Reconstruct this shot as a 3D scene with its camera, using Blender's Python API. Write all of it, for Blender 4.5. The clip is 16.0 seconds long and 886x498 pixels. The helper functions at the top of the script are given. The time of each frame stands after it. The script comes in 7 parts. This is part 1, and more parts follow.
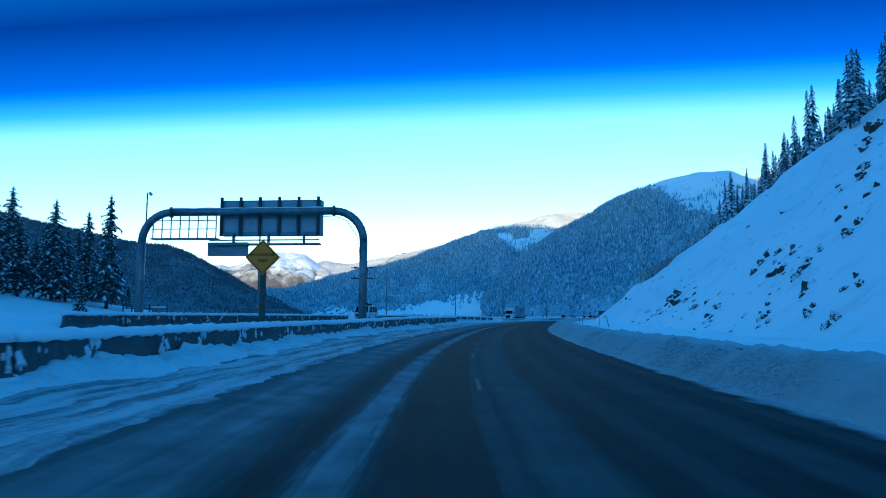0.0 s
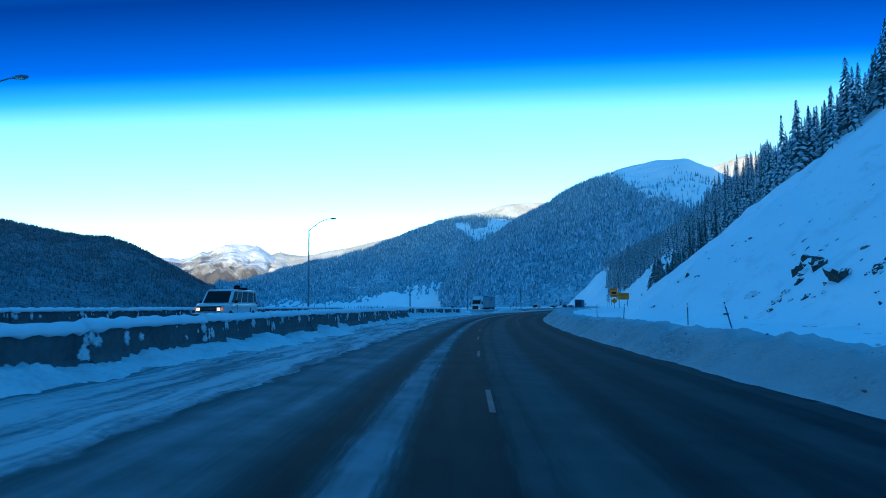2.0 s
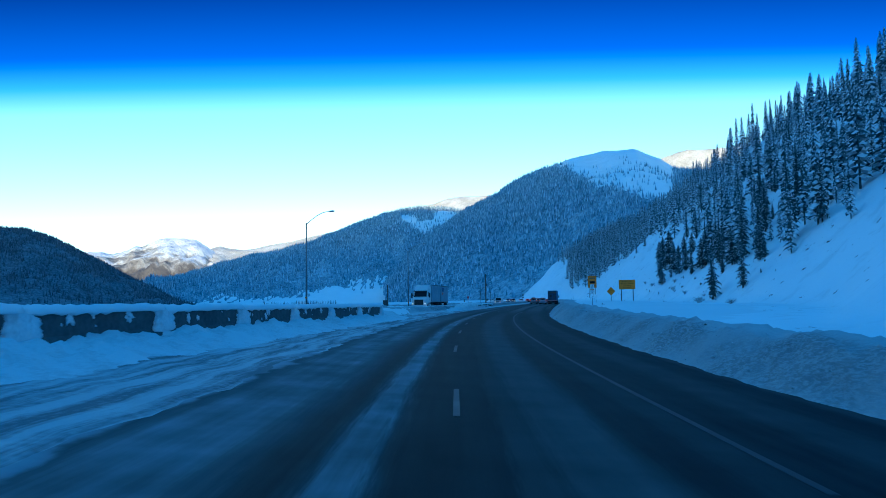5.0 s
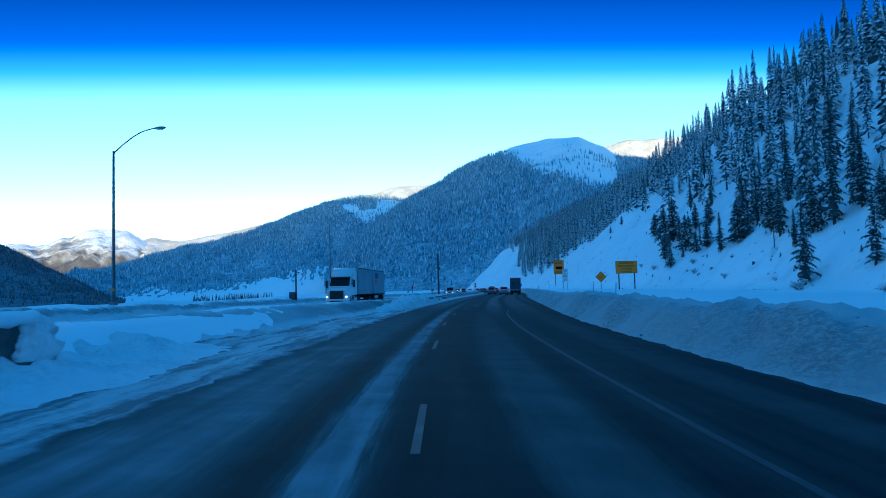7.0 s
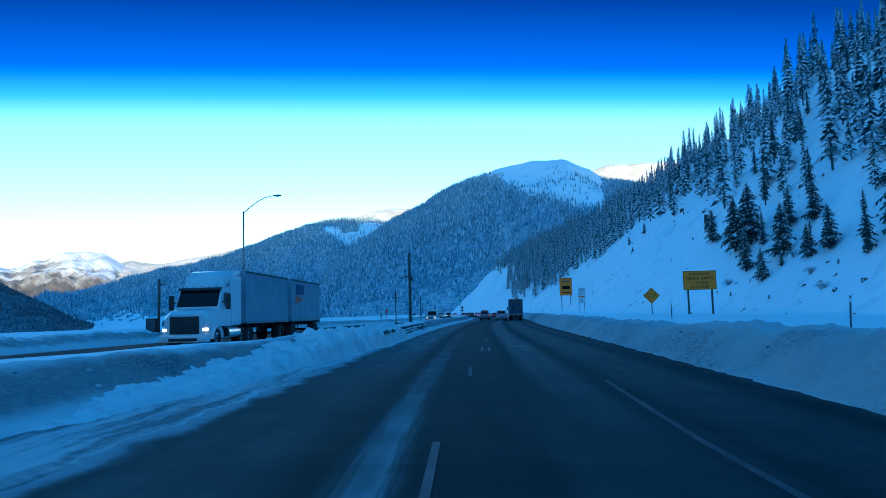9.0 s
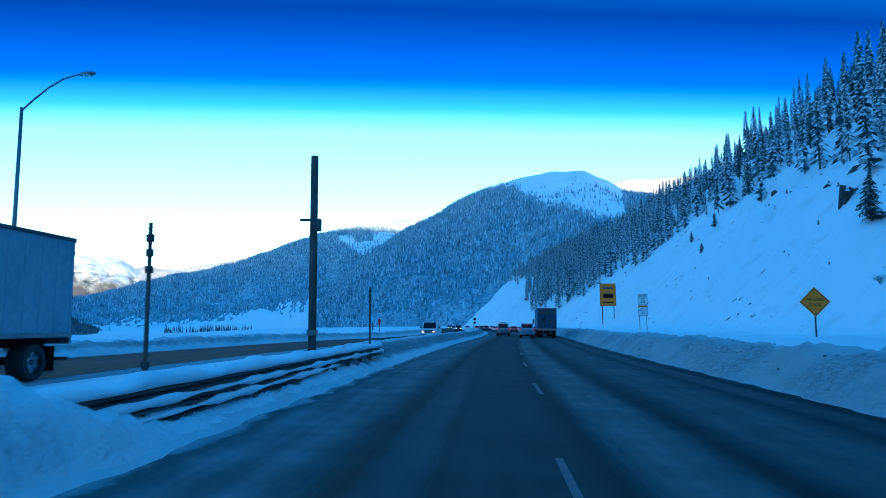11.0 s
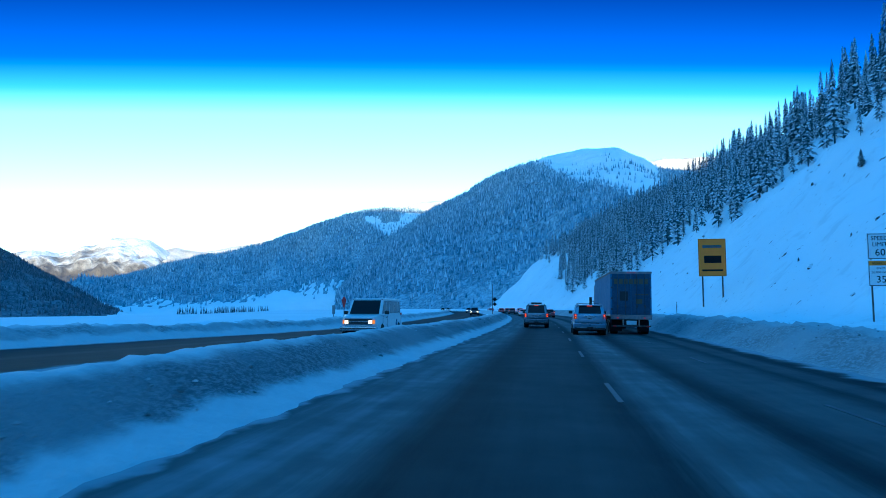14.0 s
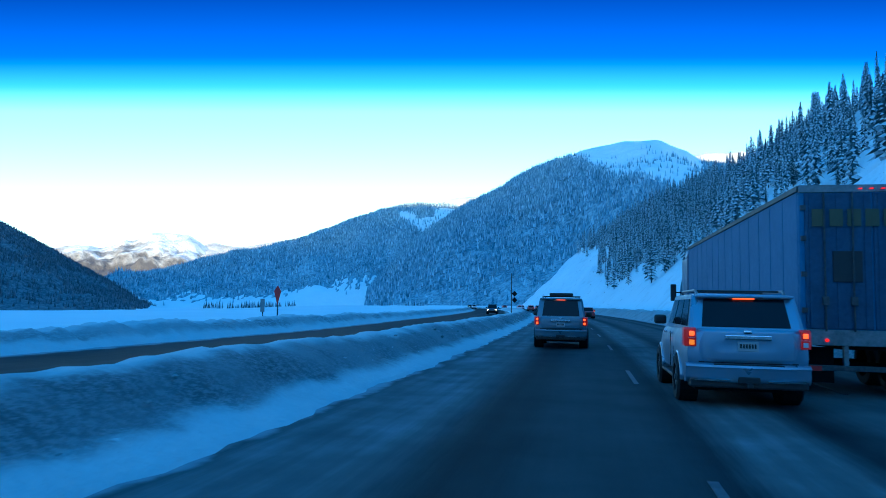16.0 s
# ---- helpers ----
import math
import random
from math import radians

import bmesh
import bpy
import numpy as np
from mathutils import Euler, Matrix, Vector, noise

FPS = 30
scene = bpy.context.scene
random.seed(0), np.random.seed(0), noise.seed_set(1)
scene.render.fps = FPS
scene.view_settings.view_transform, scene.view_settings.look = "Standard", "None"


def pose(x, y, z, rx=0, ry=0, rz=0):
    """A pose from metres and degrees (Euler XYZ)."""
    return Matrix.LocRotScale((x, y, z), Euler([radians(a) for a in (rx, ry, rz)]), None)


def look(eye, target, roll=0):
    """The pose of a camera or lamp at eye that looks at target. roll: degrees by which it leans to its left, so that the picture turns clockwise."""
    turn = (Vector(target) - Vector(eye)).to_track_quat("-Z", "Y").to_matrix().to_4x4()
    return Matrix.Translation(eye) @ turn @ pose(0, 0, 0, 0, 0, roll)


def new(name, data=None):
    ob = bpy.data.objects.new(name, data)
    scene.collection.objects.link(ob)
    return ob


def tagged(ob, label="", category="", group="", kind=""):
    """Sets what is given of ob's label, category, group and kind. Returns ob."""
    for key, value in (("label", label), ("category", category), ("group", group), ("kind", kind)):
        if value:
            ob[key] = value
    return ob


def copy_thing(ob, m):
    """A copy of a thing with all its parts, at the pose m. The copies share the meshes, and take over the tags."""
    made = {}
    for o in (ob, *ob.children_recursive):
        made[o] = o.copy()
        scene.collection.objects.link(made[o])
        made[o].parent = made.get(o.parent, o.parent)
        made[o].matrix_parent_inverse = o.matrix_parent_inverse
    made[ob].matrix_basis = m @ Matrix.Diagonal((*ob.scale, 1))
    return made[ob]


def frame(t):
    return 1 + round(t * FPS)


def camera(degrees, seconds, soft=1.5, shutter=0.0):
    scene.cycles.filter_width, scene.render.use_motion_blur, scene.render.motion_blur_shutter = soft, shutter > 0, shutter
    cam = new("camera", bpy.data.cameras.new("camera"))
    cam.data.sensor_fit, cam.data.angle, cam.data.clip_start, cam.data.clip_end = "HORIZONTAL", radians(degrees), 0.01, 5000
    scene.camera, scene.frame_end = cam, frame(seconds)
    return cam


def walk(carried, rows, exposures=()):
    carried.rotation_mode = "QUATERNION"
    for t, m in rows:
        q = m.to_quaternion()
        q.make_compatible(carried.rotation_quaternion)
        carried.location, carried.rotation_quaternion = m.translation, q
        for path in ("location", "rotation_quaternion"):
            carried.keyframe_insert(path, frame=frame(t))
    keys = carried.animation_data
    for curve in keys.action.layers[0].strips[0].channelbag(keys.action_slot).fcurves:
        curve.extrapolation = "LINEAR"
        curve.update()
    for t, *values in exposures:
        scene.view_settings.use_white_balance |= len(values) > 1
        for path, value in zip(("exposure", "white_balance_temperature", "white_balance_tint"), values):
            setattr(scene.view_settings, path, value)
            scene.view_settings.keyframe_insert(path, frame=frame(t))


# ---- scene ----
cam = camera(65.3, 16.0, soft=0.7, shutter=0.12)

# seconds, x, y, yaw, pitch, roll; the eye is 1.65 m above the road
PATH = [
    (0.0, 0.000, 0.000, -1.94, 5.50, -0.27),
    (0.5, 0.305, 10.317, -4.27, 6.22, 0.27),
    (1.0, 0.877, 20.633, -3.00, 4.54, 2.10),
    (1.5, 1.714, 30.942, -4.85, 4.98, 1.22),
    (2.0, 2.818, 41.235, -5.42, 4.78, 0.45),
    (2.5, 4.107, 51.517, -5.64, 4.29, -0.04),
    (3.0, 5.501, 61.796, -7.86, 5.07, 0.39),
    (3.5, 7.001, 72.070, -7.28, 4.42, 0.69),
    (4.0, 8.606, 82.339, -8.11, 3.73, 0.17),
    (4.5, 10.303, 92.534, -8.96, 3.99, 0.56),
    (5.0, 12.073, 102.588, -9.82, 4.25, 0.95),
    (5.5, 13.915, 112.500, -10.68, 4.52, 1.34),
    (6.0, 15.826, 122.269, -11.53, 4.78, 1.72),
    (6.5, 17.851, 131.887, -12.39, 5.04, 2.11),
    (7.0, 20.032, 141.340, -14.47, 3.35, 1.59),
    (7.5, 22.365, 150.626, -14.60, 5.60, 1.98),
    (8.0, 24.843, 159.743, -15.46, 5.22, 1.72),
    (8.5, 27.430, 168.707, -15.65, 5.27, 1.80),
    (9.0, 30.090, 177.533, -15.83, 5.32, 1.52),
    (9.5, 32.821, 186.222, -16.02, 5.38, 1.24),
    (10.0, 35.620, 194.772, -16.21, 5.43, 0.96),
    (10.5, 38.441, 203.199, -16.40, 5.48, 0.68),
    (11.0, 41.237, 211.517, -14.67, 6.34, 0.28),
    (11.5, 44.009, 219.725, -11.22, 4.35, 0.05),
    (12.0, 46.757, 227.826, -10.14, 4.49, 0.74),
    (12.5, 49.504, 235.821, -10.57, 3.34, -0.53),
    (13.0, 52.273, 243.715, -12.77, 3.34, 0.21),
    (13.5, 55.062, 251.508, -12.27, 3.39, 0.29),
    (14.0, 57.871, 259.200, -12.28, 4.90, 0.03),
    (14.5, 60.693, 266.794, -12.22, 4.98, -0.40),
    (15.0, 63.520, 274.291, -11.08, 4.77, 0.26),
    (15.5, 66.351, 281.692, -10.28, 4.17, 0.63),
    (16.0, 69.187, 288.997, -9.29, 4.61, -0.46),
]
walk(cam, [(t, pose(x, y, 1.65, 90 + pitch, roll, yaw)) for t, x, y, yaw, pitch, roll in PATH],
     exposures=[(0.0, 1.04, 5600, 0), (8.0, 1.1, 5600, 0), (11.0, 1.40, 5650, 0), (16.0, 1.50, 5650, 0)])

# ---- light: a clear winter sky, a low sun that the ridge behind keeps off the valley ----
SUN_TO = radians(12)       # the way the sunlight travels, clockwise from +y
SUN_EL = radians(10)
world = bpy.data.worlds.new("sky")
scene.world = world
world.use_nodes = True
wt = world.node_tree
wt.nodes.clear()
w_out = wt.nodes.new("ShaderNodeOutputWorld")
w_bg = wt.nodes.new("ShaderNodeBackground")
w_sky = wt.nodes.new("ShaderNodeTexSky")
w_sky.sky_type = "NISHITA"
w_sky.sun_disc = False
w_sky.sun_elevation = SUN_EL
w_sky.sun_rotation = SUN_TO + math.pi
w_sky.altitude = 3000
w_co = wt.nodes.new("ShaderNodeTexCoord")
w_sep = wt.nodes.new("ShaderNodeSeparateXYZ")
w_ramp = wt.nodes.new("ShaderNodeValToRGB")
w_mul = wt.nodes.new("ShaderNodeMix")
w_mul.data_type, w_mul.blend_type = "RGBA", "MULTIPLY"
w_mul.inputs[0].default_value = 1.0
wt.links.new(w_co.outputs["Generated"], w_sep.inputs[0])


def w_math(op, a, b=0.0):
    n = wt.nodes.new("ShaderNodeMath")
    n.operation = op
    for i, val in enumerate((a, b)):
        if isinstance(val, float):
            n.inputs[i].default_value = val
        else:
            wt.links.new(val, n.inputs[i])
    return n.outputs[0]


# the windscreen's deep blue tint strip is put into the sky: along a level line over the valley's end, turning into even
# rings of height towards the sides
SKY_WAY = radians(10.5)
w_fwd = w_math("ADD", w_math("MULTIPLY", w_sep.outputs["X"], math.sin(SKY_WAY)), w_math("MULTIPLY", w_sep.outputs["Y"], math.cos(SKY_WAY)))
w_tan = w_math("DIVIDE", w_sep.outputs["Z"], w_math("MAXIMUM", w_fwd, 0.3))
w_flat = w_math("DIVIDE", w_tan, w_math("SQRT", w_math("ADD", w_math("MULTIPLY", w_tan, w_tan), 1.0)))
w_side = wt.nodes.new("ShaderNodeMapRange")
w_side.interpolation_type = "SMOOTHSTEP"
w_side.inputs[1].default_value, w_side.inputs[2].default_value = 0.4, 0.66
wt.links.new(w_fwd, w_side.inputs[0])
w_high = w_math("ADD", w_math("MULTIPLY", w_flat, w_side.outputs[0]), w_math("MULTIPLY", w_sep.outputs["Z"], w_math("SUBTRACT", 1.0, w_side.outputs[0])))
wt.links.new(w_high, w_ramp.inputs["Fac"])
w_back = wt.nodes.new("ShaderNodeValToRGB")
w_pick = wt.nodes.new("ShaderNodeMix")
w_pick.data_type = "RGBA"
wt.links.new(w_sep.outputs["Z"], w_back.inputs["Fac"])
wt.links.new(w_side.outputs[0], w_pick.inputs[0])
wt.links.new(w_back.outputs[0], w_pick.inputs[6])
wt.links.new(w_ramp.outputs[0], w_pick.inputs[7])
wt.links.new(w_sky.outputs[0], w_mul.inputs[6])
wt.links.new(w_pick.outputs[2], w_mul.inputs[7])
wt.links.new(w_mul.outputs[2], w_bg.inputs["Color"])
wt.links.new(w_bg.outputs[0], w_out.inputs["Surface"])
w_bg.inputs["Strength"].default_value = 0.19
SKY_TINT = [(0.0, (1.0, 0.92, 0.66)), (0.08, (0.94, 0.96, 0.76)), (0.17, (0.78, 0.95, 0.86)), (0.272, (0.64, 0.92, 0.90)), (0.306, (0.15, 0.53, 0.92)),
            (0.345, (0.014, 0.175, 0.56)), (0.43, (0.004, 0.068, 0.26)), (0.65, (0.09, 0.54, 0.98)), (1.0, (0.20, 1.05, 1.48))]
SKY_SIDE = [(0.0, (1.0, 0.92, 0.66)), (0.08, (0.94, 0.96, 0.76)), (0.17, (0.78, 0.95, 0.86)), (0.30, (0.48, 0.80, 0.92)), (0.45, (0.26, 0.66, 0.96)), (0.65, (0.15, 0.62, 1.02)), (1.0, (0.20, 1.05, 1.48))]
for node, tints in ((w_ramp, SKY_TINT), (w_back, SKY_SIDE)):
    while len(node.color_ramp.elements) < len(tints):
        node.color_ramp.elements.new(0.5)
    for el, (at, col) in zip(node.color_ramp.elements, tints):
        el.position, el.color = at, (*col, 1)

sun = new("sun", bpy.data.lights.new("sun", "SUN"))
sun.data.energy, sun.data.angle, sun.data.color = 2.5, radians(0.5), (1.0, 0.76, 0.48)
sun_way = Vector((math.sin(SUN_TO) * math.cos(SUN_EL), math.cos(SUN_TO) * math.cos(SUN_EL), -math.sin(SUN_EL)))
sun.matrix_world = look((0, 0, 300), Vector((0, 0, 300)) + sun_way)


# ---- materials ----
def mat_base(name, rough=0.6, metal=0.0):
    m = bpy.data.materials.new(name)
    m.use_nodes = True
    nt = m.node_tree
    b = nt.nodes["Principled BSDF"]
    b.inputs["Roughness"].default_value = rough
    b.inputs["Metallic"].default_value = metal
    return m, nt, b


def n_noise(nt, co, scale, detail=4.0, rough=0.55):
    n = nt.nodes.new("ShaderNodeTexNoise")
    n.inputs["Scale"].default_value, n.inputs["Detail"].default_value, n.inputs["Roughness"].default_value = scale, detail, rough
    nt.links.new(co, n.inputs["Vector"])
    return n.outputs["Fac"]


def n_ramp(nt, fac, stops):
    r = nt.nodes.new("ShaderNodeValToRGB")
    while len(r.color_ramp.elements) < len(stops):
        r.color_ramp.elements.new(0.5)
    for e, (at, c) in zip(r.color_ramp.elements, stops):
        e.position = at
        e.color = (*c, 1) if len(c) == 3 else c
    nt.links.new(fac, r.inputs["Fac"])
    return r.outputs["Color"]


def n_mix(nt, fac, a, b, mode="MIX"):
    m = nt.nodes.new("ShaderNodeMix")
    m.data_type, m.blend_type = "RGBA", mode
    for sock, val in ((m.inputs[0], fac), (m.inputs[6], a), (m.inputs[7], b)):
        if isinstance(val, (int, float)):
            sock.default_value = val
        elif isinstance(val, tuple):
            sock.default_value = (*val, 1)
        else:
            nt.links.new(val, sock)
    return m.outputs[2]


def n_bump(nt, b, fac, strength, dist):
    n = nt.nodes.new("ShaderNodeBump")
    n.inputs["Strength"].default_value, n.inputs["Distance"].default_value = strength, dist
    nt.links.new(fac, n.inputs["Height"])
    nt.links.new(n.outputs[0], b.inputs["Normal"])


def n_math(nt, op, a, b=0.0, c=None):
    n = nt.nodes.new("ShaderNodeMath")
    n.operation = op
    for i, val in enumerate((a, b, c)):
        if val is None:
            continue
        if isinstance(val, (int, float)):
            n.inputs[i].default_value = val
        else:
            nt.links.new(val, n.inputs[i])
    return n.outputs[0]


def n_obj(nt):
    return nt.nodes.new("ShaderNodeTexCoord").outputs["Object"]


def mat_mottled(name, c1, c2, scale, rough=0.6, metal=0.0, bump=0.2, dist=0.01, fine=8.0):
    """Two-tone material with grain at two scales."""
    m, nt, b = mat_base(name, rough, metal)
    co = n_obj(nt)
    big, small = n_noise(nt, co, scale), n_noise(nt, co, scale * fine)
    f = n_math(nt, "ADD", n_math(nt, "MULTIPLY", big, 0.6), n_math(nt, "MULTIPLY", small, 0.4))
    nt.links.new(n_ramp(nt, f, [(0.35, c1), (0.65, c2)]), b.inputs["Base Color"])
    if bump:
        n_bump(nt, b, small, bump, dist)
    return m


def mat_snow(name, dirt=0.0, speck=0.0, scale=1.0, bump=0.5, dist=0.12, white=1.0):
    """Snow with soft relief; dirt: sand and slush in it, speck: stems and stones that show through."""
    m, nt, b = mat_base(name, 0.75)
    co = n_obj(nt)
    big, mid, small = n_noise(nt, co, 0.05 * scale), n_noise(nt, co, 0.6 * scale, 6), n_noise(nt, co, 5.0 * scale, 5)
    col = n_ramp(nt, big, [(0.3, (0.80 * white, 0.82 * white, 0.84 * white)), (0.7, (0.88 * white, 0.89 * white, 0.90 * white))])
    if dirt:
        d = n_ramp(nt, n_math(nt, "ADD", n_math(nt, "MULTIPLY", mid, 0.6), n_math(nt, "MULTIPLY", small, 0.4)),
                   [(0.50 - 0.12 * dirt, (0, 0, 0)), (0.74 - 0.14 * dirt, (1, 1, 1))])
        col = n_mix(nt, n_math(nt, "MULTIPLY", d, min(1.0, 0.35 + 0.5 * dirt)), col, (0.23, 0.22, 0.21))
    if speck:
        v = nt.nodes.new("ShaderNodeTexVoronoi")
        v.inputs["Scale"].default_value = 0.35 * scale
        nt.links.new(co, v.inputs["Vector"])
        near = n_math(nt, "LESS_THAN", v.outputs["Distance"], 0.16 * speck)
        keep = n_math(nt, "GREATER_THAN", n_noise(nt, co, 2.5 * scale, 3), 0.52)
        zone = n_math(nt, "GREATER_THAN", n_noise(nt, co, 0.045 * scale, 2), 0.47)
        col = n_mix(nt, n_math(nt, "MULTIPLY", n_math(nt, "MULTIPLY", near, keep), zone), col, (0.10, 0.09, 0.08))
        # short stems, dimples and crumbs in strings down the slope
        mp = nt.nodes.new("ShaderNodeMapping")
        mp.inputs["Scale"].default_value = (1.0, 1.0, 0.45)
        nt.links.new(co, mp.inputs["Vector"])
        fine = n_noise(nt, mp.outputs[0], 1.9 * scale, 3, 0.7)
        crumbs = n_math(nt, "MULTIPLY", n_ramp(nt, fine, [(0.66, (0, 0, 0)), (0.70, (1, 1, 1))]), n_ramp(nt, n_noise(nt, co, 0.11 * scale, 3), [(0.42, (0.05, 0.05, 0.05)), (0.60, (0.85, 0.85, 0.85))]))
        col = n_mix(nt, crumbs, col, (0.20, 0.19, 0.18))
        streak = n_ramp(nt, n_noise(nt, mp.outputs[0], 0.35 * scale, 5, 0.6), [(0.56, (0, 0, 0)), (0.66, (0.22, 0.22, 0.22))])
        col = n_mix(nt, streak, col, (0.50, 0.50, 0.50))
    nt.links.new(col, b.inputs["Base Color"])
    n_bump(nt, b, n_math(nt, "ADD", mid, n_math(nt, "MULTIPLY", small, 0.5)), bump, dist)
    return m


def mat_bank(name, k0, k1, flakes, dark, white=0.9, tracks=0.0, clean=None, grime=0.0, coarse=6.5):
    """Ploughed snow by its place across and along the bank: broken grey flakes on the face from k0 to k1, and long wheel tracks."""
    m, nt, b = mat_base(name, 0.8)
    uv = nt.nodes.new("ShaderNodeUVMap")
    sep = nt.nodes.new("ShaderNodeSeparateXYZ")
    nt.links.new(uv.outputs[0], sep.inputs[0])
    co = n_obj(nt)
    big, small = n_noise(nt, co, 0.8, 5), n_noise(nt, co, 7.0, 5)
    col = n_ramp(nt, n_math(nt, "ADD", n_math(nt, "MULTIPLY", big, 0.6), n_math(nt, "MULTIPLY", small, 0.4)),
                 [(0.3, (0.74 * white, 0.76 * white, 0.78 * white)), (0.65, (0.90 * white, 0.91 * white, 0.92 * white))])
    mp = nt.nodes.new("ShaderNodeMapping")
    mp.inputs["Scale"].default_value = (1.0, 1.0, 2.2)
    nt.links.new(co, mp.inputs["Vector"])
    fl, fine = n_noise(nt, mp.outputs[0], coarse, 5, 0.65), n_noise(nt, mp.outputs[0], coarse * 3, 3)
    k = n_math(nt, "ADD", sep.outputs["X"], n_math(nt, "MULTIPLY", n_math(nt, "SUBTRACT", big, 0.5), 0.9))
    zone = None
    for a, z in ((k0 - 0.2, k0 + 0.25), (k1 + 0.2, k1 - 0.3)):
        mr = nt.nodes.new("ShaderNodeMapRange")
        mr.interpolation_type = "SMOOTHSTEP"
        for i, val in enumerate((a, z, 0.0, 1.0)):
            mr.inputs[i + 1].default_value = val
        nt.links.new(k, mr.inputs[0])
        zone = mr.outputs[0] if zone is None else n_math(nt, "MULTIPLY", zone, mr.outputs[0])
    if clean:
        mr = nt.nodes.new("ShaderNodeMapRange")
        mr.interpolation_type = "SMOOTHSTEP"
        for i, val in enumerate(clean + (0.35, 1.0)):
            mr.inputs[i + 1].default_value = val
        nt.links.new(sep.outputs["Y"], mr.inputs[0])
        zone = n_math(nt, "MULTIPLY", zone, mr.outputs[0])
    if grime:
        col = n_mix(nt, n_math(nt, "MULTIPLY", zone, grime), col, (0.16, 0.165, 0.17))
    patch = n_ramp(nt, n_math(nt, "ADD", n_math(nt, "MULTIPLY", fl, 0.65), n_math(nt, "MULTIPLY", fine, 0.35)), [(0.43, (0, 0, 0)), (0.54, (1, 1, 1))])
    area = n_ramp(nt, n_noise(nt, co, 0.25, 3), [(0.40, (0.12, 0.12, 0.12)), (0.60, (1, 1, 1))])
    col = n_mix(nt, n_math(nt, "MULTIPLY", n_math(nt, "MULTIPLY", n_math(nt, "MULTIPLY", patch, zone), area), flakes), col, dark)
    if tracks:
        mt = nt.nodes.new("ShaderNodeMapping")
        mt.inputs["Scale"].default_value = (1.0, 0.06, 1.0)
        nt.links.new(uv.outputs[0], mt.inputs["Vector"])
        long_n = n_ramp(nt, n_math(nt, "ADD", n_math(nt, "MULTIPLY", n_noise(nt, mt.outputs[0], 2.2, 5, 0.6), 0.8), n_math(nt, "MULTIPLY", small, 0.2)), [(0.44, (0, 0, 0)), (0.58, (1, 1, 1))])
        col = n_mix(nt, n_math(nt, "MULTIPLY", long_n, tracks), col, (0.15, 0.155, 0.16))
    nt.links.new(col, b.inputs["Base Color"])
    n_bump(nt, b, n_math(nt, "ADD", n_math(nt, "ADD", big, n_math(nt, "MULTIPLY", small, 0.4)), n_math(nt, "MULTIPLY", n_math(nt, "MULTIPLY", fl, zone), -1.0)), 0.9, 0.12)
    return m


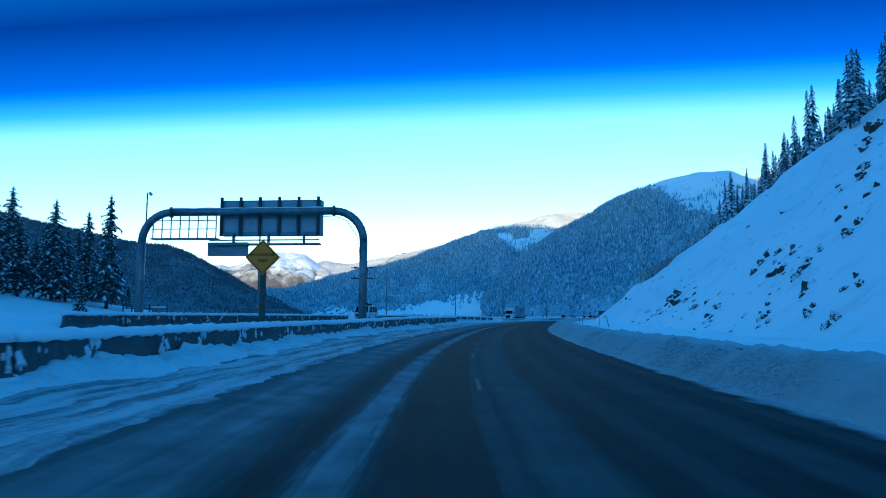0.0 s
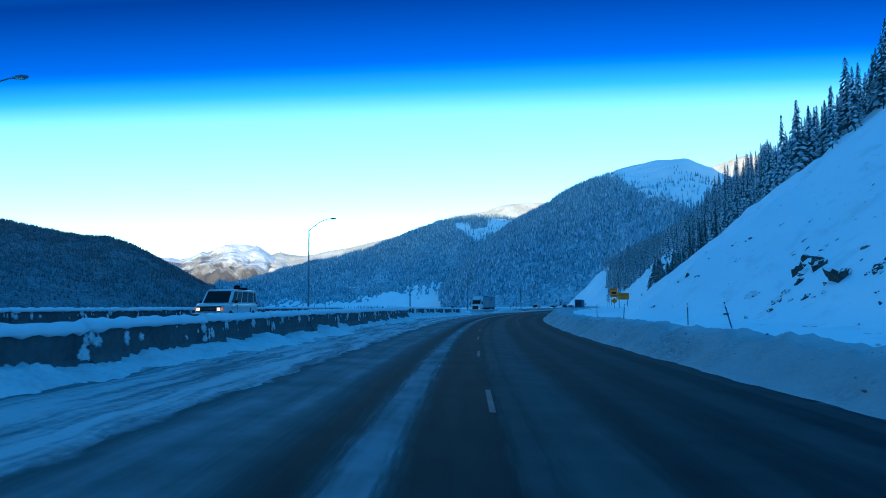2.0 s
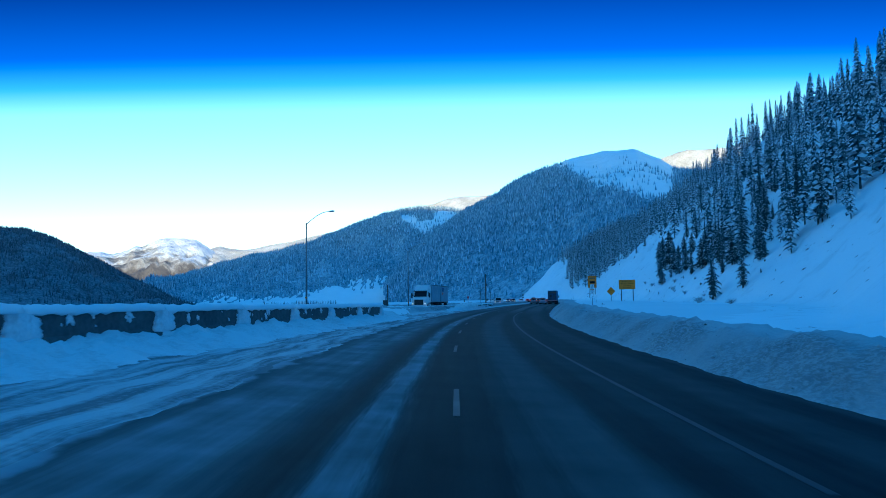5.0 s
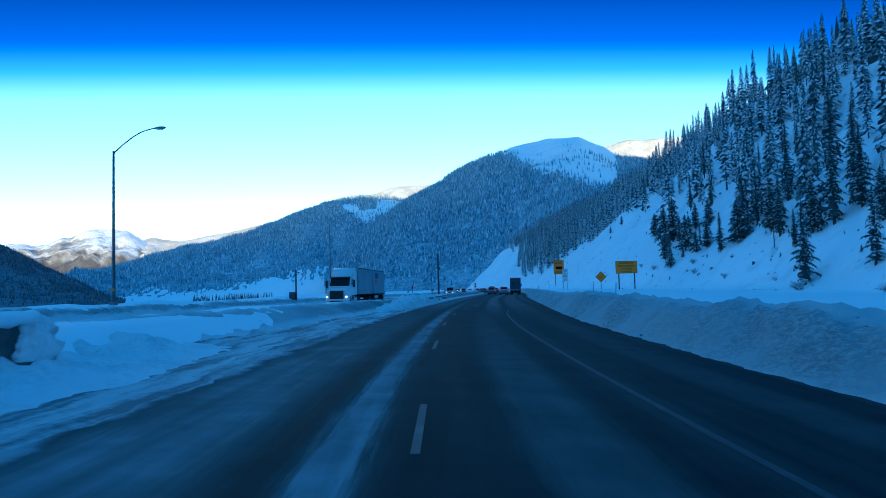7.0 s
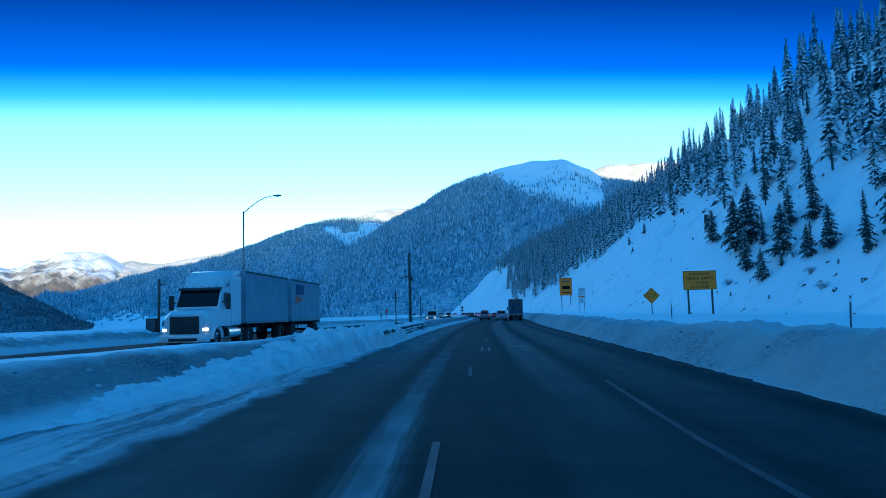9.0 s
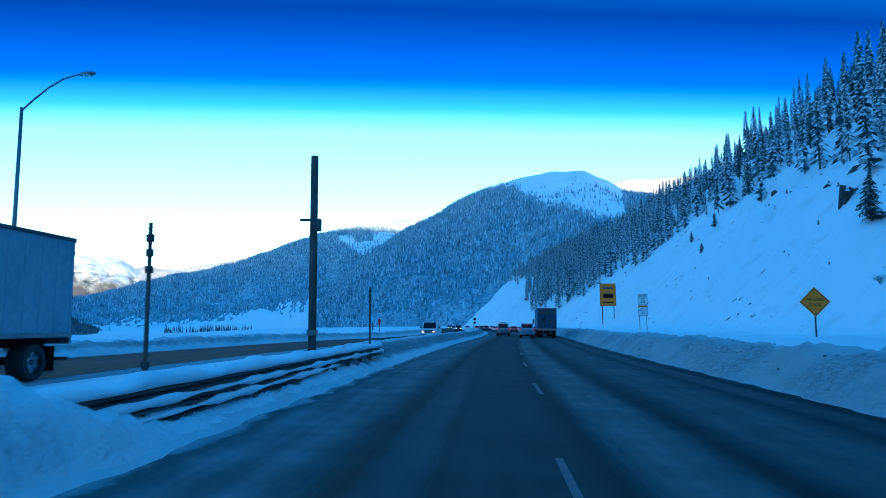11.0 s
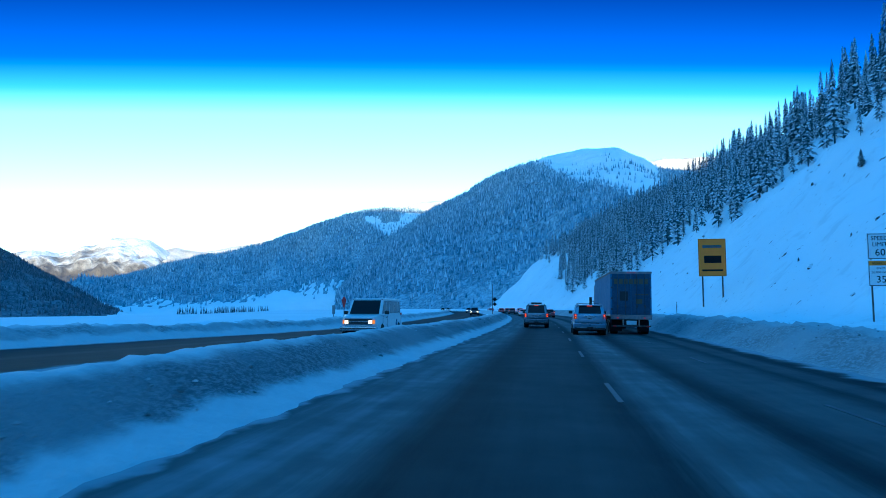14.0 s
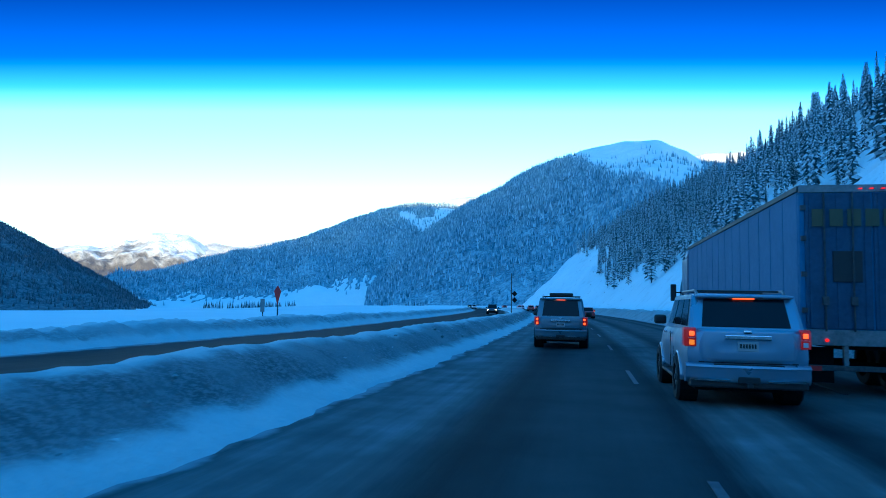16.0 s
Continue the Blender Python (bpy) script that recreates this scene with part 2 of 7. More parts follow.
def mat_road(name, streaks, film=0.05, left=-99.0, right=99.0):
    """Asphalt under a thin film of salt and blown snow; streaks: (u, half width, strength, s where it ends, or minus the s where it begins) of the snow left between wheel paths."""
    m, nt, b = mat_base(name, 0.5)
    uv = nt.nodes.new("ShaderNodeUVMap")
    sep = nt.nodes.new("ShaderNodeSeparateXYZ")
    nt.links.new(uv.outputs[0], sep.inputs[0])
    mp = nt.nodes.new("ShaderNodeMapping")
    mp.inputs["Scale"].default_value = (1.0, 0.05, 1.0)
    nt.links.new(uv.outputs[0], mp.inputs["Vector"])
    long_n, wob = n_noise(nt, mp.outputs[0], 2.6, 6), n_noise(nt, mp.outputs[0], 0.35, 2)
    grain, blot = n_noise(nt, uv.outputs[0], 38.0, 3), n_noise(nt, uv.outputs[0], 0.7, 6)
    u = n_math(nt, "ADD", sep.outputs["X"], n_math(nt, "MULTIPLY", n_math(nt, "SUBTRACT", wob, 0.5), 0.5))
    cover = n_math(nt, "MULTIPLY", n_math(nt, "MAXIMUM", n_math(nt, "SUBTRACT", long_n, 0.36), 0.0), film * 5.0)
    fray = n_math(nt, "ADD", u, n_math(nt, "MULTIPLY", n_math(nt, "SUBTRACT", n_noise(nt, mp.outputs[0], 9.0, 5, 0.7), 0.5), 0.45))
    for at_, half, power, far_end in streaks:
        d = n_math(nt, "ABSOLUTE", n_math(nt, "SUBTRACT", fray, at_))
        mr = nt.nodes.new("ShaderNodeMapRange")
        mr.interpolation_type = "SMOOTHSTEP"
        for i, val in enumerate((half * 0.3, half, power, 0.0)):
            mr.inputs[i + 1].default_value = val
        nt.links.new(d, mr.inputs[0])
        ragged = n_math(nt, "ADD", 0.25, n_math(nt, "MULTIPLY", n_math(nt, "ADD", long_n, blot), 0.75))
        fade = nt.nodes.new("ShaderNodeMapRange")
        for i, val in enumerate((far_end - 60.0, far_end, 1.0, 0.12) if far_end > 0 else (-far_end - 40.0, -far_end, 0.0, 1.0)):
            fade.inputs[i + 1].default_value = val
        nt.links.new(sep.outputs["Y"], fade.inputs[0])
        cover = n_math(nt, "MAXIMUM", cover, n_math(nt, "MULTIPLY", n_math(nt, "MULTIPLY", mr.outputs[0], ragged), fade.outputs[0]))
    edge = None
    for at_, sgn in ((left, -1), (right, 1)):
        mr = nt.nodes.new("ShaderNodeMapRange")
        mr.interpolation_type = "SMOOTHSTEP"
        a, z = (at_ + 0.7, at_) if sgn < 0 else (at_ - 0.7, at_)
        for i, val in enumerate((a, z, 0.0, 1.0)):
            mr.inputs[i + 1].default_value = val
        nt.links.new(n_math(nt, "ADD", u, n_math(nt, "MULTIPLY", n_math(nt, "SUBTRACT", blot, 0.5), 1.3)), mr.inputs[0])
        edge = mr.outputs[0] if edge is None else n_math(nt, "MAXIMUM", edge, mr.outputs[0])
    cover = n_math(nt, "MINIMUM", n_math(nt, "MAXIMUM", cover, n_math(nt, "MULTIPLY", edge, 0.6)), 1.0)
    asphalt = n_ramp(nt, n_math(nt, "ADD", n_math(nt, "MULTIPLY", grain, 0.4), n_math(nt, "MULTIPLY", blot, 0.6)),
                     [(0.35, (0.010, 0.013, 0.016)), (0.65, (0.024, 0.028, 0.031))])
    film_col = n_ramp(nt, cover, [(0.06, (0.31, 0.33, 0.315)), (0.32, (0.385, 0.395, 0.38)), (0.44, (0.56, 0.58, 0.61))])
    col = n_mix(nt, cover, asphalt, film_col)
    nt.links.new(col, b.inputs["Base Color"])
    rough = nt.nodes.new("ShaderNodeMapRange")
    for i, val in enumerate((0.0, 0.3, 0.7, 0.9)):
        rough.inputs[i + 1].default_value = val
    nt.links.new(cover, rough.inputs[0])
    nt.links.new(rough.outputs[0], b.inputs["Roughness"])
    b.inputs["Specular IOR Level"].default_value = 0.04
    n_bump(nt, b, n_math(nt, "ADD", grain, blot), 0.25, 0.008)
    return m


def mat_plain(name, c, rough=0.5, metal=0.0, var=0.12, coat=0.0):
    """One paint or metal with a little dust and unevenness."""
    m, nt, b = mat_base(name, rough, metal)
    co = n_obj(nt)
    f = n_noise(nt, co, 3.0, 5)
    lo, hi = tuple(x * (1 - var) for x in c), tuple(min(1, x * (1 + var)) for x in c)
    nt.links.new(n_ramp(nt, f, [(0.3, lo), (0.7, hi)]), b.inputs["Base Color"])
    b.inputs["Coat Weight"].default_value = coat
    return m


def mat_lamp(name, c, strength, base=None):
    m, nt, b = mat_base(name, 0.3)
    b.inputs["Base Color"].default_value = (*(base or c), 1)
    b.inputs["Emission Color"].default_value = (*c, 1)
    b.inputs["Emission Strength"].default_value = strength
    return m


def mat_island(name, stops, rough=0.8):
    """Colour that changes from piece to piece of one mesh."""
    m, nt, b = mat_base(name, rough)
    g = nt.nodes.new("ShaderNodeNewGeometry")
    nt.links.new(n_ramp(nt, g.outputs["Random Per Island"], stops), b.inputs["Base Color"])
    return m


M_SNOW = mat_snow("fresh_snow", scale=1.0)
M_SLOPE = mat_snow("slope_snow", speck=0.8, bump=0.5, dist=0.16, white=1.08)
M_BANK = mat_bank("ploughed_snow", 0.1, 2.1, 0.66, (0.17, 0.17, 0.17), 0.56, grime=0.12, coarse=5.0)
M_BERM = mat_bank("packed_berm_snow", 0.75, 1.9, 0.78, (0.085, 0.09, 0.095), 0.68, clean=(168.0, 200.0), grime=0.68, coarse=7.5)
M_FARBANK = mat_bank("ploughed_snow_far", 0.75, 1.6, 0.62, (0.12, 0.125, 0.13), 0.70, grime=0.40, coarse=4.0)
M_SHOULDER = mat_bank("slushy_shoulder_snow", 9.0, 9.5, 0.0, (0.3, 0.3, 0.3), 0.62, 0.97)
M_CLOD = mat_island("grimy_clods", [(0.0, (0.12, 0.12, 0.12)), (0.5, (0.34, 0.34, 0.34)), (1.0, (0.66, 0.67, 0.68))])
M_HEAP = mat_snow("slushy_snow", dirt=0.2, scale=2.0, bump=0.8, dist=0.12, white=0.85)
M_ROAD = mat_road("snowy_asphalt", [(-1.05, 0.46, 0.40, 245.0), (-1.05, 0.6, 0.20, 290.0), (1.5, 0.9, 0.20, 215.0), (3.15, 0.5, 0.09, 230.0), (-2.95, 1.5, 0.36, 215.0), (0.75, 0.3, 0.16, 150.0), (-2.2, 0.35, 0.12, 250.0), (5.2, 0.85, 0.12, 240.0), (7.0, 0.6, 0.12, 240.0), (2.2, 1.1, 0.32, -215.0), (0.1, 1.6, 0.13, -215.0), (4.7, 1.7, 0.24, -215.0), (6.6, 0.7, 0.2, -240.0), (-2.95, 1.7, 0.34, -215.0)], 0.035, -4.2, 8.1)
M_ROAD2 = mat_road("bare_asphalt", [(-17.0, 0.8, 0.1, 2000.0), (-13.0, 0.6, 0.2, 2000.0)], 0.035, -21.3, -12.75)
M_LINE = mat_mottled("worn_line_paint", (0.035, 0.037, 0.038), (0.11, 0.11, 0.108), 3.0, 0.6, bump=0.1)
M_CONC = mat_mottled("grimy_concrete", (0.05, 0.054, 0.058), (0.115, 0.12, 0.12), 0.8, 0.85, bump=0.35, dist=0.02)
M_ROCK = mat_mottled("dark_rock", (0.03, 0.028, 0.026), (0.13, 0.12, 0.11), 1.6, 0.9, bump=1.0, dist=0.15)
M_BARK = mat_mottled("bark", (0.05, 0.04, 0.033), (0.12, 0.10, 0.085), 3.0, 0.9, bump=0.6, dist=0.03)
M_NEEDLE = mat_mottled("spruce_needles", (0.034, 0.056, 0.057), (0.088, 0.118, 0.122), 1.5, 0.85, bump=0.5, dist=0.05)
M_FROST = mat_mottled("frosted_needles", (0.035, 0.055, 0.06), (0.13, 0.17, 0.18), 0.9, 0.85, bump=0.4, dist=0.05)
M_LOAD = mat_mottled("snow_on_boughs", (0.62, 0.64, 0.66), (0.85, 0.86, 0.87), 2.0, 0.8, bump=0.3, dist=0.04)
# snow-dusted trees, with the blue of distance haze mixed into their colours
M_HAZEWOODS = mat_island("haze_blue_spruces", [(0.0, (0.10, 0.19, 0.25)), (0.45, (0.24, 0.37, 0.45)), (0.75, (0.42, 0.55, 0.63)), (1.0, (0.62, 0.73, 0.78))])
M_MOUNT = mat_snow("mountain_snow", scale=0.02, bump=0.45, dist=9.0, white=1.06)
# darker copy of the far trees; the left hill's shade is in the colour
M_SHADEWOODS = mat_island("shade_dark_spruces", [(0.0, (0.045, 0.07, 0.085)), (0.6, (0.085, 0.12, 0.145)), (1.0, (0.17, 0.21, 0.24))])
M_SLOPEWOODS = mat_island("slope_spruces", [(0.0, (0.03, 0.05, 0.055)), (0.4, (0.09, 0.13, 0.15)), (0.7, (0.34, 0.41, 0.45)), (1.0, (0.66, 0.72, 0.75))])


def mat_mountain(name, trees, glade):
    """Close forest and open snow on a mountainside; the first map value says how open it is."""
    m, nt, b = mat_base(name, 0.9)
    co = n_obj(nt)
    mp = nt.nodes.new("ShaderNodeMapping")
    mp.inputs["Scale"].default_value = (1.0, 1.0, 0.4)
    nt.links.new(co, mp.inputs["Vector"])
    fine, mid, big = n_noise(nt, mp.outputs[0], 0.22, 4, 0.65), n_noise(nt, co, 0.03, 4), n_noise(nt, co, 0.006, 3)
    f = n_math(nt, "ADD", n_math(nt, "MULTIPLY", fine, 0.6), n_math(nt, "ADD", n_math(nt, "MULTIPLY", mid, 0.25), n_math(nt, "MULTIPLY", big, 0.15)))
    wood = n_ramp(nt, f, [(0.40, trees), (0.60, glade)])
    snow = n_ramp(nt, mid, [(0.3, (0.88, 0.90, 0.91)), (0.7, (0.95, 0.96, 0.97))])
    uv = nt.nodes.new("ShaderNodeUVMap")
    sep = nt.nodes.new("ShaderNodeSeparateXYZ")
    nt.links.new(uv.outputs[0], sep.inputs[0])
    rag = n_math(nt, "ADD", sep.outputs["X"], n_math(nt, "MULTIPLY", n_math(nt, "SUBTRACT", n_math(nt, "ADD", n_math(nt, "MULTIPLY", mid, 0.6), n_math(nt, "MULTIPLY", fine, 0.4)), 0.5), 1.1))
    col = n_mix(nt, n_ramp(nt, rag, [(0.52, (0, 0, 0)), (0.62, (1, 1, 1))]), wood, snow)
    nt.links.new(col, b.inputs["Base Color"])
    n_bump(nt, b, n_math(nt, "ADD", mid, n_math(nt, "MULTIPLY", fine, 0.4)), 0.5, 8.0)
    return m


# forest tones tinted blue here to carry the haze of distance
M_HAZEWOODED = mat_mountain("haze_blue_forest", (0.10, 0.17, 0.22), (0.50, 0.60, 0.66))
# same forest floor darkened, so its base colour holds the left hill's shade
M_SHADEWOODED = mat_mountain("shade_dark_forest", (0.045, 0.07, 0.085), (0.20, 0.25, 0.28))
M_PEAK, nt_, b_ = mat_base("snow_and_rock", 0.8)
_co = n_obj(nt_)
_mp = nt_.nodes.new("ShaderNodeMapping")
_mp.inputs["Scale"].default_value = (1.0, 1.0, 0.22)
_mp.inputs["Rotation"].default_value = (0.0, 0.35, 0.6)
nt_.links.new(_co, _mp.inputs["Vector"])
_sep = nt_.nodes.new("ShaderNodeSeparateXYZ")
nt_.links.new(_co, _sep.inputs[0])
_gully = n_noise(nt_, _mp.outputs[0], 0.011, 7, 0.62)
_high = n_math(nt_, "MULTIPLY", n_math(nt_, "SUBTRACT", _sep.outputs["Z"], 285.0), 0.0042)
_f = n_math(nt_, "ADD", n_math(nt_, "ADD", _high, n_math(nt_, "MULTIPLY", n_math(nt_, "SUBTRACT", n_noise(nt_, _co, 0.0035, 5), 0.5), 1.1)), n_math(nt_, "MULTIPLY", n_math(nt_, "SUBTRACT", _gully, 0.5), 1.6))
nt_.links.new(n_ramp(nt_, n_math(nt_, "ADD", _f, 0.5), [(0.16, (0.16, 0.14, 0.125)), (0.36, (0.40, 0.36, 0.31)), (0.50, (0.62, 0.58, 0.52)), (0.62, (0.86, 0.86, 0.86))]), b_.inputs["Base Color"])
n_bump(nt_, b_, _gully, 0.8, 45.0)
# snowy brush with the sun's warm cream mixed into the base colour
M_SUNTONE = mat_mottled("sun_toned_snowy_brush", (0.52, 0.46, 0.37), (0.82, 0.78, 0.71), 0.012, 0.9, bump=0.5, dist=6.0)
M_WOOD = mat_mottled("weathered_wood", (0.06, 0.05, 0.042), (0.13, 0.11, 0.095), 2.5, 0.85, bump=0.4, dist=0.02)
M_STEEL = mat_mottled("galvanised_steel", (0.16, 0.165, 0.17), (0.28, 0.285, 0.29), 2.0, 0.45, 0.7, bump=0.1)
M_DARKSTEEL = mat_mottled("weathered_steel", (0.05, 0.05, 0.052), (0.11, 0.11, 0.112), 2.0, 0.6, 0.5, bump=0.1)
M_YELLOW = mat_mottled("yellow_sign_sheet", (0.92, 0.215, 0.005), (0.98, 0.26, 0.008), 1.5, 0.4, bump=0)
M_ORANGE = mat_mottled("orange_sign_sheet", (0.94, 0.19, 0.004), (0.98, 0.22, 0.006), 1.5, 0.4, bump=0)
M_WHITE = mat_mottled("white_sheet", (0.68, 0.69, 0.7), (0.8, 0.8, 0.8), 1.5, 0.5, bump=0)
M_BLACK = mat_plain("black_paint", (0.012, 0.012, 0.013), 0.9)
M_BLACK.node_tree.nodes["Principled BSDF"].inputs["Specular IOR Level"].default_value = 0.1
M_TRIM = mat_plain("black_trim", (0.02, 0.02, 0.021), 0.55)
M_RED = mat_plain("red_sheet", (0.5, 0.02, 0.015), 0.45)


# ---- plan of the road ----
ROAD_S = (-200, 0, 41.3, 82.9, 123.4, 162.0, 198.6, 233.5, 266.8, 300.0, 900.0)
ROAD_H = (0.9, 0.96, 6.86, 9.18, 11.34, 15.76, 18.47, 18.78, 20.24, 21.35, -5.6)
_s = np.arange(-200.0, 1000.5, 0.5)
_h = np.radians(np.interp(_s, ROAD_S, ROAD_H))
_hm = (_h[1:] + _h[:-1]) / 2
_x = np.concatenate([[0], np.cumsum(np.sin(_hm)) * 0.5])
_y = np.concatenate([[0], np.cumsum(np.cos(_hm)) * 0.5])
_i0 = int(200 / 0.5)
_x, _y = _x - _x[_i0], _y - _y[_i0]


def heading(s):
    return np.interp(s, _s, _h)


def plan(s, u):
    """World x, y of the place s metres along the road and u metres to its right (arrays or numbers)."""
    a = heading(s)
    return np.interp(s, _s, _x) + u * np.cos(a), np.interp(s, _s, _y) - u * np.sin(a)


def bank(s):
    return np.interp(s, (-60, 120, 220, 400), (0.06, 0.06, 0.025, 0.0))


def road_z(s, u):
    return -bank(s) * np.clip(u, -10, 8)


def edge_r(s):
    """Where the ploughed bank begins on the right."""
    return np.interp(s, (-60, 20, 90, 180, 240, 300, 420), (8.0, 8.0, 6.8, 6.6, 7.6, 8.2, 8.2))


def opp_z(s):
    return np.interp(s, (-60, 120, 230, 330), (0.75, 0.75, 0.18, 0.06))


def opp_shift(s):
    """How far the other carriageway swings towards this one."""
    return np.interp(s, (255, 285, 298, 308, 317, 340, 372, 420), (0.0, 0.3, 2.0, 4.0, 4.9, 5.3, 4.2, 3.6))


def foot(s):
    """How far to the right the cut slope begins."""
    return np.interp(s, (-60, 60, 91, 105, 115, 125, 135, 145, 155, 170, 240, 275, 310, 370, 450, 560, 600, 700, 770, 800, 850, 950),
                     (18, 18, 17.7, 13, 15, 15.2, 16.6, 21.8, 26.5, 30.9, 28.5, 24, 17.5, 17, 20, 24, 20, 34, 41, 56, 120, 260))


def fbm(x, y, scale, octaves=3, seed=0.0):
    """Cheap smooth noise from sums of sines, about -1 to 1."""
    out, amp, tot = 0.0, 1.0, 0.0
    for k in range(octaves):
        f = 2 * math.pi / scale * (1.9 ** k)
        a = 1.3 + 2.1 * k + seed
        out = out + amp * (np.sin(f * (x * math.cos(a) + y * math.sin(a)) + 3.1 * a) * np.sin(f * 0.83 * (y * math.cos(a * 1.7) - x * math.sin(a * 1.7)) + a))
        tot += amp
        amp *= 0.55
    return out / tot * 1.6


def smooth(x, a, b):
    t = np.clip((x - a) / (b - a), 0, 1)
    return t * t * (3 - 2 * t)


def ground_z(s, u):
    """Height of the snow sheet."""
    s, u = np.asarray(s, float), np.asarray(u, float)
    rz = road_z(s, u)
    z = rz - 0.10
    # right: a level strip, then the cut slope
    strip = road_z(s, 8 + 0 * u) + 0.75 + 0.25 * smooth(u, 9, 16) + 0.12 * fbm(s, u, 11)
    w = u - foot(s)
    steep = 0.77 + 0.16 * smooth(s, 130, 170)
    rise = steep * np.clip(w, 0, 46) + 0.22 * np.clip(w - 46, 0, 400)
    rough = fbm(s, u * 1.4, 34, 4) * 1.7 * smooth(w, 3, 18) * (0.35 + 0.65 * smooth(s, 120, 170)) + fbm(s, u, 7, 2, 1.0) * 0.35 * smooth(w, 0, 5)
    right = strip + rise + rough
    e = edge_r(s)
    z = np.where(u > e, z + (right - z) * smooth(u - e, 0.9, 3.0), z)
    # left: median, other carriageway, its bank, and the fall to the valley
    med_u = np.interp(s, (-60, 109, 111, 153, 175, 205, 235, 600), (-8.4, -8.4, -10.6, -8.0, -8.0, -7.8, -6.6, -6.6))
    ul = u - opp_shift(s)
    med_h = np.interp(s, (-60, 40, 75, 175, 230, 500), (0.56, 0.56, 0.78, 0.75, 0.5, 0.5)) + 0.05 * fbm(s, u, 9)
    med = med_h * smooth(-u, -med_u - 1.5, -med_u) * (1 - smooth(-ul, np.interp(s, (175, 235), (11.2, 6.4)), np.interp(s, (175, 235), (12.6, 10.5)))) + 0.02
    hump = 2.7 * smooth(-u, 25, 42) * (1 - smooth(s, 52, 84))
    fall = -7.0 * smooth(-u, 60, 260)
    side = (0.9 - 0.22 * smooth(s, 240, 280) + 0.2 * fbm(s, u, 14)) * smooth(-ul, 22.0, 23.6) - 0.35 * smooth(-ul, 25, 30)
    turn = smooth(-ul, 9, 12.5)
    left = np.where(ul > -12.6, road_z(s, u) * (1 - turn) + opp_z(s) * turn + np.maximum(med - 0.6 * opp_z(s) * turn, 0), opp_z(s))
    left = left + hump + fall + side
    z = np.where(u < -4.3, left - 0.06, z)
    return z


def link_mesh(name, verts, faces, mats, parent=None, smooth_on=True, idx=None, uvs=None):
    me = bpy.data.meshes.new(name)
    me.from_pydata(verts, [], faces)
    for m in (mats if isinstance(mats, (list, tuple)) else [mats]):
        me.materials.append(m)
    if smooth_on:
        me.polygons.foreach_set("use_smooth", np.ones(len(me.polygons), bool))
    if idx is not None:
        me.polygons.foreach_set("material_index", np.asarray(idx, np.int32))
    if uvs is not None:
        lay = me.uv_layers.new(name="plan")
        loops = np.empty(len(me.loops), np.int32)
        me.loops.foreach_get("vertex_index", loops)
        lay.data.foreach_set("uv", np.asarray(uvs, np.float32)[loops].ravel())
    me.update()
    ob = new(name, me)
    ob.parent = parent
    return ob


def grid_faces(n, k):
    i = np.arange(n - 1)[:, None] * k + np.arange(k - 1)[None, :]
    return np.stack([i, i + k, i + k + 1, i + 1], -1).reshape(-1, 4).tolist()


def sheet(name, ss, us, zf, mats, kind="structure", uv=False, jitter=None, pick=None):
    """A sheet over the plan: rows along s, columns along u (us may be a function of s)."""
    S, U = np.meshgrid(ss, us, indexing="ij")
    U0 = U
    if jitter is not None:
        U = U + jitter(S, U)
    Z = zf(S, U)
    X, Y = plan(S, U)
    ob = link_mesh(name, np.stack([X, Y, Z], -1).reshape(-1, 3), grid_faces(len(ss), len(us)), mats,
                   uvs=np.stack([U0, S], -1).reshape(-1, 2) if uv else None,
                   idx=None if pick is None else pick(S[:-1, :-1], U[:-1, :-1]).astype(int).reshape(-1))
    return tagged(ob, kind=kind)


def at(s, u, z=None, turn=0.0, above=0.0):
    """The pose of a thing at s, u, facing along the road, turned clockwise by so many degrees."""
    x, y = plan(s, u)
    if z is None:
        z = float(ground_z(s, u))
    return pose(float(x), float(y), z + above, 0, 0, -math.degrees(float(heading(s))) - turn)


# ---- the ground ----
u_lines = np.concatenate([np.arange(-900, -120, 30), np.arange(-120, -30, 5), np.arange(-30, -4, 0.7), np.arange(-4, 9, 0.8),
                          np.arange(9, 90, 1.5), np.arange(90, 330, 8)])
tagged(sheet("ground", np.arange(-120, 960, 3.0), u_lines, ground_z, [M_SNOW, M_SLOPE], pick=lambda s, u: u > foot(s) - 6), "snow-covered ground with a steep slope beside the road", "ground")
tagged(sheet("road", np.arange(-120, 960, 2.0), np.linspace(-4.35, 8.6, 14), lambda s, u: road_z(s, u), M_ROAD, uv=True),
       "dark asphalt road with blown snow between wheel tracks", "road")
tagged(sheet("road_opposite", np.arange(-120, 960, 2.0), np.concatenate([[-22.0], np.linspace(-21.7, -12.3, 8), [-12.0]]), lambda s, u: opp_z(s) - 0.2 * (np.abs(u - opp_shift(s) + 17.0) > 4.9), M_ROAD2, uv=True,
             jitter=lambda s, u: opp_shift(s)),
       "wet dark asphalt carriageway across the snowy median", "road")
me_v = link_mesh("valley_floor", [(-4800, -4800, -8), (4800, -4800, -8), (4800, 4800, -8), (-4800, 4800, -8)], [(0, 1, 2, 3)], M_MOUNT)
tagged(me_v, "flat snow-covered valley floor", "ground", kind="structure")

# ---- mountains round the valley ----
MID = (30.0, 180.0)


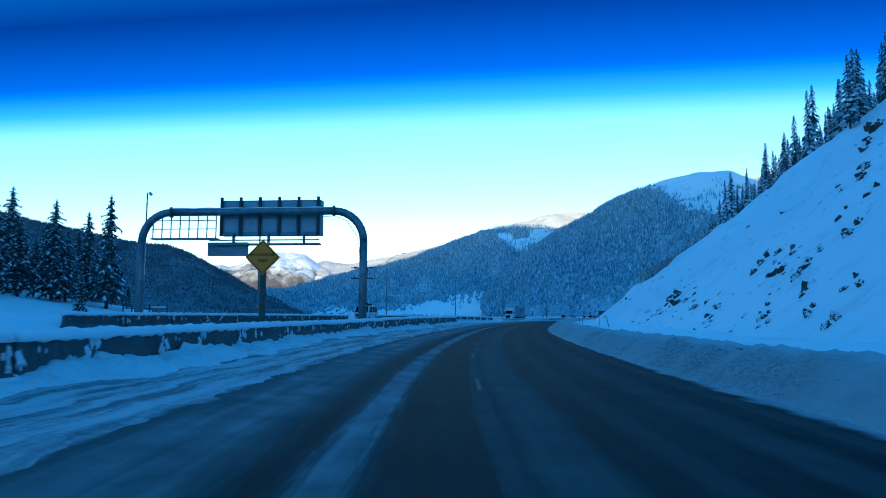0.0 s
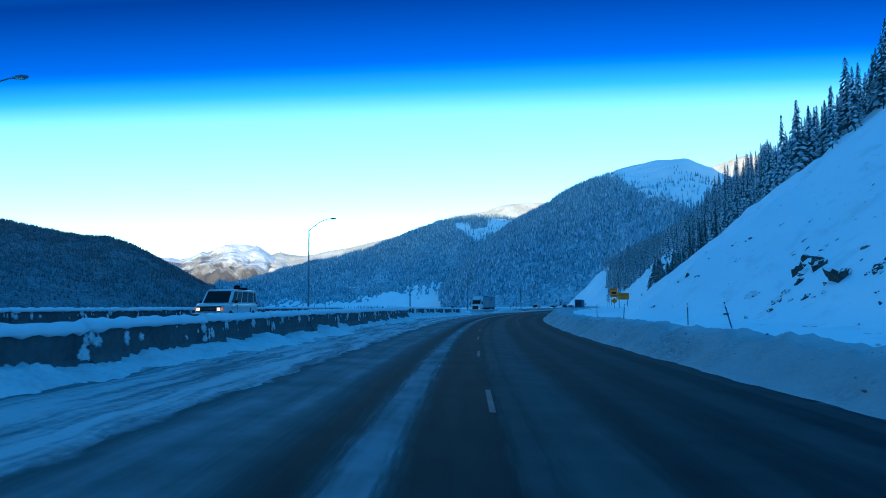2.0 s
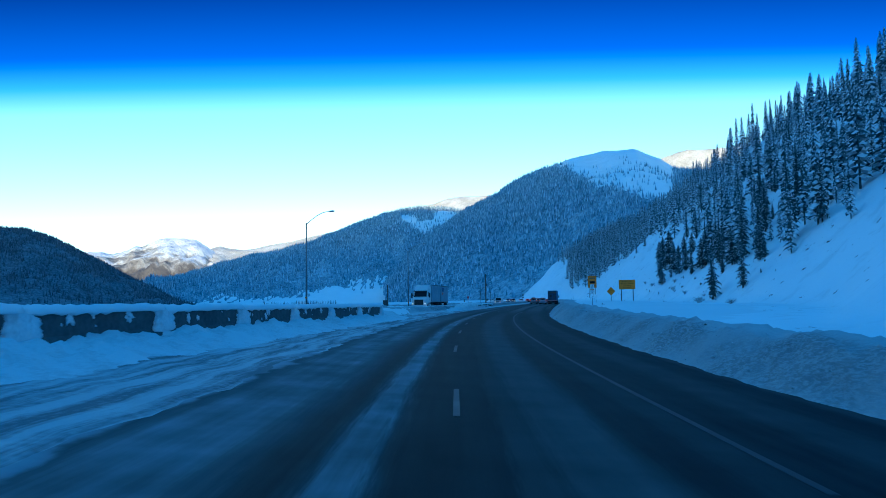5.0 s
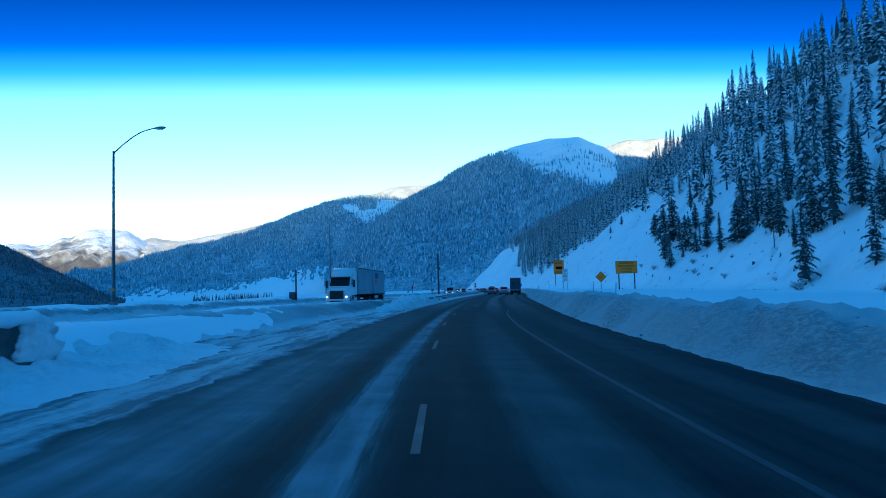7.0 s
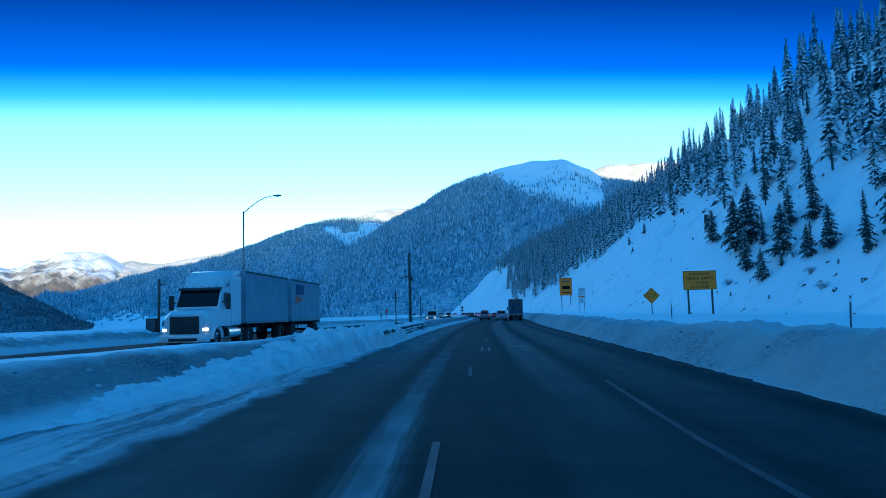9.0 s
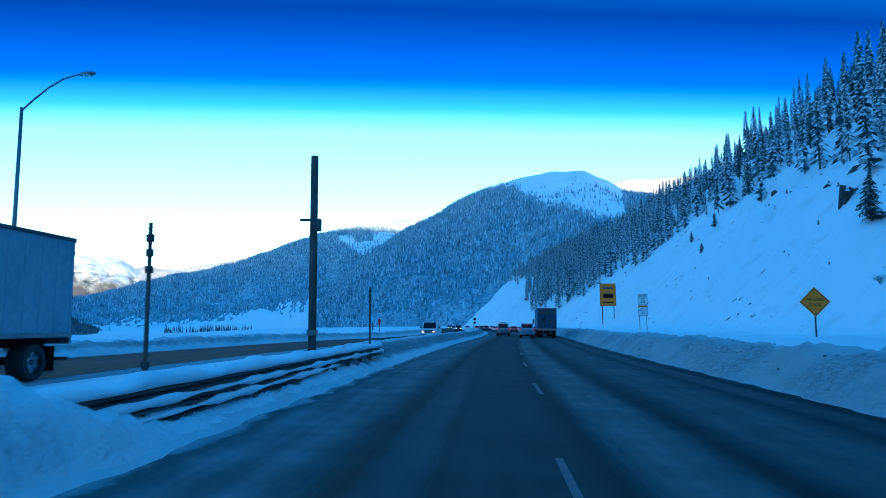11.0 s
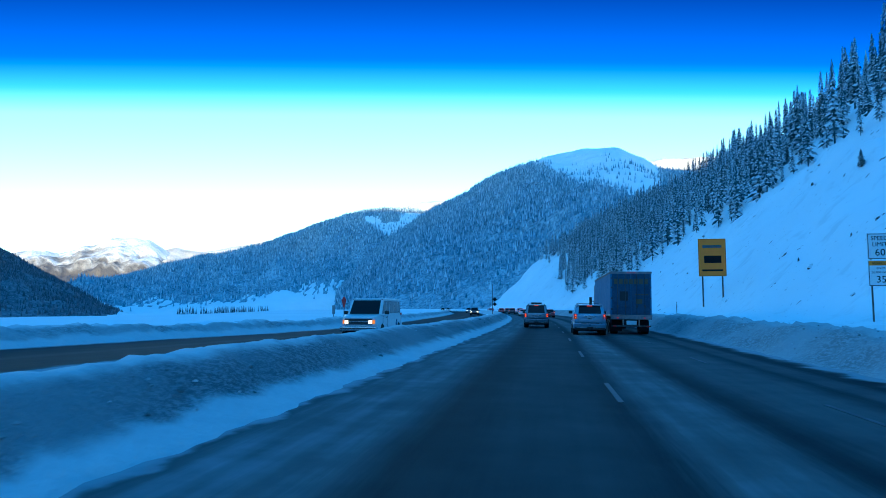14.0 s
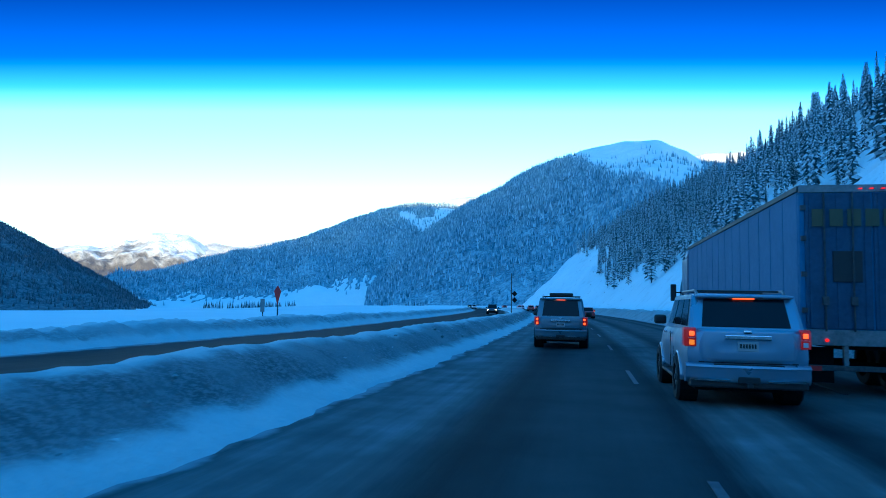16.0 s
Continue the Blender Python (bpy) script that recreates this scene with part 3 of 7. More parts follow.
def mountain(name, label, crest, r_foot, r_crest, foot_z, rough, seed, power=1.0, back=0.25, woods=0, bare=None, tall=18.0, mat=None, step=0.2, rf2=None, dark=False):
    """A mountain side in rays from the middle of the walk: crest gives bearing and elevation in degrees."""
    b0, b1 = crest[0][0], crest[-1][0]
    az = np.arange(b0, b1 + step / 2, step)
    el = np.interp(az, [c[0] for c in crest], [c[1] for c in crest])
    zc = r_crest * np.tan(np.radians(el))
    ks = np.concatenate([np.linspace(0, 1, 60), 1 + np.linspace(0.05, 1, 6) * 1.0])
    A, K = np.meshgrid(az, ks, indexing="ij")
    ZC = np.repeat(zc[:, None], len(ks), 1)

    def place(A, K, ZC):
        rf = r_foot if rf2 is None else r_foot + (rf2 - r_foot) * (A - b0) / (b1 - b0)
        R = np.where(K <= 1, rf + (r_crest - rf) * K, r_crest * (1 + back * (K - 1)))
        X, Y = MID[0] + R * np.sin(np.radians(A)), MID[1] + R * np.cos(np.radians(A))
        prof = np.where(K <= 1, np.clip(K, 0, 1) ** power, 1 - 0.55 * np.clip(K - 1, 0, 9) ** 1.2)
        damp = np.clip(1.15 - np.clip(K, 0, 1), 0.12, 1) * np.clip(K * 3 - 0.12, 0, 1) * np.clip((b1 - A) / 4.5, 0, 1)
        Z = foot_z + (ZC - foot_z) * prof + rough * damp * fbm(X, Y, 420, 4, seed) + rough * 0.12 * np.clip(damp * 1.3, 0.15, 1) * fbm(X, Y, 60, 3, seed + 1)
        return X, Y, Z
    X, Y, Z = place(A, K, ZC)
    uvs = None
    if bare is not None:
        open_ = bare(A, np.clip(K, 0, 1), X, Y)
        uvs = np.stack([np.where(open_ > 0.85, 1.3, open_), K], -1).reshape(-1, 2)
        mat = M_SHADEWOODED if dark else M_HAZEWOODED
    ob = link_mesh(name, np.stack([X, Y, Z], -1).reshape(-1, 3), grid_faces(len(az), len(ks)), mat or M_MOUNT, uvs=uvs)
    tagged(ob, label, "mountain", kind="structure")
    if woods:
        rng = np.random.default_rng(int(seed * 10) + 5)
        a = rng.uniform(max(b0, -40), min(b1, 38), woods * 3)
        k = np.sqrt(rng.uniform(0.0, 1.04, woods * 3))
        zc_ = np.interp(a, az, zc)
        x, y, z = place(a, k, zc_)
        keep = np.ones(len(a), bool)
        if bare is not None:
            keep &= rng.uniform(0, 1, len(a)) > bare(a, k, x, y)
        x, y, z = x[keep][:woods], y[keep][:woods], z[keep][:woods]
        far_trees(name.replace("mountain", "woods"), x, y, z, tall, rng, mat=M_SHADEWOODS if dark else None)
    return ob


def far_trees(name, x, y, z, tall, rng, sides=4, tiers=2, label="dense snow-dusted spruce forest on the mountainside", mat=None):
    """Many small spruces in one mesh: stacked uneven cones."""
    n = len(x)
    h = tall * rng.uniform(0.45, 1.0, n)
    wd = h * rng.uniform(0.13, 0.19, n)
    turn = rng.uniform(0, 6.28, n)
    verts, faces = [], []
    per = tiers * (sides + 1)
    V = np.empty((n, per, 3))
    for k in range(tiers):
        lo, hi = (0.06 + 0.86 * k / tiers * 0.85), (0.55 + 0.45 * (k + 1) / tiers if k < tiers - 1 else 1.0)
        rad = wd * (1 - 0.62 * k / max(1, tiers - 1)) if tiers > 1 else wd
        for i in range(sides):
            a = turn + 2 * math.pi * i / sides + k
            rr = rad * rng.uniform(0.7, 1.2, n)
            V[:, k * (sides + 1) + i] = np.stack([x + rr * np.cos(a), y + rr * np.sin(a), z + h * lo - 0.3 + rng.uniform(-0.03, 0.03, n) * h], -1)
        V[:, k * (sides + 1) + sides] = np.stack([x, y, z + h * hi], -1)
    base = np.array([(k * (sides + 1) + i, k * (sides + 1) + (i + 1) % sides, k * (sides + 1) + sides) for k in range(tiers) for i in range(sides)])
    F = (np.arange(n)[:, None, None] * per + base[None]).reshape(-1, 3)
    ob = link_mesh(name, V.reshape(-1, 3), F.tolist(), mat or M_HAZEWOODS, smooth_on=False)
    return tagged(ob, label, "forest", kind="stuff")


def clear_dome(a, k, x, y):
    edge = 19.3 + 9.0 * np.clip(0.98 - k, 0, 1) + 0.9 * fbm(x, y, 120, 3, 3.0)
    top = smooth(a, edge - 0.6, edge + 0.6) * smooth(k, 0.36, 0.46) * (1 - smooth(a, 29.0, 30.0)) * (1.0 - 0.012 * (k < 0.86) - 0.035 * (k < 0.72) - 0.22 * (k < 0.80) * (fbm(x, y, 75, 3, 6.0) > 0.45))
    open_ = 0.45 * (fbm(x, y, 210, 3, 4.0) > 0.8)
    return np.maximum(top, np.maximum(0.03, open_))


def clear_centre(a, k, x, y):
    # an open glade like a V, with a wedge of trees between its arms
    rag = 0.012 * fbm(x, y, 45, 3, 1.0)
    low = np.interp(a, (6.2, 8.1, 11.5), (0.80, 0.58, 0.84)) + rag
    top = np.interp(a, (6.2, 7.2, 7.6, 8.3, 9.0, 9.2, 11.5), (0.91, 0.89, 0.82, 0.77, 0.82, 0.935, 0.95)) + rag
    patch = ((a > 6.2) & (a < 11.6) & (k > low) & (k < top)) * 0.95
    cliff = (k < 0.115 + 0.03 * fbm(x, y, 160, 2, 2.0) + 0.055 * fbm(x, y, 38, 3, 5.0)) * 0.93
    return np.maximum(np.maximum(patch, cliff), 0.05 + 0.40 * (fbm(x, y, 260, 3, 7.0) > 0.75))


def clear_left(a, k, x, y):
    field = a > -11.2 + 0.8 * k
    return np.maximum(1.0 * field, 0.05 + 0.3 * (fbm(x, y, 300, 3, 9.0) > 0.7))


mountain("mountain_far", "sunlit snow peaks across the valley", [(-26, 2.6), (-21, 3.5), (-18.1, 4.0), (-16.9, 4.1), (-16.2, 3.95), (-15.2, 4.25), (-14.7, 4.6), (-14.1, 4.55), (-13.3, 4.95), (-12.4, 5.2), (-11.0, 5.18), (-10.1, 5.12), (-9.5, 4.7), (-8.8, 4.2), (-8.0, 3.7), (-5.8, 3.4), (-2, 2.6)],
         3300, 4450, 0, 60, 1.0, 1.0, 0.25, mat=M_PEAK)
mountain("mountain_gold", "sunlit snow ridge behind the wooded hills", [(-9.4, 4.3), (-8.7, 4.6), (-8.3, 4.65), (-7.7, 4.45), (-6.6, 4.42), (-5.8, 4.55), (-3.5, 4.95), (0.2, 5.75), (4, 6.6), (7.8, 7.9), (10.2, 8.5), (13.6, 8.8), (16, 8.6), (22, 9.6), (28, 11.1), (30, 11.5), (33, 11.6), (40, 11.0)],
         3600, 4550, 100, 60, 2.0, 1.0, 0.25, mat=M_SUNTONE)
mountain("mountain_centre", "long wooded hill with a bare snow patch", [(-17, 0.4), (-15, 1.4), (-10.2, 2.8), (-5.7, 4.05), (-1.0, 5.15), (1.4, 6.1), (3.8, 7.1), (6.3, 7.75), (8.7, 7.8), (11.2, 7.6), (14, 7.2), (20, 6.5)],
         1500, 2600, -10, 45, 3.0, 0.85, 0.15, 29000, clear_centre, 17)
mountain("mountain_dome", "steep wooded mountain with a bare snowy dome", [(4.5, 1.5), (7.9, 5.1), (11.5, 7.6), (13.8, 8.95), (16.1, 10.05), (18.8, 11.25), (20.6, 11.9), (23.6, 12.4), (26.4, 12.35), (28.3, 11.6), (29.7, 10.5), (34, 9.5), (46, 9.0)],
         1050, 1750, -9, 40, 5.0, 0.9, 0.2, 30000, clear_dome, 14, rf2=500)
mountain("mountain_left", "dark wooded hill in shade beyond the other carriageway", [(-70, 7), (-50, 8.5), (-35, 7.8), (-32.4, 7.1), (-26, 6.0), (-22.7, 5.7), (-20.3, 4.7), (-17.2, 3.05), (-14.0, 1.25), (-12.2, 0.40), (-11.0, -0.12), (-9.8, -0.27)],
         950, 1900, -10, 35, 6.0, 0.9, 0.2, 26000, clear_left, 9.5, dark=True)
# the high ridge behind the start of the walk, which holds the valley in shade
mountain("mountain_behind", "high wooded ridge behind the road that shades the valley", [(110, 14), (130, 20), (148, 28), (165, 30), (195, 30), (228, 30), (238, 28), (248, 21), (258, 15), (270, 9), (290, 6)],
         600, 2000, -30, 30, 8.0, 1.0, 0.3, 0, None, 18, step=2.0)
mountain("mountain_right", "wooded mountainside above the road cut", [(46, 12), (60, 18), (80, 20), (110, 16)], 420, 1300, 50, 30, 9.0, 1.0, 0.3, 0, None, 18, step=2.0)


# ---- helpers for things ----
def part(name, bm, mat, parent=None, label="", smooth_on=False):
    """Links a bmesh as one mesh object under a thing or part."""
    me = bpy.data.meshes.new(name)
    bmesh.ops.recalc_face_normals(bm, faces=bm.faces)
    bm.to_mesh(me)
    bm.free()
    for m in (mat if isinstance(mat, (list, tuple)) else [mat]):
        me.materials.append(m)
    if smooth_on:
        me.polygons.foreach_set("use_smooth", np.ones(len(me.polygons), bool))
    ob = new(name, me)
    ob.parent = parent
    return tagged(ob, label)


def shared(name, ob, parent, m):
    """Another object on ob's mesh."""
    o = new(name, ob.data)
    o.parent = parent
    o.matrix_basis = m
    return o


def thing(name, label, category, group="", m=None):
    ob = new(name)
    ob.empty_display_size = 0.3
    if m is not None:
        ob.matrix_basis = m
    return tagged(ob, label, category, group)


def box(x0, x1, y0, y1, z0, z1, bev=0.0, seg=2):
    bm = bmesh.new()
    add_box(bm, x0, x1, y0, y1, z0, z1)
    if bev:
        bmesh.ops.bevel(bm, geom=list(bm.edges), offset=bev, segments=seg, affect="EDGES", profile=0.6)
    return bm


def add_box(bm, x0, x1, y0, y1, z0, z1):
    v = [bm.verts.new((x, y, z)) for z in (z0, z1) for x, y in ((x0, y0), (x1, y0), (x1, y1), (x0, y1))]
    for f in ((0, 3, 2, 1), (4, 5, 6, 7), (0, 1, 5, 4), (1, 2, 6, 5), (2, 3, 7, 6), (3, 0, 4, 7)):
        bm.faces.new([v[i] for i in f])
    return v


def tube(points, r0, r1=None, sides=12, cap=True, bm=None):
    """A round bar along points, tapering from r0 to r1."""
    bm = bm or bmesh.new()
    r1 = r0 if r1 is None else r1
    pts = [Vector(p) for p in points]
    rings, side = [], None
    for i, p in enumerate(pts):
        d = (pts[min(i + 1, len(pts) - 1)] - pts[max(i - 1, 0)]).normalized()
        if side is None:
            side = d.orthogonal().normalized()
        side = (side - d * side.dot(d)).normalized()
        up = d.cross(side)
        r = r0 + (r1 - r0) * i / (len(pts) - 1)
        rings.append([bm.verts.new(p + r * (math.cos(2 * math.pi * k / sides) * side + math.sin(2 * math.pi * k / sides) * up)) for k in range(sides)])
    for a, b in zip(rings, rings[1:]):
        for k in range(sides):
            bm.faces.new((a[k], a[(k + 1) % sides], b[(k + 1) % sides], b[k]))
    if cap:
        bm.faces.new(rings[0][::-1])
        bm.faces.new(rings[-1])
    return bm


def loft(rings, cap=True, bm=None):
    bm = bm or bmesh.new()
    rr = [[bm.verts.new(p) for p in ring] for ring in rings]
    n = len(rr[0])
    for a, b in zip(rr, rr[1:]):
        for k in range(n):
            bm.faces.new((a[k], a[(k + 1) % n], b[(k + 1) % n], b[k]))
    if cap:
        bm.faces.new(rr[0][::-1])
        bm.faces.new(rr[-1])
    return bm


def plate(quad, a0, a1, b0, b1, out=0.012, depth=0.03, bev=0.0):
    """A thin plate lying on part of a quad (corners: low-left, low-right, top-right, top-left), raised by out."""
    q = [Vector(p) for p in quad]
    n = (q[1] - q[0]).cross(q[3] - q[0]).normalized()

    def on(a, b):
        return (q[0] * (1 - a) + q[1] * a) * (1 - b) + (q[3] * (1 - a) + q[2] * a) * b
    bm = bmesh.new()
    lo = [bm.verts.new(on(a, b) + n * (out - depth)) for a, b in ((a0, b0), (a1, b0), (a1, b1), (a0, b1))]
    hi = [bm.verts.new(on(a, b) + n * out) for a, b in ((a0, b0), (a1, b0), (a1, b1), (a0, b1))]
    bm.faces.new(hi)
    bm.faces.new(lo[::-1])
    for i in range(4):
        bm.faces.new((lo[i], lo[(i + 1) % 4], hi[(i + 1) % 4], hi[i]))
    if bev:
        bmesh.ops.bevel(bm, geom=[e for e in bm.edges if e.verts[0] in hi and e.verts[1] in hi], offset=bev, segments=2, affect="EDGES")
    return bm


def lettering(text, size, mat, parent, m, label=""):
    """Raised letters in the built-in font, as one mesh, standing in the x-z plane and read from -y."""
    cu = bpy.data.curves.new("letters", "FONT")
    cu.body, cu.size, cu.extrude, cu.align_x, cu.align_y = text, size, 0.004, "CENTER", "CENTER"
    cu.resolution_u = 2
    tmp = bpy.data.objects.new("letters", cu)
    scene.collection.objects.link(tmp)
    me = bpy.data.meshes.new_from_object(tmp.evaluated_get(bpy.context.evaluated_depsgraph_get()))
    bpy.data.objects.remove(tmp)
    me.materials.clear()
    me.materials.append(mat)
    ob = new("letters", me)
    ob.parent = parent
    ob.matrix_basis = m @ pose(0, 0, 0, 90, 0, 0)
    return tagged(ob, label)


def bars(parent, x0, x1, z, y, h, n, mat, name="marking"):
    """A row of n plain bars where writing cannot be shown."""
    w = (x1 - x0) / n
    for i in range(n):
        part(name, box(x0 + w * i + w * 0.12, x0 + w * (i + 1) - w * 0.12, y - 0.004, y + 0.004, z - h / 2, z + h / 2), mat, parent)


# ---- snow banks and heaps along the road ----
def lumps(s, u, a=1.0):
    return a * (0.13 * fbm(s, u, 2.3, 3, 2.0) + 0.12 * fbm(s, u, 0.9, 2, 5.0) + 0.05 * fbm(s, u, 7.0, 2, 1.0))


def ridge_bank(name, label, s0, s1, us, height, offset, base, mat, amp=1.0, ds=0.45, mod=None, wave=0.08):
    """A ploughed bank: us from its foot outwards, height(k) its section, offset(s) the foot's place."""
    ss = np.arange(s0, s1, ds)
    K = np.asarray(us)
    S, KK = np.meshgrid(ss, K, indexing="ij")
    sgn = np.sign(K[-1])
    U = offset(S) + KK + 0.12 * fbm(S, KK, 3.1, 2, 3.0)
    H = np.interp(np.abs(KK), *height)
    fade = smooth(S, s0, s0 + 6) * (1 - smooth(S, s1 - 6, s1))
    if mod is not None:
        fade = fade * mod(S)
    Z = base(S, offset(S)) - 0.08 + (H * (1 + wave * fbm(S, KK, 13, 2, 4.0)) + lumps(S, U, amp) * np.clip(H * 2.2, 0, 1)) * fade
    X, Y = plan(S, U)
    ob = link_mesh(name, np.stack([X, Y, Z], -1).reshape(-1, 3), grid_faces(len(ss), len(K)), mat,
                   uvs=np.stack([np.abs(KK), S], -1).reshape(-1, 2))
    return tagged(ob, label, "snow bank", kind="structure")


ridge_bank("snow_bank_right", "ploughed snow bank with grit along the road edge", -60, 520, np.concatenate([np.linspace(0, 3.4, 17), [4.2, 5.5]]),
           ((0, 0.15, 0.5, 0.9, 1.6, 2.4, 3.4, 5.5), (0.0, 0.07, 0.22, 0.52, 1.0, 1.18, 1.02, 0.55)), edge_r, road_z, M_BANK, 0.8,
           mod=lambda s: 1 + 0.16 * smooth(s, 148, 162) * (1 - smooth(s, 195, 215)))
ridge_bank("snow_bank_left", "grimy ploughed snow bank along the median", 153, 560, -np.concatenate([np.linspace(0, 2.6, 15), [3.2, 4.0, 5.2]]),
           ((0, 0.12, 0.5, 0.95, 1.5, 2.1, 2.6, 3.3, 4.0, 5.2), (0.0, 0.12, 0.20, 0.38, 0.72, 0.92, 0.86, 0.48, 0.0, -0.3)),
           lambda s: np.interp(s, (150, 195, 215, 600), (-6.9, -5.3, -3.95, -3.9)), road_z, M_BERM, 0.28, wave=0.04,
           mod=lambda s: 1 - 0.22 * smooth(s, 222, 227) * (1 - smooth(s, 241, 246)))
ridge_bank("snow_shoulder_left", "slushy snow on the shoulder beside the barrier", -60, 245, -np.linspace(0, 3.2, 12),
           ((0, 0.3, 0.9, 1.8, 3.2), (0.0, 0.07, 0.10, 0.13, 0.25)), lambda s: np.interp(s, (-60, 100, 170, 205, 245), (-3.9, -3.8, -4.0, -4.2, -4.1)), lambda s, u: road_z(s, u) + 0.06, M_SHOULDER, 0.34)
ridge_bank("snow_heap_rail", "lumpy snow packed over the guard rail", 186, 247, -np.concatenate([np.linspace(0, 1.0, 15), np.linspace(1.15, 2.4, 8)]),
           ((0, 0.12, 0.22, 0.32, 0.48, 0.95, 1.6, 2.4), (0.0, 0.20, 0.42, 0.66, 0.84, 0.98, 0.96, 0.7)), lambda s: np.interp(s, (186, 203, 214, 224, 228), (-5.4, -4.5, -4.14, -4.08, -4.2)), road_z, M_HEAP, 1.15, 0.14,
           mod=lambda s: (0.25 + 0.74 * smooth(s, 188, 210)) * (1 - 0.10 * smooth(s, 214, 220)) * (1 - 0.64 * smooth(s, 222.5, 226.5)))
ridge_bank("snow_bank_opposite", "ploughed snow bank beyond the other carriageway", 150, 600, -np.concatenate([np.linspace(0, 2.4, 11), [3.2, 4.5]]),
           ((0, 0.2, 0.6, 1.1, 1.7, 2.4, 4.5), (0.0, 0.14, 0.32, 0.60, 0.80, 0.82, 0.2)), lambda s: -21.4 + opp_shift(s), lambda s, u: opp_z(s), M_FARBANK, 0.55, 0.35, wave=0.10)
ridge_bank("snow_heap_barrier", "heaped snow piled against the foot of the barrier", -60, 112, -np.linspace(0, 1.5, 11),
           ((0, 0.2, 0.6, 0.9, 1.5), (0.0, 0.08, 0.28, 0.42, 0.46)), lambda s: -6.15 + 0.3 * fbm(s, 0 * s, 17, 2, 6.0), lambda s, u: road_z(s, u) + 0.05, M_HEAP, 0.8, 0.2,
           wave=0.3, mod=lambda s: (0.80 - 0.22 * smooth(s, 40, 65)) * (1 + 0.38 * fbm(s, 0 * s, 5.0, 3, 8.0) + 0.22 * fbm(s, 0 * s, 1.3, 3, 2.0)))
ridge_bank("snow_heap_barrier_far", "heaped snow drifting over the end of the barrier", 106, 164, -np.linspace(0, 2.9, 14),
           ((0, 0.3, 0.9, 1.6, 2.2, 2.9), (0.0, 0.11, 0.25, 0.41, 0.54, 0.60)), lambda s: np.interp(s, (106, 155), (-6.9, -4.9)), lambda s, u: road_z(s, u) + 0.02, M_HEAP, 0.9, 0.3)


def clods(name, label, s0, s1, n, offset, k0, k1, zf, seed):
    """Grimy lumps of ploughed snow stuck on a bank, all in one mesh."""
    g = np.random.default_rng(seed)
    bm = bmesh.new()
    bmesh.ops.create_icosphere(bm, subdivisions=1, radius=1.0)
    bv = np.array([v.co[:] for v in bm.verts])
    bf = np.array([[v.index for v in f.verts] for f in bm.faces])
    bm.free()
    ss = np.concatenate([g.uniform(s0, s1, n // 2), (g.normal(0, 1.2, n - n // 2) + np.repeat(g.uniform(s0, s1, n // 16 + 1), 8)[:n - n // 2])])
    kk = np.clip(g.normal((k0 + k1) / 2, (k1 - k0) / 3.2, n), k0, k1)
    r = 0.015 + 0.045 * g.random(n) ** 3
    u = offset(ss) + kk
    x, y = plan(ss, u)
    z = zf(ss, np.abs(kk))
    V = bv[None] * r[:, None, None] * g.uniform(0.6, 1.3, (n, 12, 3)) * np.array([1.2, 1.2, 0.7])
    V = V + np.stack([x, y, z], -1)[:, None]
    F = (np.arange(n)[:, None, None] * len(bv) + bf[None]).reshape(-1, 3)
    return tagged(link_mesh(name, V.reshape(-1, 3), F.tolist(), M_CLOD, smooth_on=False), label, "snow lumps", kind="stuff")


_hl = ((0, 0.12, 0.5, 0.95, 1.5, 2.1, 2.6, 3.3, 4.0, 5.2), (0.0, 0.12, 0.20, 0.38, 0.72, 0.92, 0.86, 0.48, 0.0, -0.3))
_hr = ((0, 0.15, 0.5, 0.9, 1.6, 2.4, 3.4, 5.5), (0.0, 0.07, 0.22, 0.52, 1.0, 1.18, 1.02, 0.55))
_ol = lambda s: np.interp(s, (150, 195, 215, 600), (-6.9, -5.3, -3.95, -3.9))
clods("clods_left", "small grey clods on the median snow bank", 175, 400, 860, _ol, -1.75, -0.75, lambda s, k: road_z(s, _ol(s)) - 0.08 + np.interp(k, *_hl), 3)
clods("clods_right", "small grey clods on the roadside snow bank", -20, 330, 1300, edge_r, 0.3, 2.6, lambda s, k: road_z(s, edge_r(s)) - 0.06 + np.interp(k, *_hr), 4)

# ---- concrete barriers, each block a thing, with its cap of snow ----
BLOCK = 6.1


def stuck_snow(r, y, z, wy, wz):
    """A ragged crust of snow on the leaning face of a block."""
    bm = bmesh.new()
    bmesh.ops.create_icosphere(bm, subdivisions=3, radius=1.0)
    off = Vector((r.uniform(0, 40), r.uniform(0, 40), r.uniform(0, 40)))
    for v in bm.verts:
        n = 1 + 1.1 * noise.noise(v.co * 1.7 + off) + 0.5 * noise.noise(v.co * 4.1 + off)
        zz = z + v.co.z * wz * n * (1.35 if v.co.z < 0 else 1.0)
        v.co = Vector((0.13 - (min(zz, 0.84) - 0.33) * 0.085 + 0.026 * v.co.x, y + v.co.y * wy * n * (1.0 - 0.35 * v.co.z), zz))
    return bm


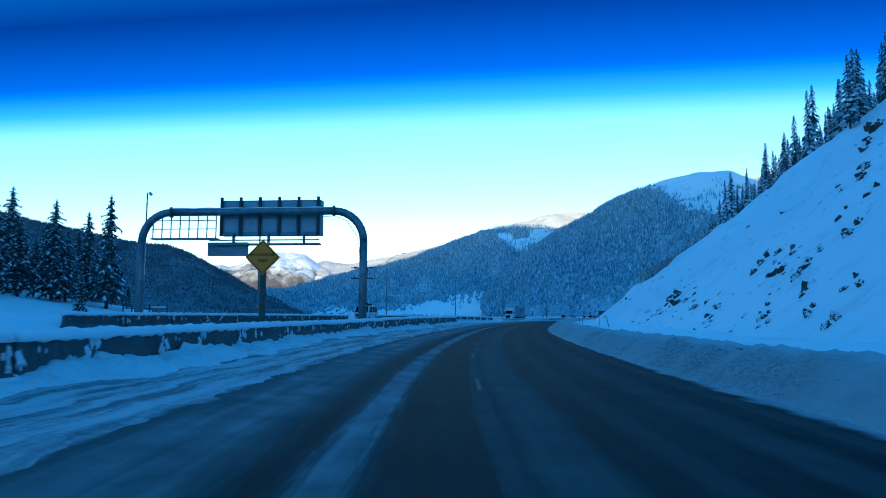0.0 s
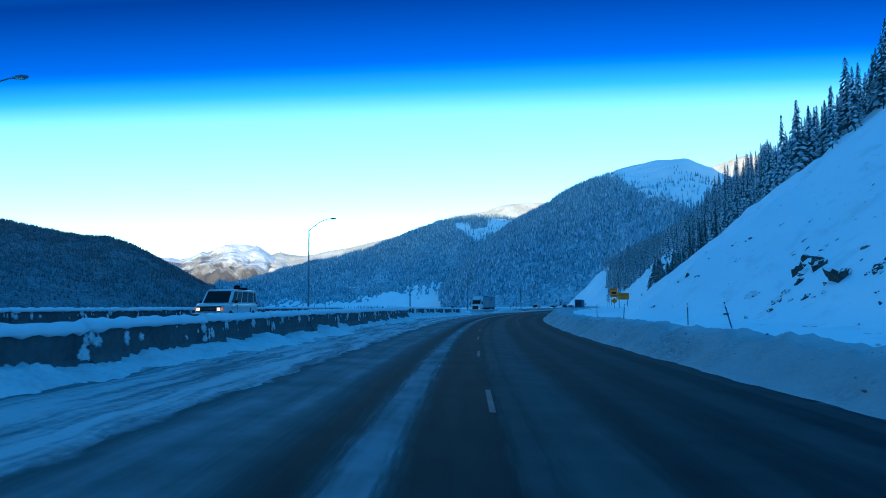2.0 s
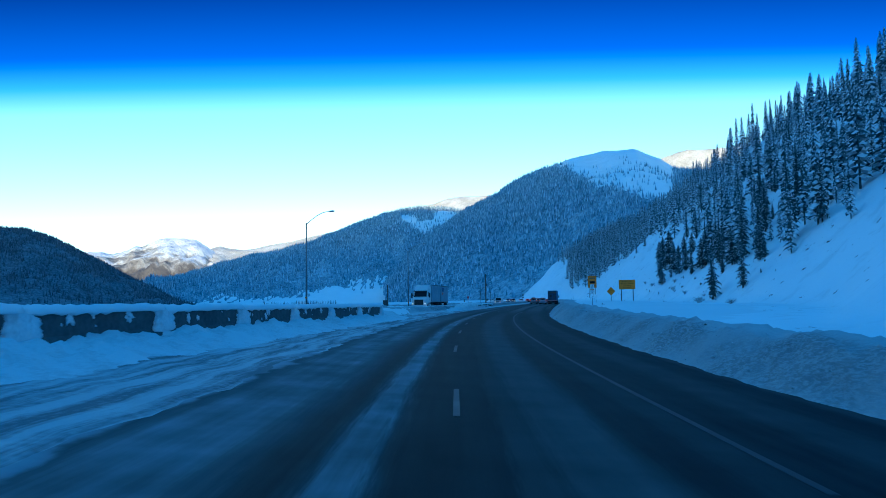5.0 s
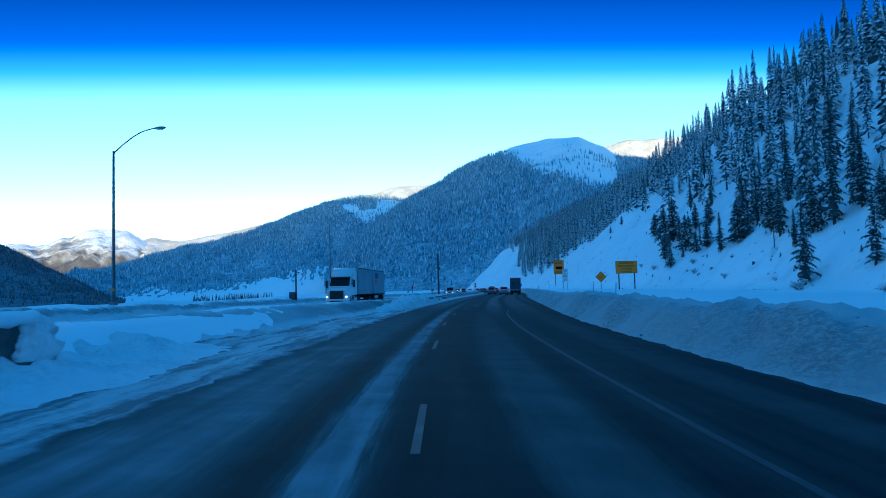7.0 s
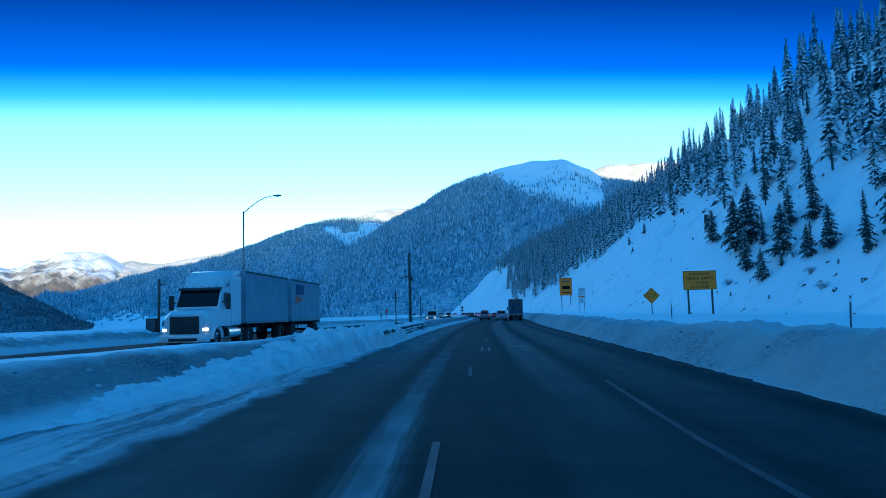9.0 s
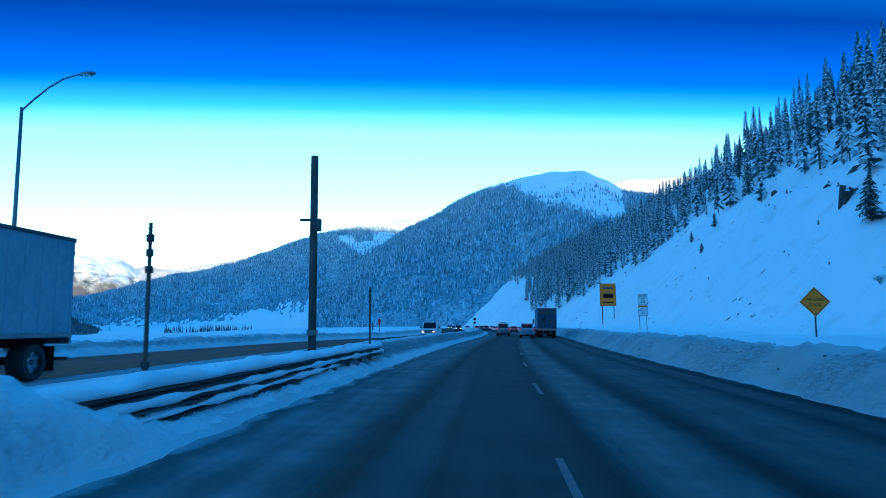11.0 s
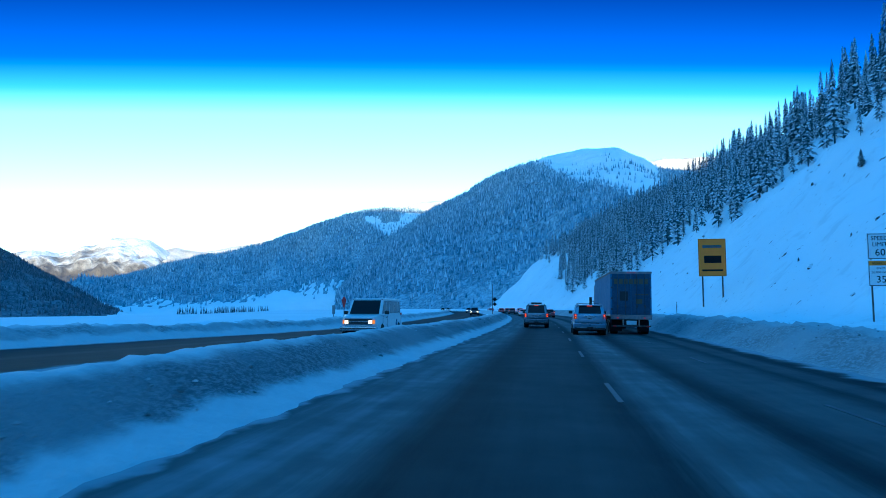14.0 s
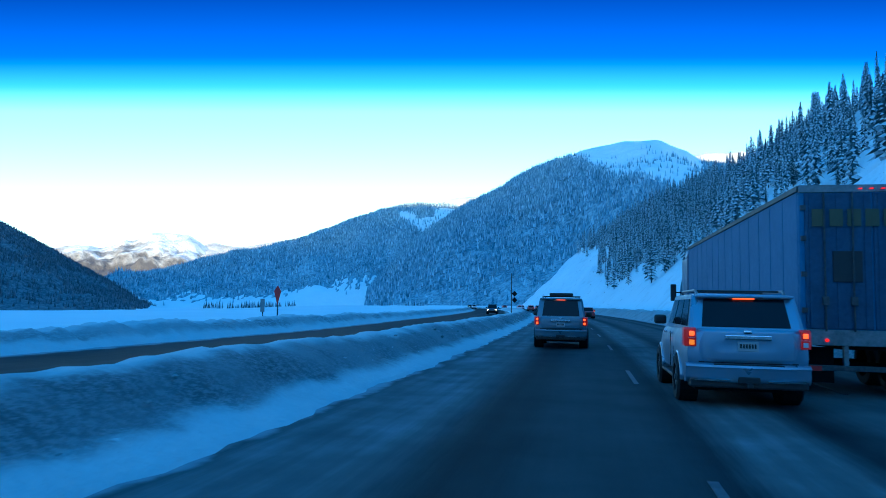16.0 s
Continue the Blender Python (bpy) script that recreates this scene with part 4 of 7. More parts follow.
def barrier_block(m, packed=False, seed=3):
    t = thing("concrete_barrier", "grimy concrete barrier block capped with snow", "barrier", "median barriers", m)
    prof = [(-0.30, 0.0), (0.30, 0.0), (0.30, 0.08), (0.13, 0.33), (0.085, 0.86), (-0.085, 0.86), (-0.13, 0.33), (-0.30, 0.08)]
    part("block", loft([[(x, y, z) for x, z in prof] for y in (-BLOCK / 2 + 0.015, BLOCK / 2 - 0.015)]), M_CONC, t)
    rng = random.Random(seed)
    rings = []
    for i in range(25):
        y = -BLOCK / 2 + BLOCK * i / 24
        k = 1.0 if 0 < i < 24 else 0.0
        w, h = 0.19 + 0.02 * k * rng.uniform(-1, 1), 0.20 + 0.03 * k * rng.uniform(-1, 1)
        hang = -0.02 - k * 0.09 * max(0.0, rng.uniform(-0.6, 1)) ** 2
        rings.append([(w * math.cos(a) - 0.03, y, 0.86 + max(hang if math.cos(a) > 0.2 else -0.03, h * math.sin(a))) for a in [2 * math.pi * k_ / 12 for k_ in range(12)]])
    part("snow_cap", loft(rings), M_SNOW, t, "rounded cap of snow", smooth_on=True)
    for k in range(11):
        y, z = (rng.uniform(-2.9, 2.9), rng.uniform(0.45, 0.78)) if k < 8 else (rng.choice((-2.95, 2.95)) + rng.uniform(-0.08, 0.08), 0.40 + 0.14 * (k - 8))
        wy = 0.025 + 0.16 * rng.random() ** 2.5
        part("snow_patch", stuck_snow(rng, y, z, wy, wy * rng.uniform(0.8, 2.2) if wy < 0.08 else rng.uniform(0.07, 0.16)), M_LOAD, t, "snow stuck to the face", smooth_on=True)
    if packed:
        for y0, wd in ((BLOCK / 2 - 0.1, 0.46), (-BLOCK / 2 + 0.2, 0.30)):
            bm = bmesh.new()
            bmesh.ops.create_icosphere(bm, subdivisions=3, radius=1.0)
            for v in bm.verts:
                n = 1 + 1.1 * noise.noise(v.co * 2.6 + Vector((y0 * 3, 1, 2)))
                low = 1.0 + 0.7 * max(0.0, -v.co.z)
                v.co = Vector((0.13 + 0.09 * v.co.x - 0.05 * v.co.z, y0 + v.co.y * wd * n * low, 0.56 + v.co.z * (0.42 if wd > 0.4 else 0.30)))
            part("packed_snow", bm, M_LOAD, t, "snow packed over the joint", smooth_on=True)
    return t


for s0, s1, u0, u1, packed in ((112, 153, -9.75, -7.0, True), (-55, 110, -7.55, -7.55, False)):
    made = []
    for i, s_ in enumerate(np.arange(s0 + BLOCK / 2, s1, BLOCK)):
        u = float(np.interp(s_, (s0, s1), (u0, u1)))
        m = at(float(s_), u, float(road_z(s_, u)) + (0.10 if packed else np.interp(s_, (40, 75), (-0.14, 0.06))), math.degrees(math.atan((u1 - u0) / (s1 - s0))))
        if i < 4:
            made.append(barrier_block(m, packed, 3 + i))
        else:
            copy_thing(made[(i * 7 + i // 4) % 4], m)
for i, s_ in enumerate(np.arange(40, 138, BLOCK)):
    copy_thing(made[i % 4], at(float(s_), -22.3, 0.72))


# ---- lane markings ----
M_LINE_WORN, nt_, b_ = mat_base("half_worn_line", 0.6)
_co = n_obj(nt_)
nt_.links.new(n_ramp(nt_, n_noise(nt_, _co, 1.1, 6), [(0.50, (0.022, 0.026, 0.03)), (0.76, (0.085, 0.09, 0.092))]), b_.inputs["Base Color"])
road = bpy.data.objects["road"]
dash = None


def lane_u(s):
    """The lane line beside the car's way, which drifts across it."""
    return np.interp(s, (-60, 8, 62, 120, 175, 190, 208, 225, 235, 257, 267, 290, 315, 600), (1.0, 0.9, 0.35, 0.0, -0.5, -0.4, 0.3, 0.82, 1.15, 1.4, 1.43, 1.25, 0.98, 1.0))


for i in range(-3, 40):
    s_ = 224.6 + 12.19 * (i - 20) if i < 20 else 223.7 + 11.5 * (i - 20)
    if s_ < -40:
        continue
    lu = float(lane_u(s_))
    m = at(s_, lu, float(road_z(s_, lu)) + 0.006)
    if dash is None:
        bm = bmesh.new()
        add_box(bm, -0.05, 0.05, -1.5, 1.5, -0.01, 0.004)
        dash = part("lane_dash", bm, M_LINE_WORN, road)
        dash.matrix_basis = m
        bm = bmesh.new()
        add_box(bm, -0.05, 0.05, -1.6, 1.6, -0.01, 0.004)
        fresh = part("lane_dash", bm, M_LINE, road, "clear white lane dash")
        fresh.matrix_basis = at(212.0, 0.75, float(road_z(212.0, 0.75)) + 0.006)
    else:
        o = shared("lane_dash", dash if s_ < 205 else fresh, road, m)
        if s_ >= 205:
            o.matrix_basis = m
for i in range(-3, 40):
    s_ = 230.0 + 12.19 * (i - 20)
    if s_ > 230:
        shared("lane_dash", dash, road, at(s_, 4.95, float(road_z(s_, 4.95)) + 0.006))


def long_line(name, off, s0, s1, w=0.07, mat=None):
    ss = np.arange(s0, s1, 2.0)
    n = len(ss)
    u = lane_u(ss) + off
    rows = []
    for du, dz in ((-w, 0.007), (w, 0.007), (-w, -0.005), (w, -0.005)):
        X, Y = plan(ss, u + du)
        rows.append(np.stack([X, Y, road_z(ss, u + du) + dz], -1))
    V = np.concatenate([np.stack(rows[:2], 1).reshape(-1, 3), np.stack(rows[2:], 1).reshape(-1, 3)])
    F = grid_faces(n, 2) + [(2 * i, 2 * n + 2 * i, 2 * n + 2 * i + 2, 2 * i + 2) for i in range(n - 1)] + [(2 * i + 1, 2 * i + 3, 2 * n + 2 * i + 3, 2 * n + 2 * i + 1) for i in range(n - 1)]
    return link_mesh(name, V, F, mat, road, smooth_on=False)


M_EDGE, nt_, b_ = mat_base("nearly_gone_line", 0.7)
nt_.links.new(n_ramp(nt_, n_noise(nt_, n_obj(nt_), 0.8, 7, 0.65), [(0.50, (0.022, 0.027, 0.031)), (0.72, (0.060, 0.064, 0.066))]), b_.inputs["Base Color"])
tagged(long_line("merge_line", 3.45, 110, 200, 0.06, M_EDGE), "worn pale line of an older lane")

# ---- trees ----
def spruce_mesh(seed, height, spread, gaps=0.1, load=0.6):
    """Trunk, needle boughs and snow on them as three meshes."""
    rng = random.Random(seed)
    tr = tube([(0, 0, -0.4), (0.02 * height * rng.uniform(-0.3, 0.3), 0, height * 0.5), (0, 0, height * 0.97)], 0.012 * height + 0.06, 0.02, 7)
    nv, nf, sv, sf = [], [], [], []

    def bough(a, z, ln, droop, wd):
        """One bough: a thin drooping spine with hanging twigs on both sides, and rests of snow along it."""
        ca, sa = math.cos(a), math.sin(a)

        def q(t, off, dz):
            return (ca * ln * t - sa * off, sa * ln * t + ca * off, z + 0.10 * ln * t - droop * ln * t * t * 1.1 + dz)
        o = len(nv)
        nv.extend([q(0, -0.05 * wd, 0), q(0, 0.05 * wd, 0), q(0.55, -0.16 * wd, 0.01 * ln), q(0.55, 0.16 * wd, 0.01 * ln), q(1.0, 0, 0)])
        nf.extend([(o, o + 1, o + 3, o + 2), (o + 2, o + 3, o + 4)])
        for t in (0.2, 0.42, 0.62, 0.80):
            for side in (-1, 1):
                w = wd * side * (1.25 - 0.75 * t) * rng.uniform(0.7, 1.25) * (0.7 if t < 0.3 else 1.0)
                o = len(nv)
                nv.extend([q(t - 0.10, 0, 0.012 * ln), q(t + 0.13, 0, 0.0), q(t + 0.20 * rng.uniform(0.5, 1.2), w, -abs(w) * rng.uniform(0.35, 0.8))])
                nf.append((o, o + 1, o + 2))
        # clumps of snow that lie apart from one another along the bough
        for k0 in (0.28, 0.55, 0.80):
            if rng.random() > load * 0.72:
                continue
            t0 = k0 + rng.uniform(-0.09, 0.09)
            t1 = t0 + rng.uniform(0.10, 0.22)
            side = rng.uniform(-0.35, 0.35) * wd
            o2 = len(sv)
            for t in (t0, t1):
                w0, w1 = (wd * (1.05 - 0.6 * k0) * rng.uniform(0.22, 0.62) for _ in range(2))
                sv.extend([q(t, side - w0, 0.02 - 0.3 * w0), q(t, side, 0.05 + 0.03 * ln), q(t, side + w1, 0.02 - 0.3 * w1)])
            sf.extend([(o2, o2 + 1, o2 + 4, o2 + 3), (o2 + 1, o2 + 2, o2 + 5, o2 + 4)])
    # the dense dark heart of the crown
    for k in range(9):
        zz = height * (0.12 + 0.095 * k)
        rr = spread * 0.42 * (1 - zz / height) + 0.06
        o = len(nv)
        nv.extend([(rr * rng.uniform(0.6, 1.25) * math.cos(1.047 * i + k), rr * rng.uniform(0.6, 1.25) * math.sin(1.047 * i + k), zz - 0.3 * rr * rng.random()) for i in range(6)])
        nv.append((0, 0, zz + height * 0.14))
        nf.extend([(o + i, o + (i + 1) % 6, o + 6) for i in range(6)])
    z = height * rng.uniform(0.07, 0.14)
    while z < height * 0.985:
        f = 1 - z / height
        rad = spread * (f ** 0.72) * (0.45 + 0.55 * min(1, (z / height) / 0.2)) + 0.07
        n = max(4, int(4 + 5.5 * f ** 0.5))
        a0 = rng.uniform(0, 6.28)
        for k in range(n):
            if rng.random() < gaps:
                continue
            ln = rad * rng.uniform(0.45, 1.3) * (0.7 + 0.45 * math.sin(3.1 * z + a0) ** 2)
            bough(a0 + 2 * math.pi * k / n + rng.uniform(-0.25, 0.25), z + rng.uniform(-0.15, 0.15), ln, rng.uniform(0.25, 0.6), 0.34 * ln + 0.08)
        z += (0.22 + 0.55 * f) * height / 15 * rng.uniform(0.8, 1.2)
    # the leader
    o = len(nv)
    nv.extend([(0.06, 0, height * 0.9), (-0.03, 0.05, height * 0.9), (-0.03, -0.05, height * 0.9), (0, 0, height * 1.03)])
    nf.extend([(o, o + 1, o + 3), (o + 1, o + 2, o + 3), (o + 2, o, o + 3)])
    return tr, (nv, nf), (sv, sf)


def spruce(seed, height, spread, gaps=0.1, load=0.6, label=""):
    t = thing("spruce", label or "dark green spruce tree with snow on its boughs", "tree", "spruces on the slope")
    tr, nd, sn = spruce_mesh(seed, height, spread, gaps, load)
    part("trunk", tr, M_BARK, t, smooth_on=True)
    link_mesh("crown", nd[0], nd[1], M_NEEDLE, t, smooth_on=False)
    tagged(link_mesh("snow_load", sn[0], sn[1], M_LOAD, t, smooth_on=False), "white snow lying on the boughs", kind="stuff")
    return t


def joined_spruces(name, x, y, z, rng):
    """Spruces past the single ones, all in one mesh, still with boughs and snow."""
    kinds = []
    for k in range(3):
        r = random.Random(40 + k)
        v, f, mi = [], [], []
        zz = 0.1
        while zz < 0.97:
            rad = 0.13 * (1 - zz) ** 0.8 + 0.008
            n = 5 if zz < 0.6 else 4
            a0 = r.uniform(0, 6.28)
            for j in range(n):
                a, ln = a0 + 6.28 * j / n + r.uniform(-0.3, 0.3), rad * r.uniform(0.65, 1.25)
                w, c, d = 0.36 * ln, math.cos(a), math.sin(a)
                o = len(v)
                tip, up = zz - 0.42 * ln, zz + 0.03
                v += [(0, 0, up), (c * ln * 0.6 - d * w, d * ln * 0.6 + c * w, zz - 0.02 * r.random()), (c * ln, d * ln, tip), (c * ln * 0.6 + d * w, d * ln * 0.6 - c * w, zz - 0.02), (c * ln * 0.5, d * ln * 0.5, zz + 0.012)]
                f += [(o, o + 1, o + 4), (o + 1, o + 2, o + 4), (o + 2, o + 3, o + 4), (o + 3, o, o + 4)]
                snowy = 1 if r.random() < 0.74 else 0
                mi += [0, snowy, snowy, 0]
            zz += 0.034 + 0.043 * (1 - zz)
        o = len(v)
        v += [(0.012, 0, -0.03), (-0.006, 0.01, -0.03), (-0.006, -0.01, -0.03), (0, 0, 1.02)]
        f += [(o, o + 1, o + 3), (o + 1, o + 2, o + 3), (o + 2, o, o + 3)]
        mi += [0, 0, 0]
        kinds.append((np.array(v), np.array(f), np.array(mi)))
    V, F, MI, o = [], [], [], 0
    for i in range(len(x)):
        v, f, mi = kinds[i % 3]
        h, t, wd = rng.uniform(4.5, 12.5), rng.uniform(0, 6.28), rng.uniform(0.85, 1.4)
        c, d = math.cos(t), math.sin(t)
        V.append(np.stack([x[i] + h * wd * (v[:, 0] * c - v[:, 1] * d), y[i] + h * wd * (v[:, 0] * d + v[:, 1] * c), z[i] + h * v[:, 2]], -1))
        F.append(f + o)
        MI.append(mi)
        o += len(v)
    ob = link_mesh(name, np.concatenate(V), np.concatenate(F).tolist(), [M_FROST, M_LOAD], smooth_on=False, idx=np.concatenate(MI))
    return tagged(ob, "dense spruce wood with snowy boughs above the road", "forest", kind="stuff")


def dead_tree(seed, height):
    rng = random.Random(seed)
    t = thing("dead_spruce", "bare grey dead spruce with thin twigs", "tree", "dead trees on the slope")
    part("trunk", tube([(0, 0, -0.4), (0.1, 0, height * 0.5), (0, 0.1, height)], 0.16, 0.02, 7), M_BARK, t, smooth_on=True)
    bm = bmesh.new()
    z = height * 0.2
    while z < height * 0.96:
        a, ln = rng.uniform(0, 6.28), (1 - z / height) * 1.6 + 0.25
        tube([(0, 0, z), (math.cos(a) * ln, math.sin(a) * ln, z - 0.25 * ln)], 0.03, 0.008, 4, False, bm)
        z += 0.22
    part("twig_spray", bm, M_BARK, t)
    return t


KINDS = [spruce(11, 17.0, 2.6, 0.20, 0.95), spruce(12, 14.0, 2.5, 0.16, 1.0), spruce(13, 20.0, 2.9, 0.26, 0.9),
         spruce(14, 11.0, 2.3, 0.12, 1.0), spruce(15, 16.0, 2.1, 0.36, 0.9), spruce(16, 5.5, 1.45, 0.12, 1.0, "small spruce thick with snow on the slope")]
DEAD = dead_tree(5, 13.0)
used = set()


def plant(kind, s, u, scale=1.0, turn=0.0):
    x, y = plan(s, u)
    m = pose(float(x), float(y), float(ground_z(s, u)) - 0.15, 0, 0, turn) @ Matrix.Diagonal((scale, scale, scale * (0.9 + 0.2 * ((s * 7.3) % 1)), 1))
    if kind.name in used:
        t = copy_thing(kind, m)
    else:
        used.add(kind.name)
        kind.matrix_basis = m
        t = kind
    return t


def wooded(s, w):
    """How thickly the slope is wooded at w metres up from its foot, 0 to 1."""
    low = np.interp(s, (60, 100, 128, 150, 200, 262, 290, 315, 370, 410, 440, 500, 560, 590, 620, 700, 780), (44, 36, 26, 11, 6, 9, 17, 21, 21, 16, 10, 8, 8, 12, 26, 33, 36))
    return smooth(w, low - 2, low + 9)


rng = np.random.default_rng(4)
near, far_s, far_u = [], [], []
for _ in range(26000):
    s_, w_ = rng.uniform(60, 760), rng.uniform(2, 190) ** 1.0
    d = float(wooded(s_, w_))
    if rng.uniform() > d * (0.8 if w_ < 60 else 0.35):
        continue
    u_ = float(foot(s_)) + w_
    if s_ < 470 and w_ < 62:
        near.append((s_, u_, w_))
    elif len(far_s) < 5200:
        far_s.append(s_)
        far_u.append(u_)
# keep the nearest apart from one another
placed = []
for s_, u_, w_ in near:
    if all((s_ - a) ** 2 + (u_ - b) ** 2 > 5.6 for a, b in placed):
        placed.append((s_, u_))
picked = [p for p in placed if 95 < p[0] < 440][:290]
for s_, u_ in picked:
    k = int(rng.integers(0, 5))
    if s_ < 138:
        # few, taller trees stand along the crest of the spur
        if rng.uniform() < 0.6:
            continue
        plant(KINDS[(0, 1, 4)[k % 3]], s_, u_, float(rng.uniform(0.5, 0.82)), float(rng.uniform(0, 360)))
        continue
    plant(KINDS[k], s_, u_, float(rng.uniform(0.40, 0.74)) * (0.84 if s_ < 270 else 1.0), float(rng.uniform(0, 360)))
rest = [p for p in placed if p not in set(picked)]
far_s += [p[0] for p in rest]
far_u += [p[1] for p in rest]
# small spruces on the open part of the cut slope, and the grove across the road
for s_, u_, k, sc in ((243.7, 37.6, 2, 1.0), (246, 40, 4, 1.0), (257, 33, 5, 1.2), (255, 32, 3, 0.5), (248.5, 34, 5, 0.8), (251, 33, 5, 0.6), (238, 35, 5, 1.0), (233, 37, 3, 0.6),
                      (229, 36, 5, 0.9), (226, 39, 2, 1.05), (222, 38, 4, 1.1), (219, 41, 0, 1.1), (216, 35, 5, 0.9), (212, 38, 1, 1.1), (236, 41, 2, 0.95), (241, 43, 0, 1.0), (262, 36, 5, 0.7),
                      (205, 36, 5, 0.8), (199, 38, 2, 1.1), (193, 40, 0, 1.0), (228, 43, 2, 1.15), (210, 43, 2, 1.2), (330, 31, 5, 0.35), (336, 35, 5, 0.4), (343, 33, 5, 0.3),
                      (266, 32.4, 3, 0.72), (268, 33.6, 5, 1.3), (270.5, 32.6, 5, 1.15), (269, 35.0, 3, 0.8), (264.5, 33.8, 1, 0.55), (272, 34.5, 5, 0.9), (237.4, 35.7, 2, 0.95), (238.4, 37.8, 0, 1.0), (257.7, 36.9, 5, 0.8), (261.1, 34.6, 5, 0.72), (255.8, 30.2, 5, 0.6), (240.5, 36.0, 5, 0.9), (281, 33.0, 5, 0.8), (262, 30.8, 5, 0.75)):
    plant(KINDS[k], s_, u_, sc * (0.84 if k in (0, 1, 2, 4) else 1.0), s_ * 37 % 360)
SAPLING = tagged(spruce(21, 1.3, 0.34, 0.45, 0.5), "tiny spruce sapling poking out of the snow", "tree", "saplings on the slope")
for _ in range(30):
    s_ = float(rng.uniform(236, 345))
    u_ = float(foot(s_)) + float(rng.uniform(4, 24))
    plant(SAPLING, s_, u_, float(rng.uniform(0.4, 1.1)), float(rng.uniform(0, 360)))
SLIM = spruce(27, 8.0, 1.25, 0.30, 0.95, "slim sparse spruce powdered with snow on the slope")
for s_, u_, sc in ((206.4, 29.8, 0.95), (224.8, 35.3, 1.0), (241.6, 33.8, 0.72), (227.5, 36.4, 0.7), (199.0, 32.0, 0.8), (218.0, 34.0, 0.55), (213.5, 36.0, 1.1)):
    plant(SLIM, s_, u_, sc, s_ * 61 % 360)
plant(DEAD, 222.3, 33.6, 0.42, 40)
_r2 = np.random.default_rng(77)
for _ in range(16):
    s_ = float(_r2.uniform(192, 275))
    plant(SAPLING, s_, float(foot(s_)) + float(_r2.uniform(0.5, 8)), float(_r2.uniform(0.4, 1.0)), float(_r2.uniform(0, 360)))


def shrub(seed):
    r = random.Random(seed)
    t = thing("shrub", "low leafless shrub of thin frosted twigs in the snow", "shrub", "shrubs on the slope")
    for name, n, rad, mat in (("twig_spray", 46, 0.011, M_BARK), ("frost", 40, 0.016, M_LOAD)):
        bm = bmesh.new()
        for _ in range(n):
            a, ln, out = r.uniform(0, 6.28), r.uniform(0.5, 1.05), r.uniform(0.15, 0.8)
            c, d = math.cos(a), math.sin(a)
            tip = (c * out, d * out, ln)
            tube([(c * 0.06, d * 0.06, -0.1), (c * out * 0.4, d * out * 0.4, ln * 0.6), tip], rad, rad * 0.4, 3, False, bm)
            tube([(c * out * 0.4, d * out * 0.4, ln * 0.6), (c * out + r.uniform(-0.3, 0.3), d * out + r.uniform(-0.3, 0.3), ln * r.uniform(0.7, 1.0))], rad * 0.7, rad * 0.3, 3, False, bm)
        part(name, bm, mat, t)
    return t


SHRUB = shrub(4)
for s_, u_, sc in ((200.0, 26.6, 1.1), (202.0, 27.2, 0.8), (243.2, 30.5, 0.9), (254.0, 32.9, 0.9), (229.0, 30.2, 0.7), (247.5, 31.5, 0.8), (263.0, 29.0, 0.9), (214.0, 30.3, 0.6), (191.0, 28.5, 0.9), (271.0, 28.4, 0.7)):
    plant(SHRUB, s_, u_, sc, s_ * 71 % 360)
GROVE = [spruce(41, 9.0, 1.95, 0.10, 0.85, "slender dark spruce with snow on its boughs"), spruce(42, 8.0, 1.6, 0.14, 0.8, "slender dark spruce with snow on its boughs"), spruce(43, 6.0, 1.5, 0.12, 0.9, "small dark spruce with snow on its boughs")]
for s_, u_, h_ in ((47, -35, 8.0), (52.3, -37.8, 8.2), (49.6, -34.8, 8.4), (59.6, -41.1, 7.4), (63.1, -42.8, 6.6), (52.5, -34.1, 8.2), (54.6, -34.4, 7.6), (61.5, -38.2, 6.0), (58.7, -35.4, 7.6), (65.6, -39, 6.6),
                   (56.3, -31.8, 8.3), (47.1, -28, 2.9), (60.5, -32.4, 4.4), (68.2, -38.5, 5.4), (62.5, -32.8, 2.6), (63.8, -45.2, 6.6), (66.8, -44.2, 6.2), (44.5, -37, 8.0), (55.5, -40.5, 7.4), (41, -36, 7.8), (50.5, -43, 8.0), (57.5, -45, 7.4), (46, -42, 7.6)):
    k = 2 if h_ < 5 else int(s_ * 10) % 2
    tagged(plant(GROVE[k], s_, u_, h_ / (9.0, 8.0, 6.0)[k], s_ * 53 % 360), group="spruces across the road")
for s_, u_ in ((118, 49), (127, 47), (150, 44), (170, 47), (222, 52), (395, 47), (418, 50)):
    plant(DEAD, s_, u_, 0.8 + 0.02 * (s_ % 17), s_ * 11 % 360)
_fs, _fu = np.array(far_s), np.array(far_u)
_fx, _fy = plan(_fs, _fu)
_fz = ground_z(_fs, _fu)
_close = (_fs < 760) & (_fu - foot(_fs) < 58)
far_trees("woods_slope", _fx[~_close], _fy[~_close], _fz[~_close], 14.0, rng, sides=7, tiers=4, label="dense spruce wood on the slope above the road", mat=M_SLOPEWOODS)
joined_spruces("woods_edge", _fx[_close], _fy[_close], _fz[_close], rng)
_ga, _gr = np.radians(np.concatenate([rng.uniform(-9.0, -5.0, 60), rng.uniform(-6.2, -2.0, 150), rng.uniform(5.3, 8.4, 70)])), rng.uniform(815, 875, 280)
_gx, _gy = 60 + _gr * np.sin(_ga), 265 + _gr * np.cos(_ga)
far_trees("woods_valley", _gx, _gy, np.full(280, -8.2), 14.0, rng, sides=6, tiers=3, label="small dark grove on the snowy valley floor", mat=M_SLOPEWOODS)


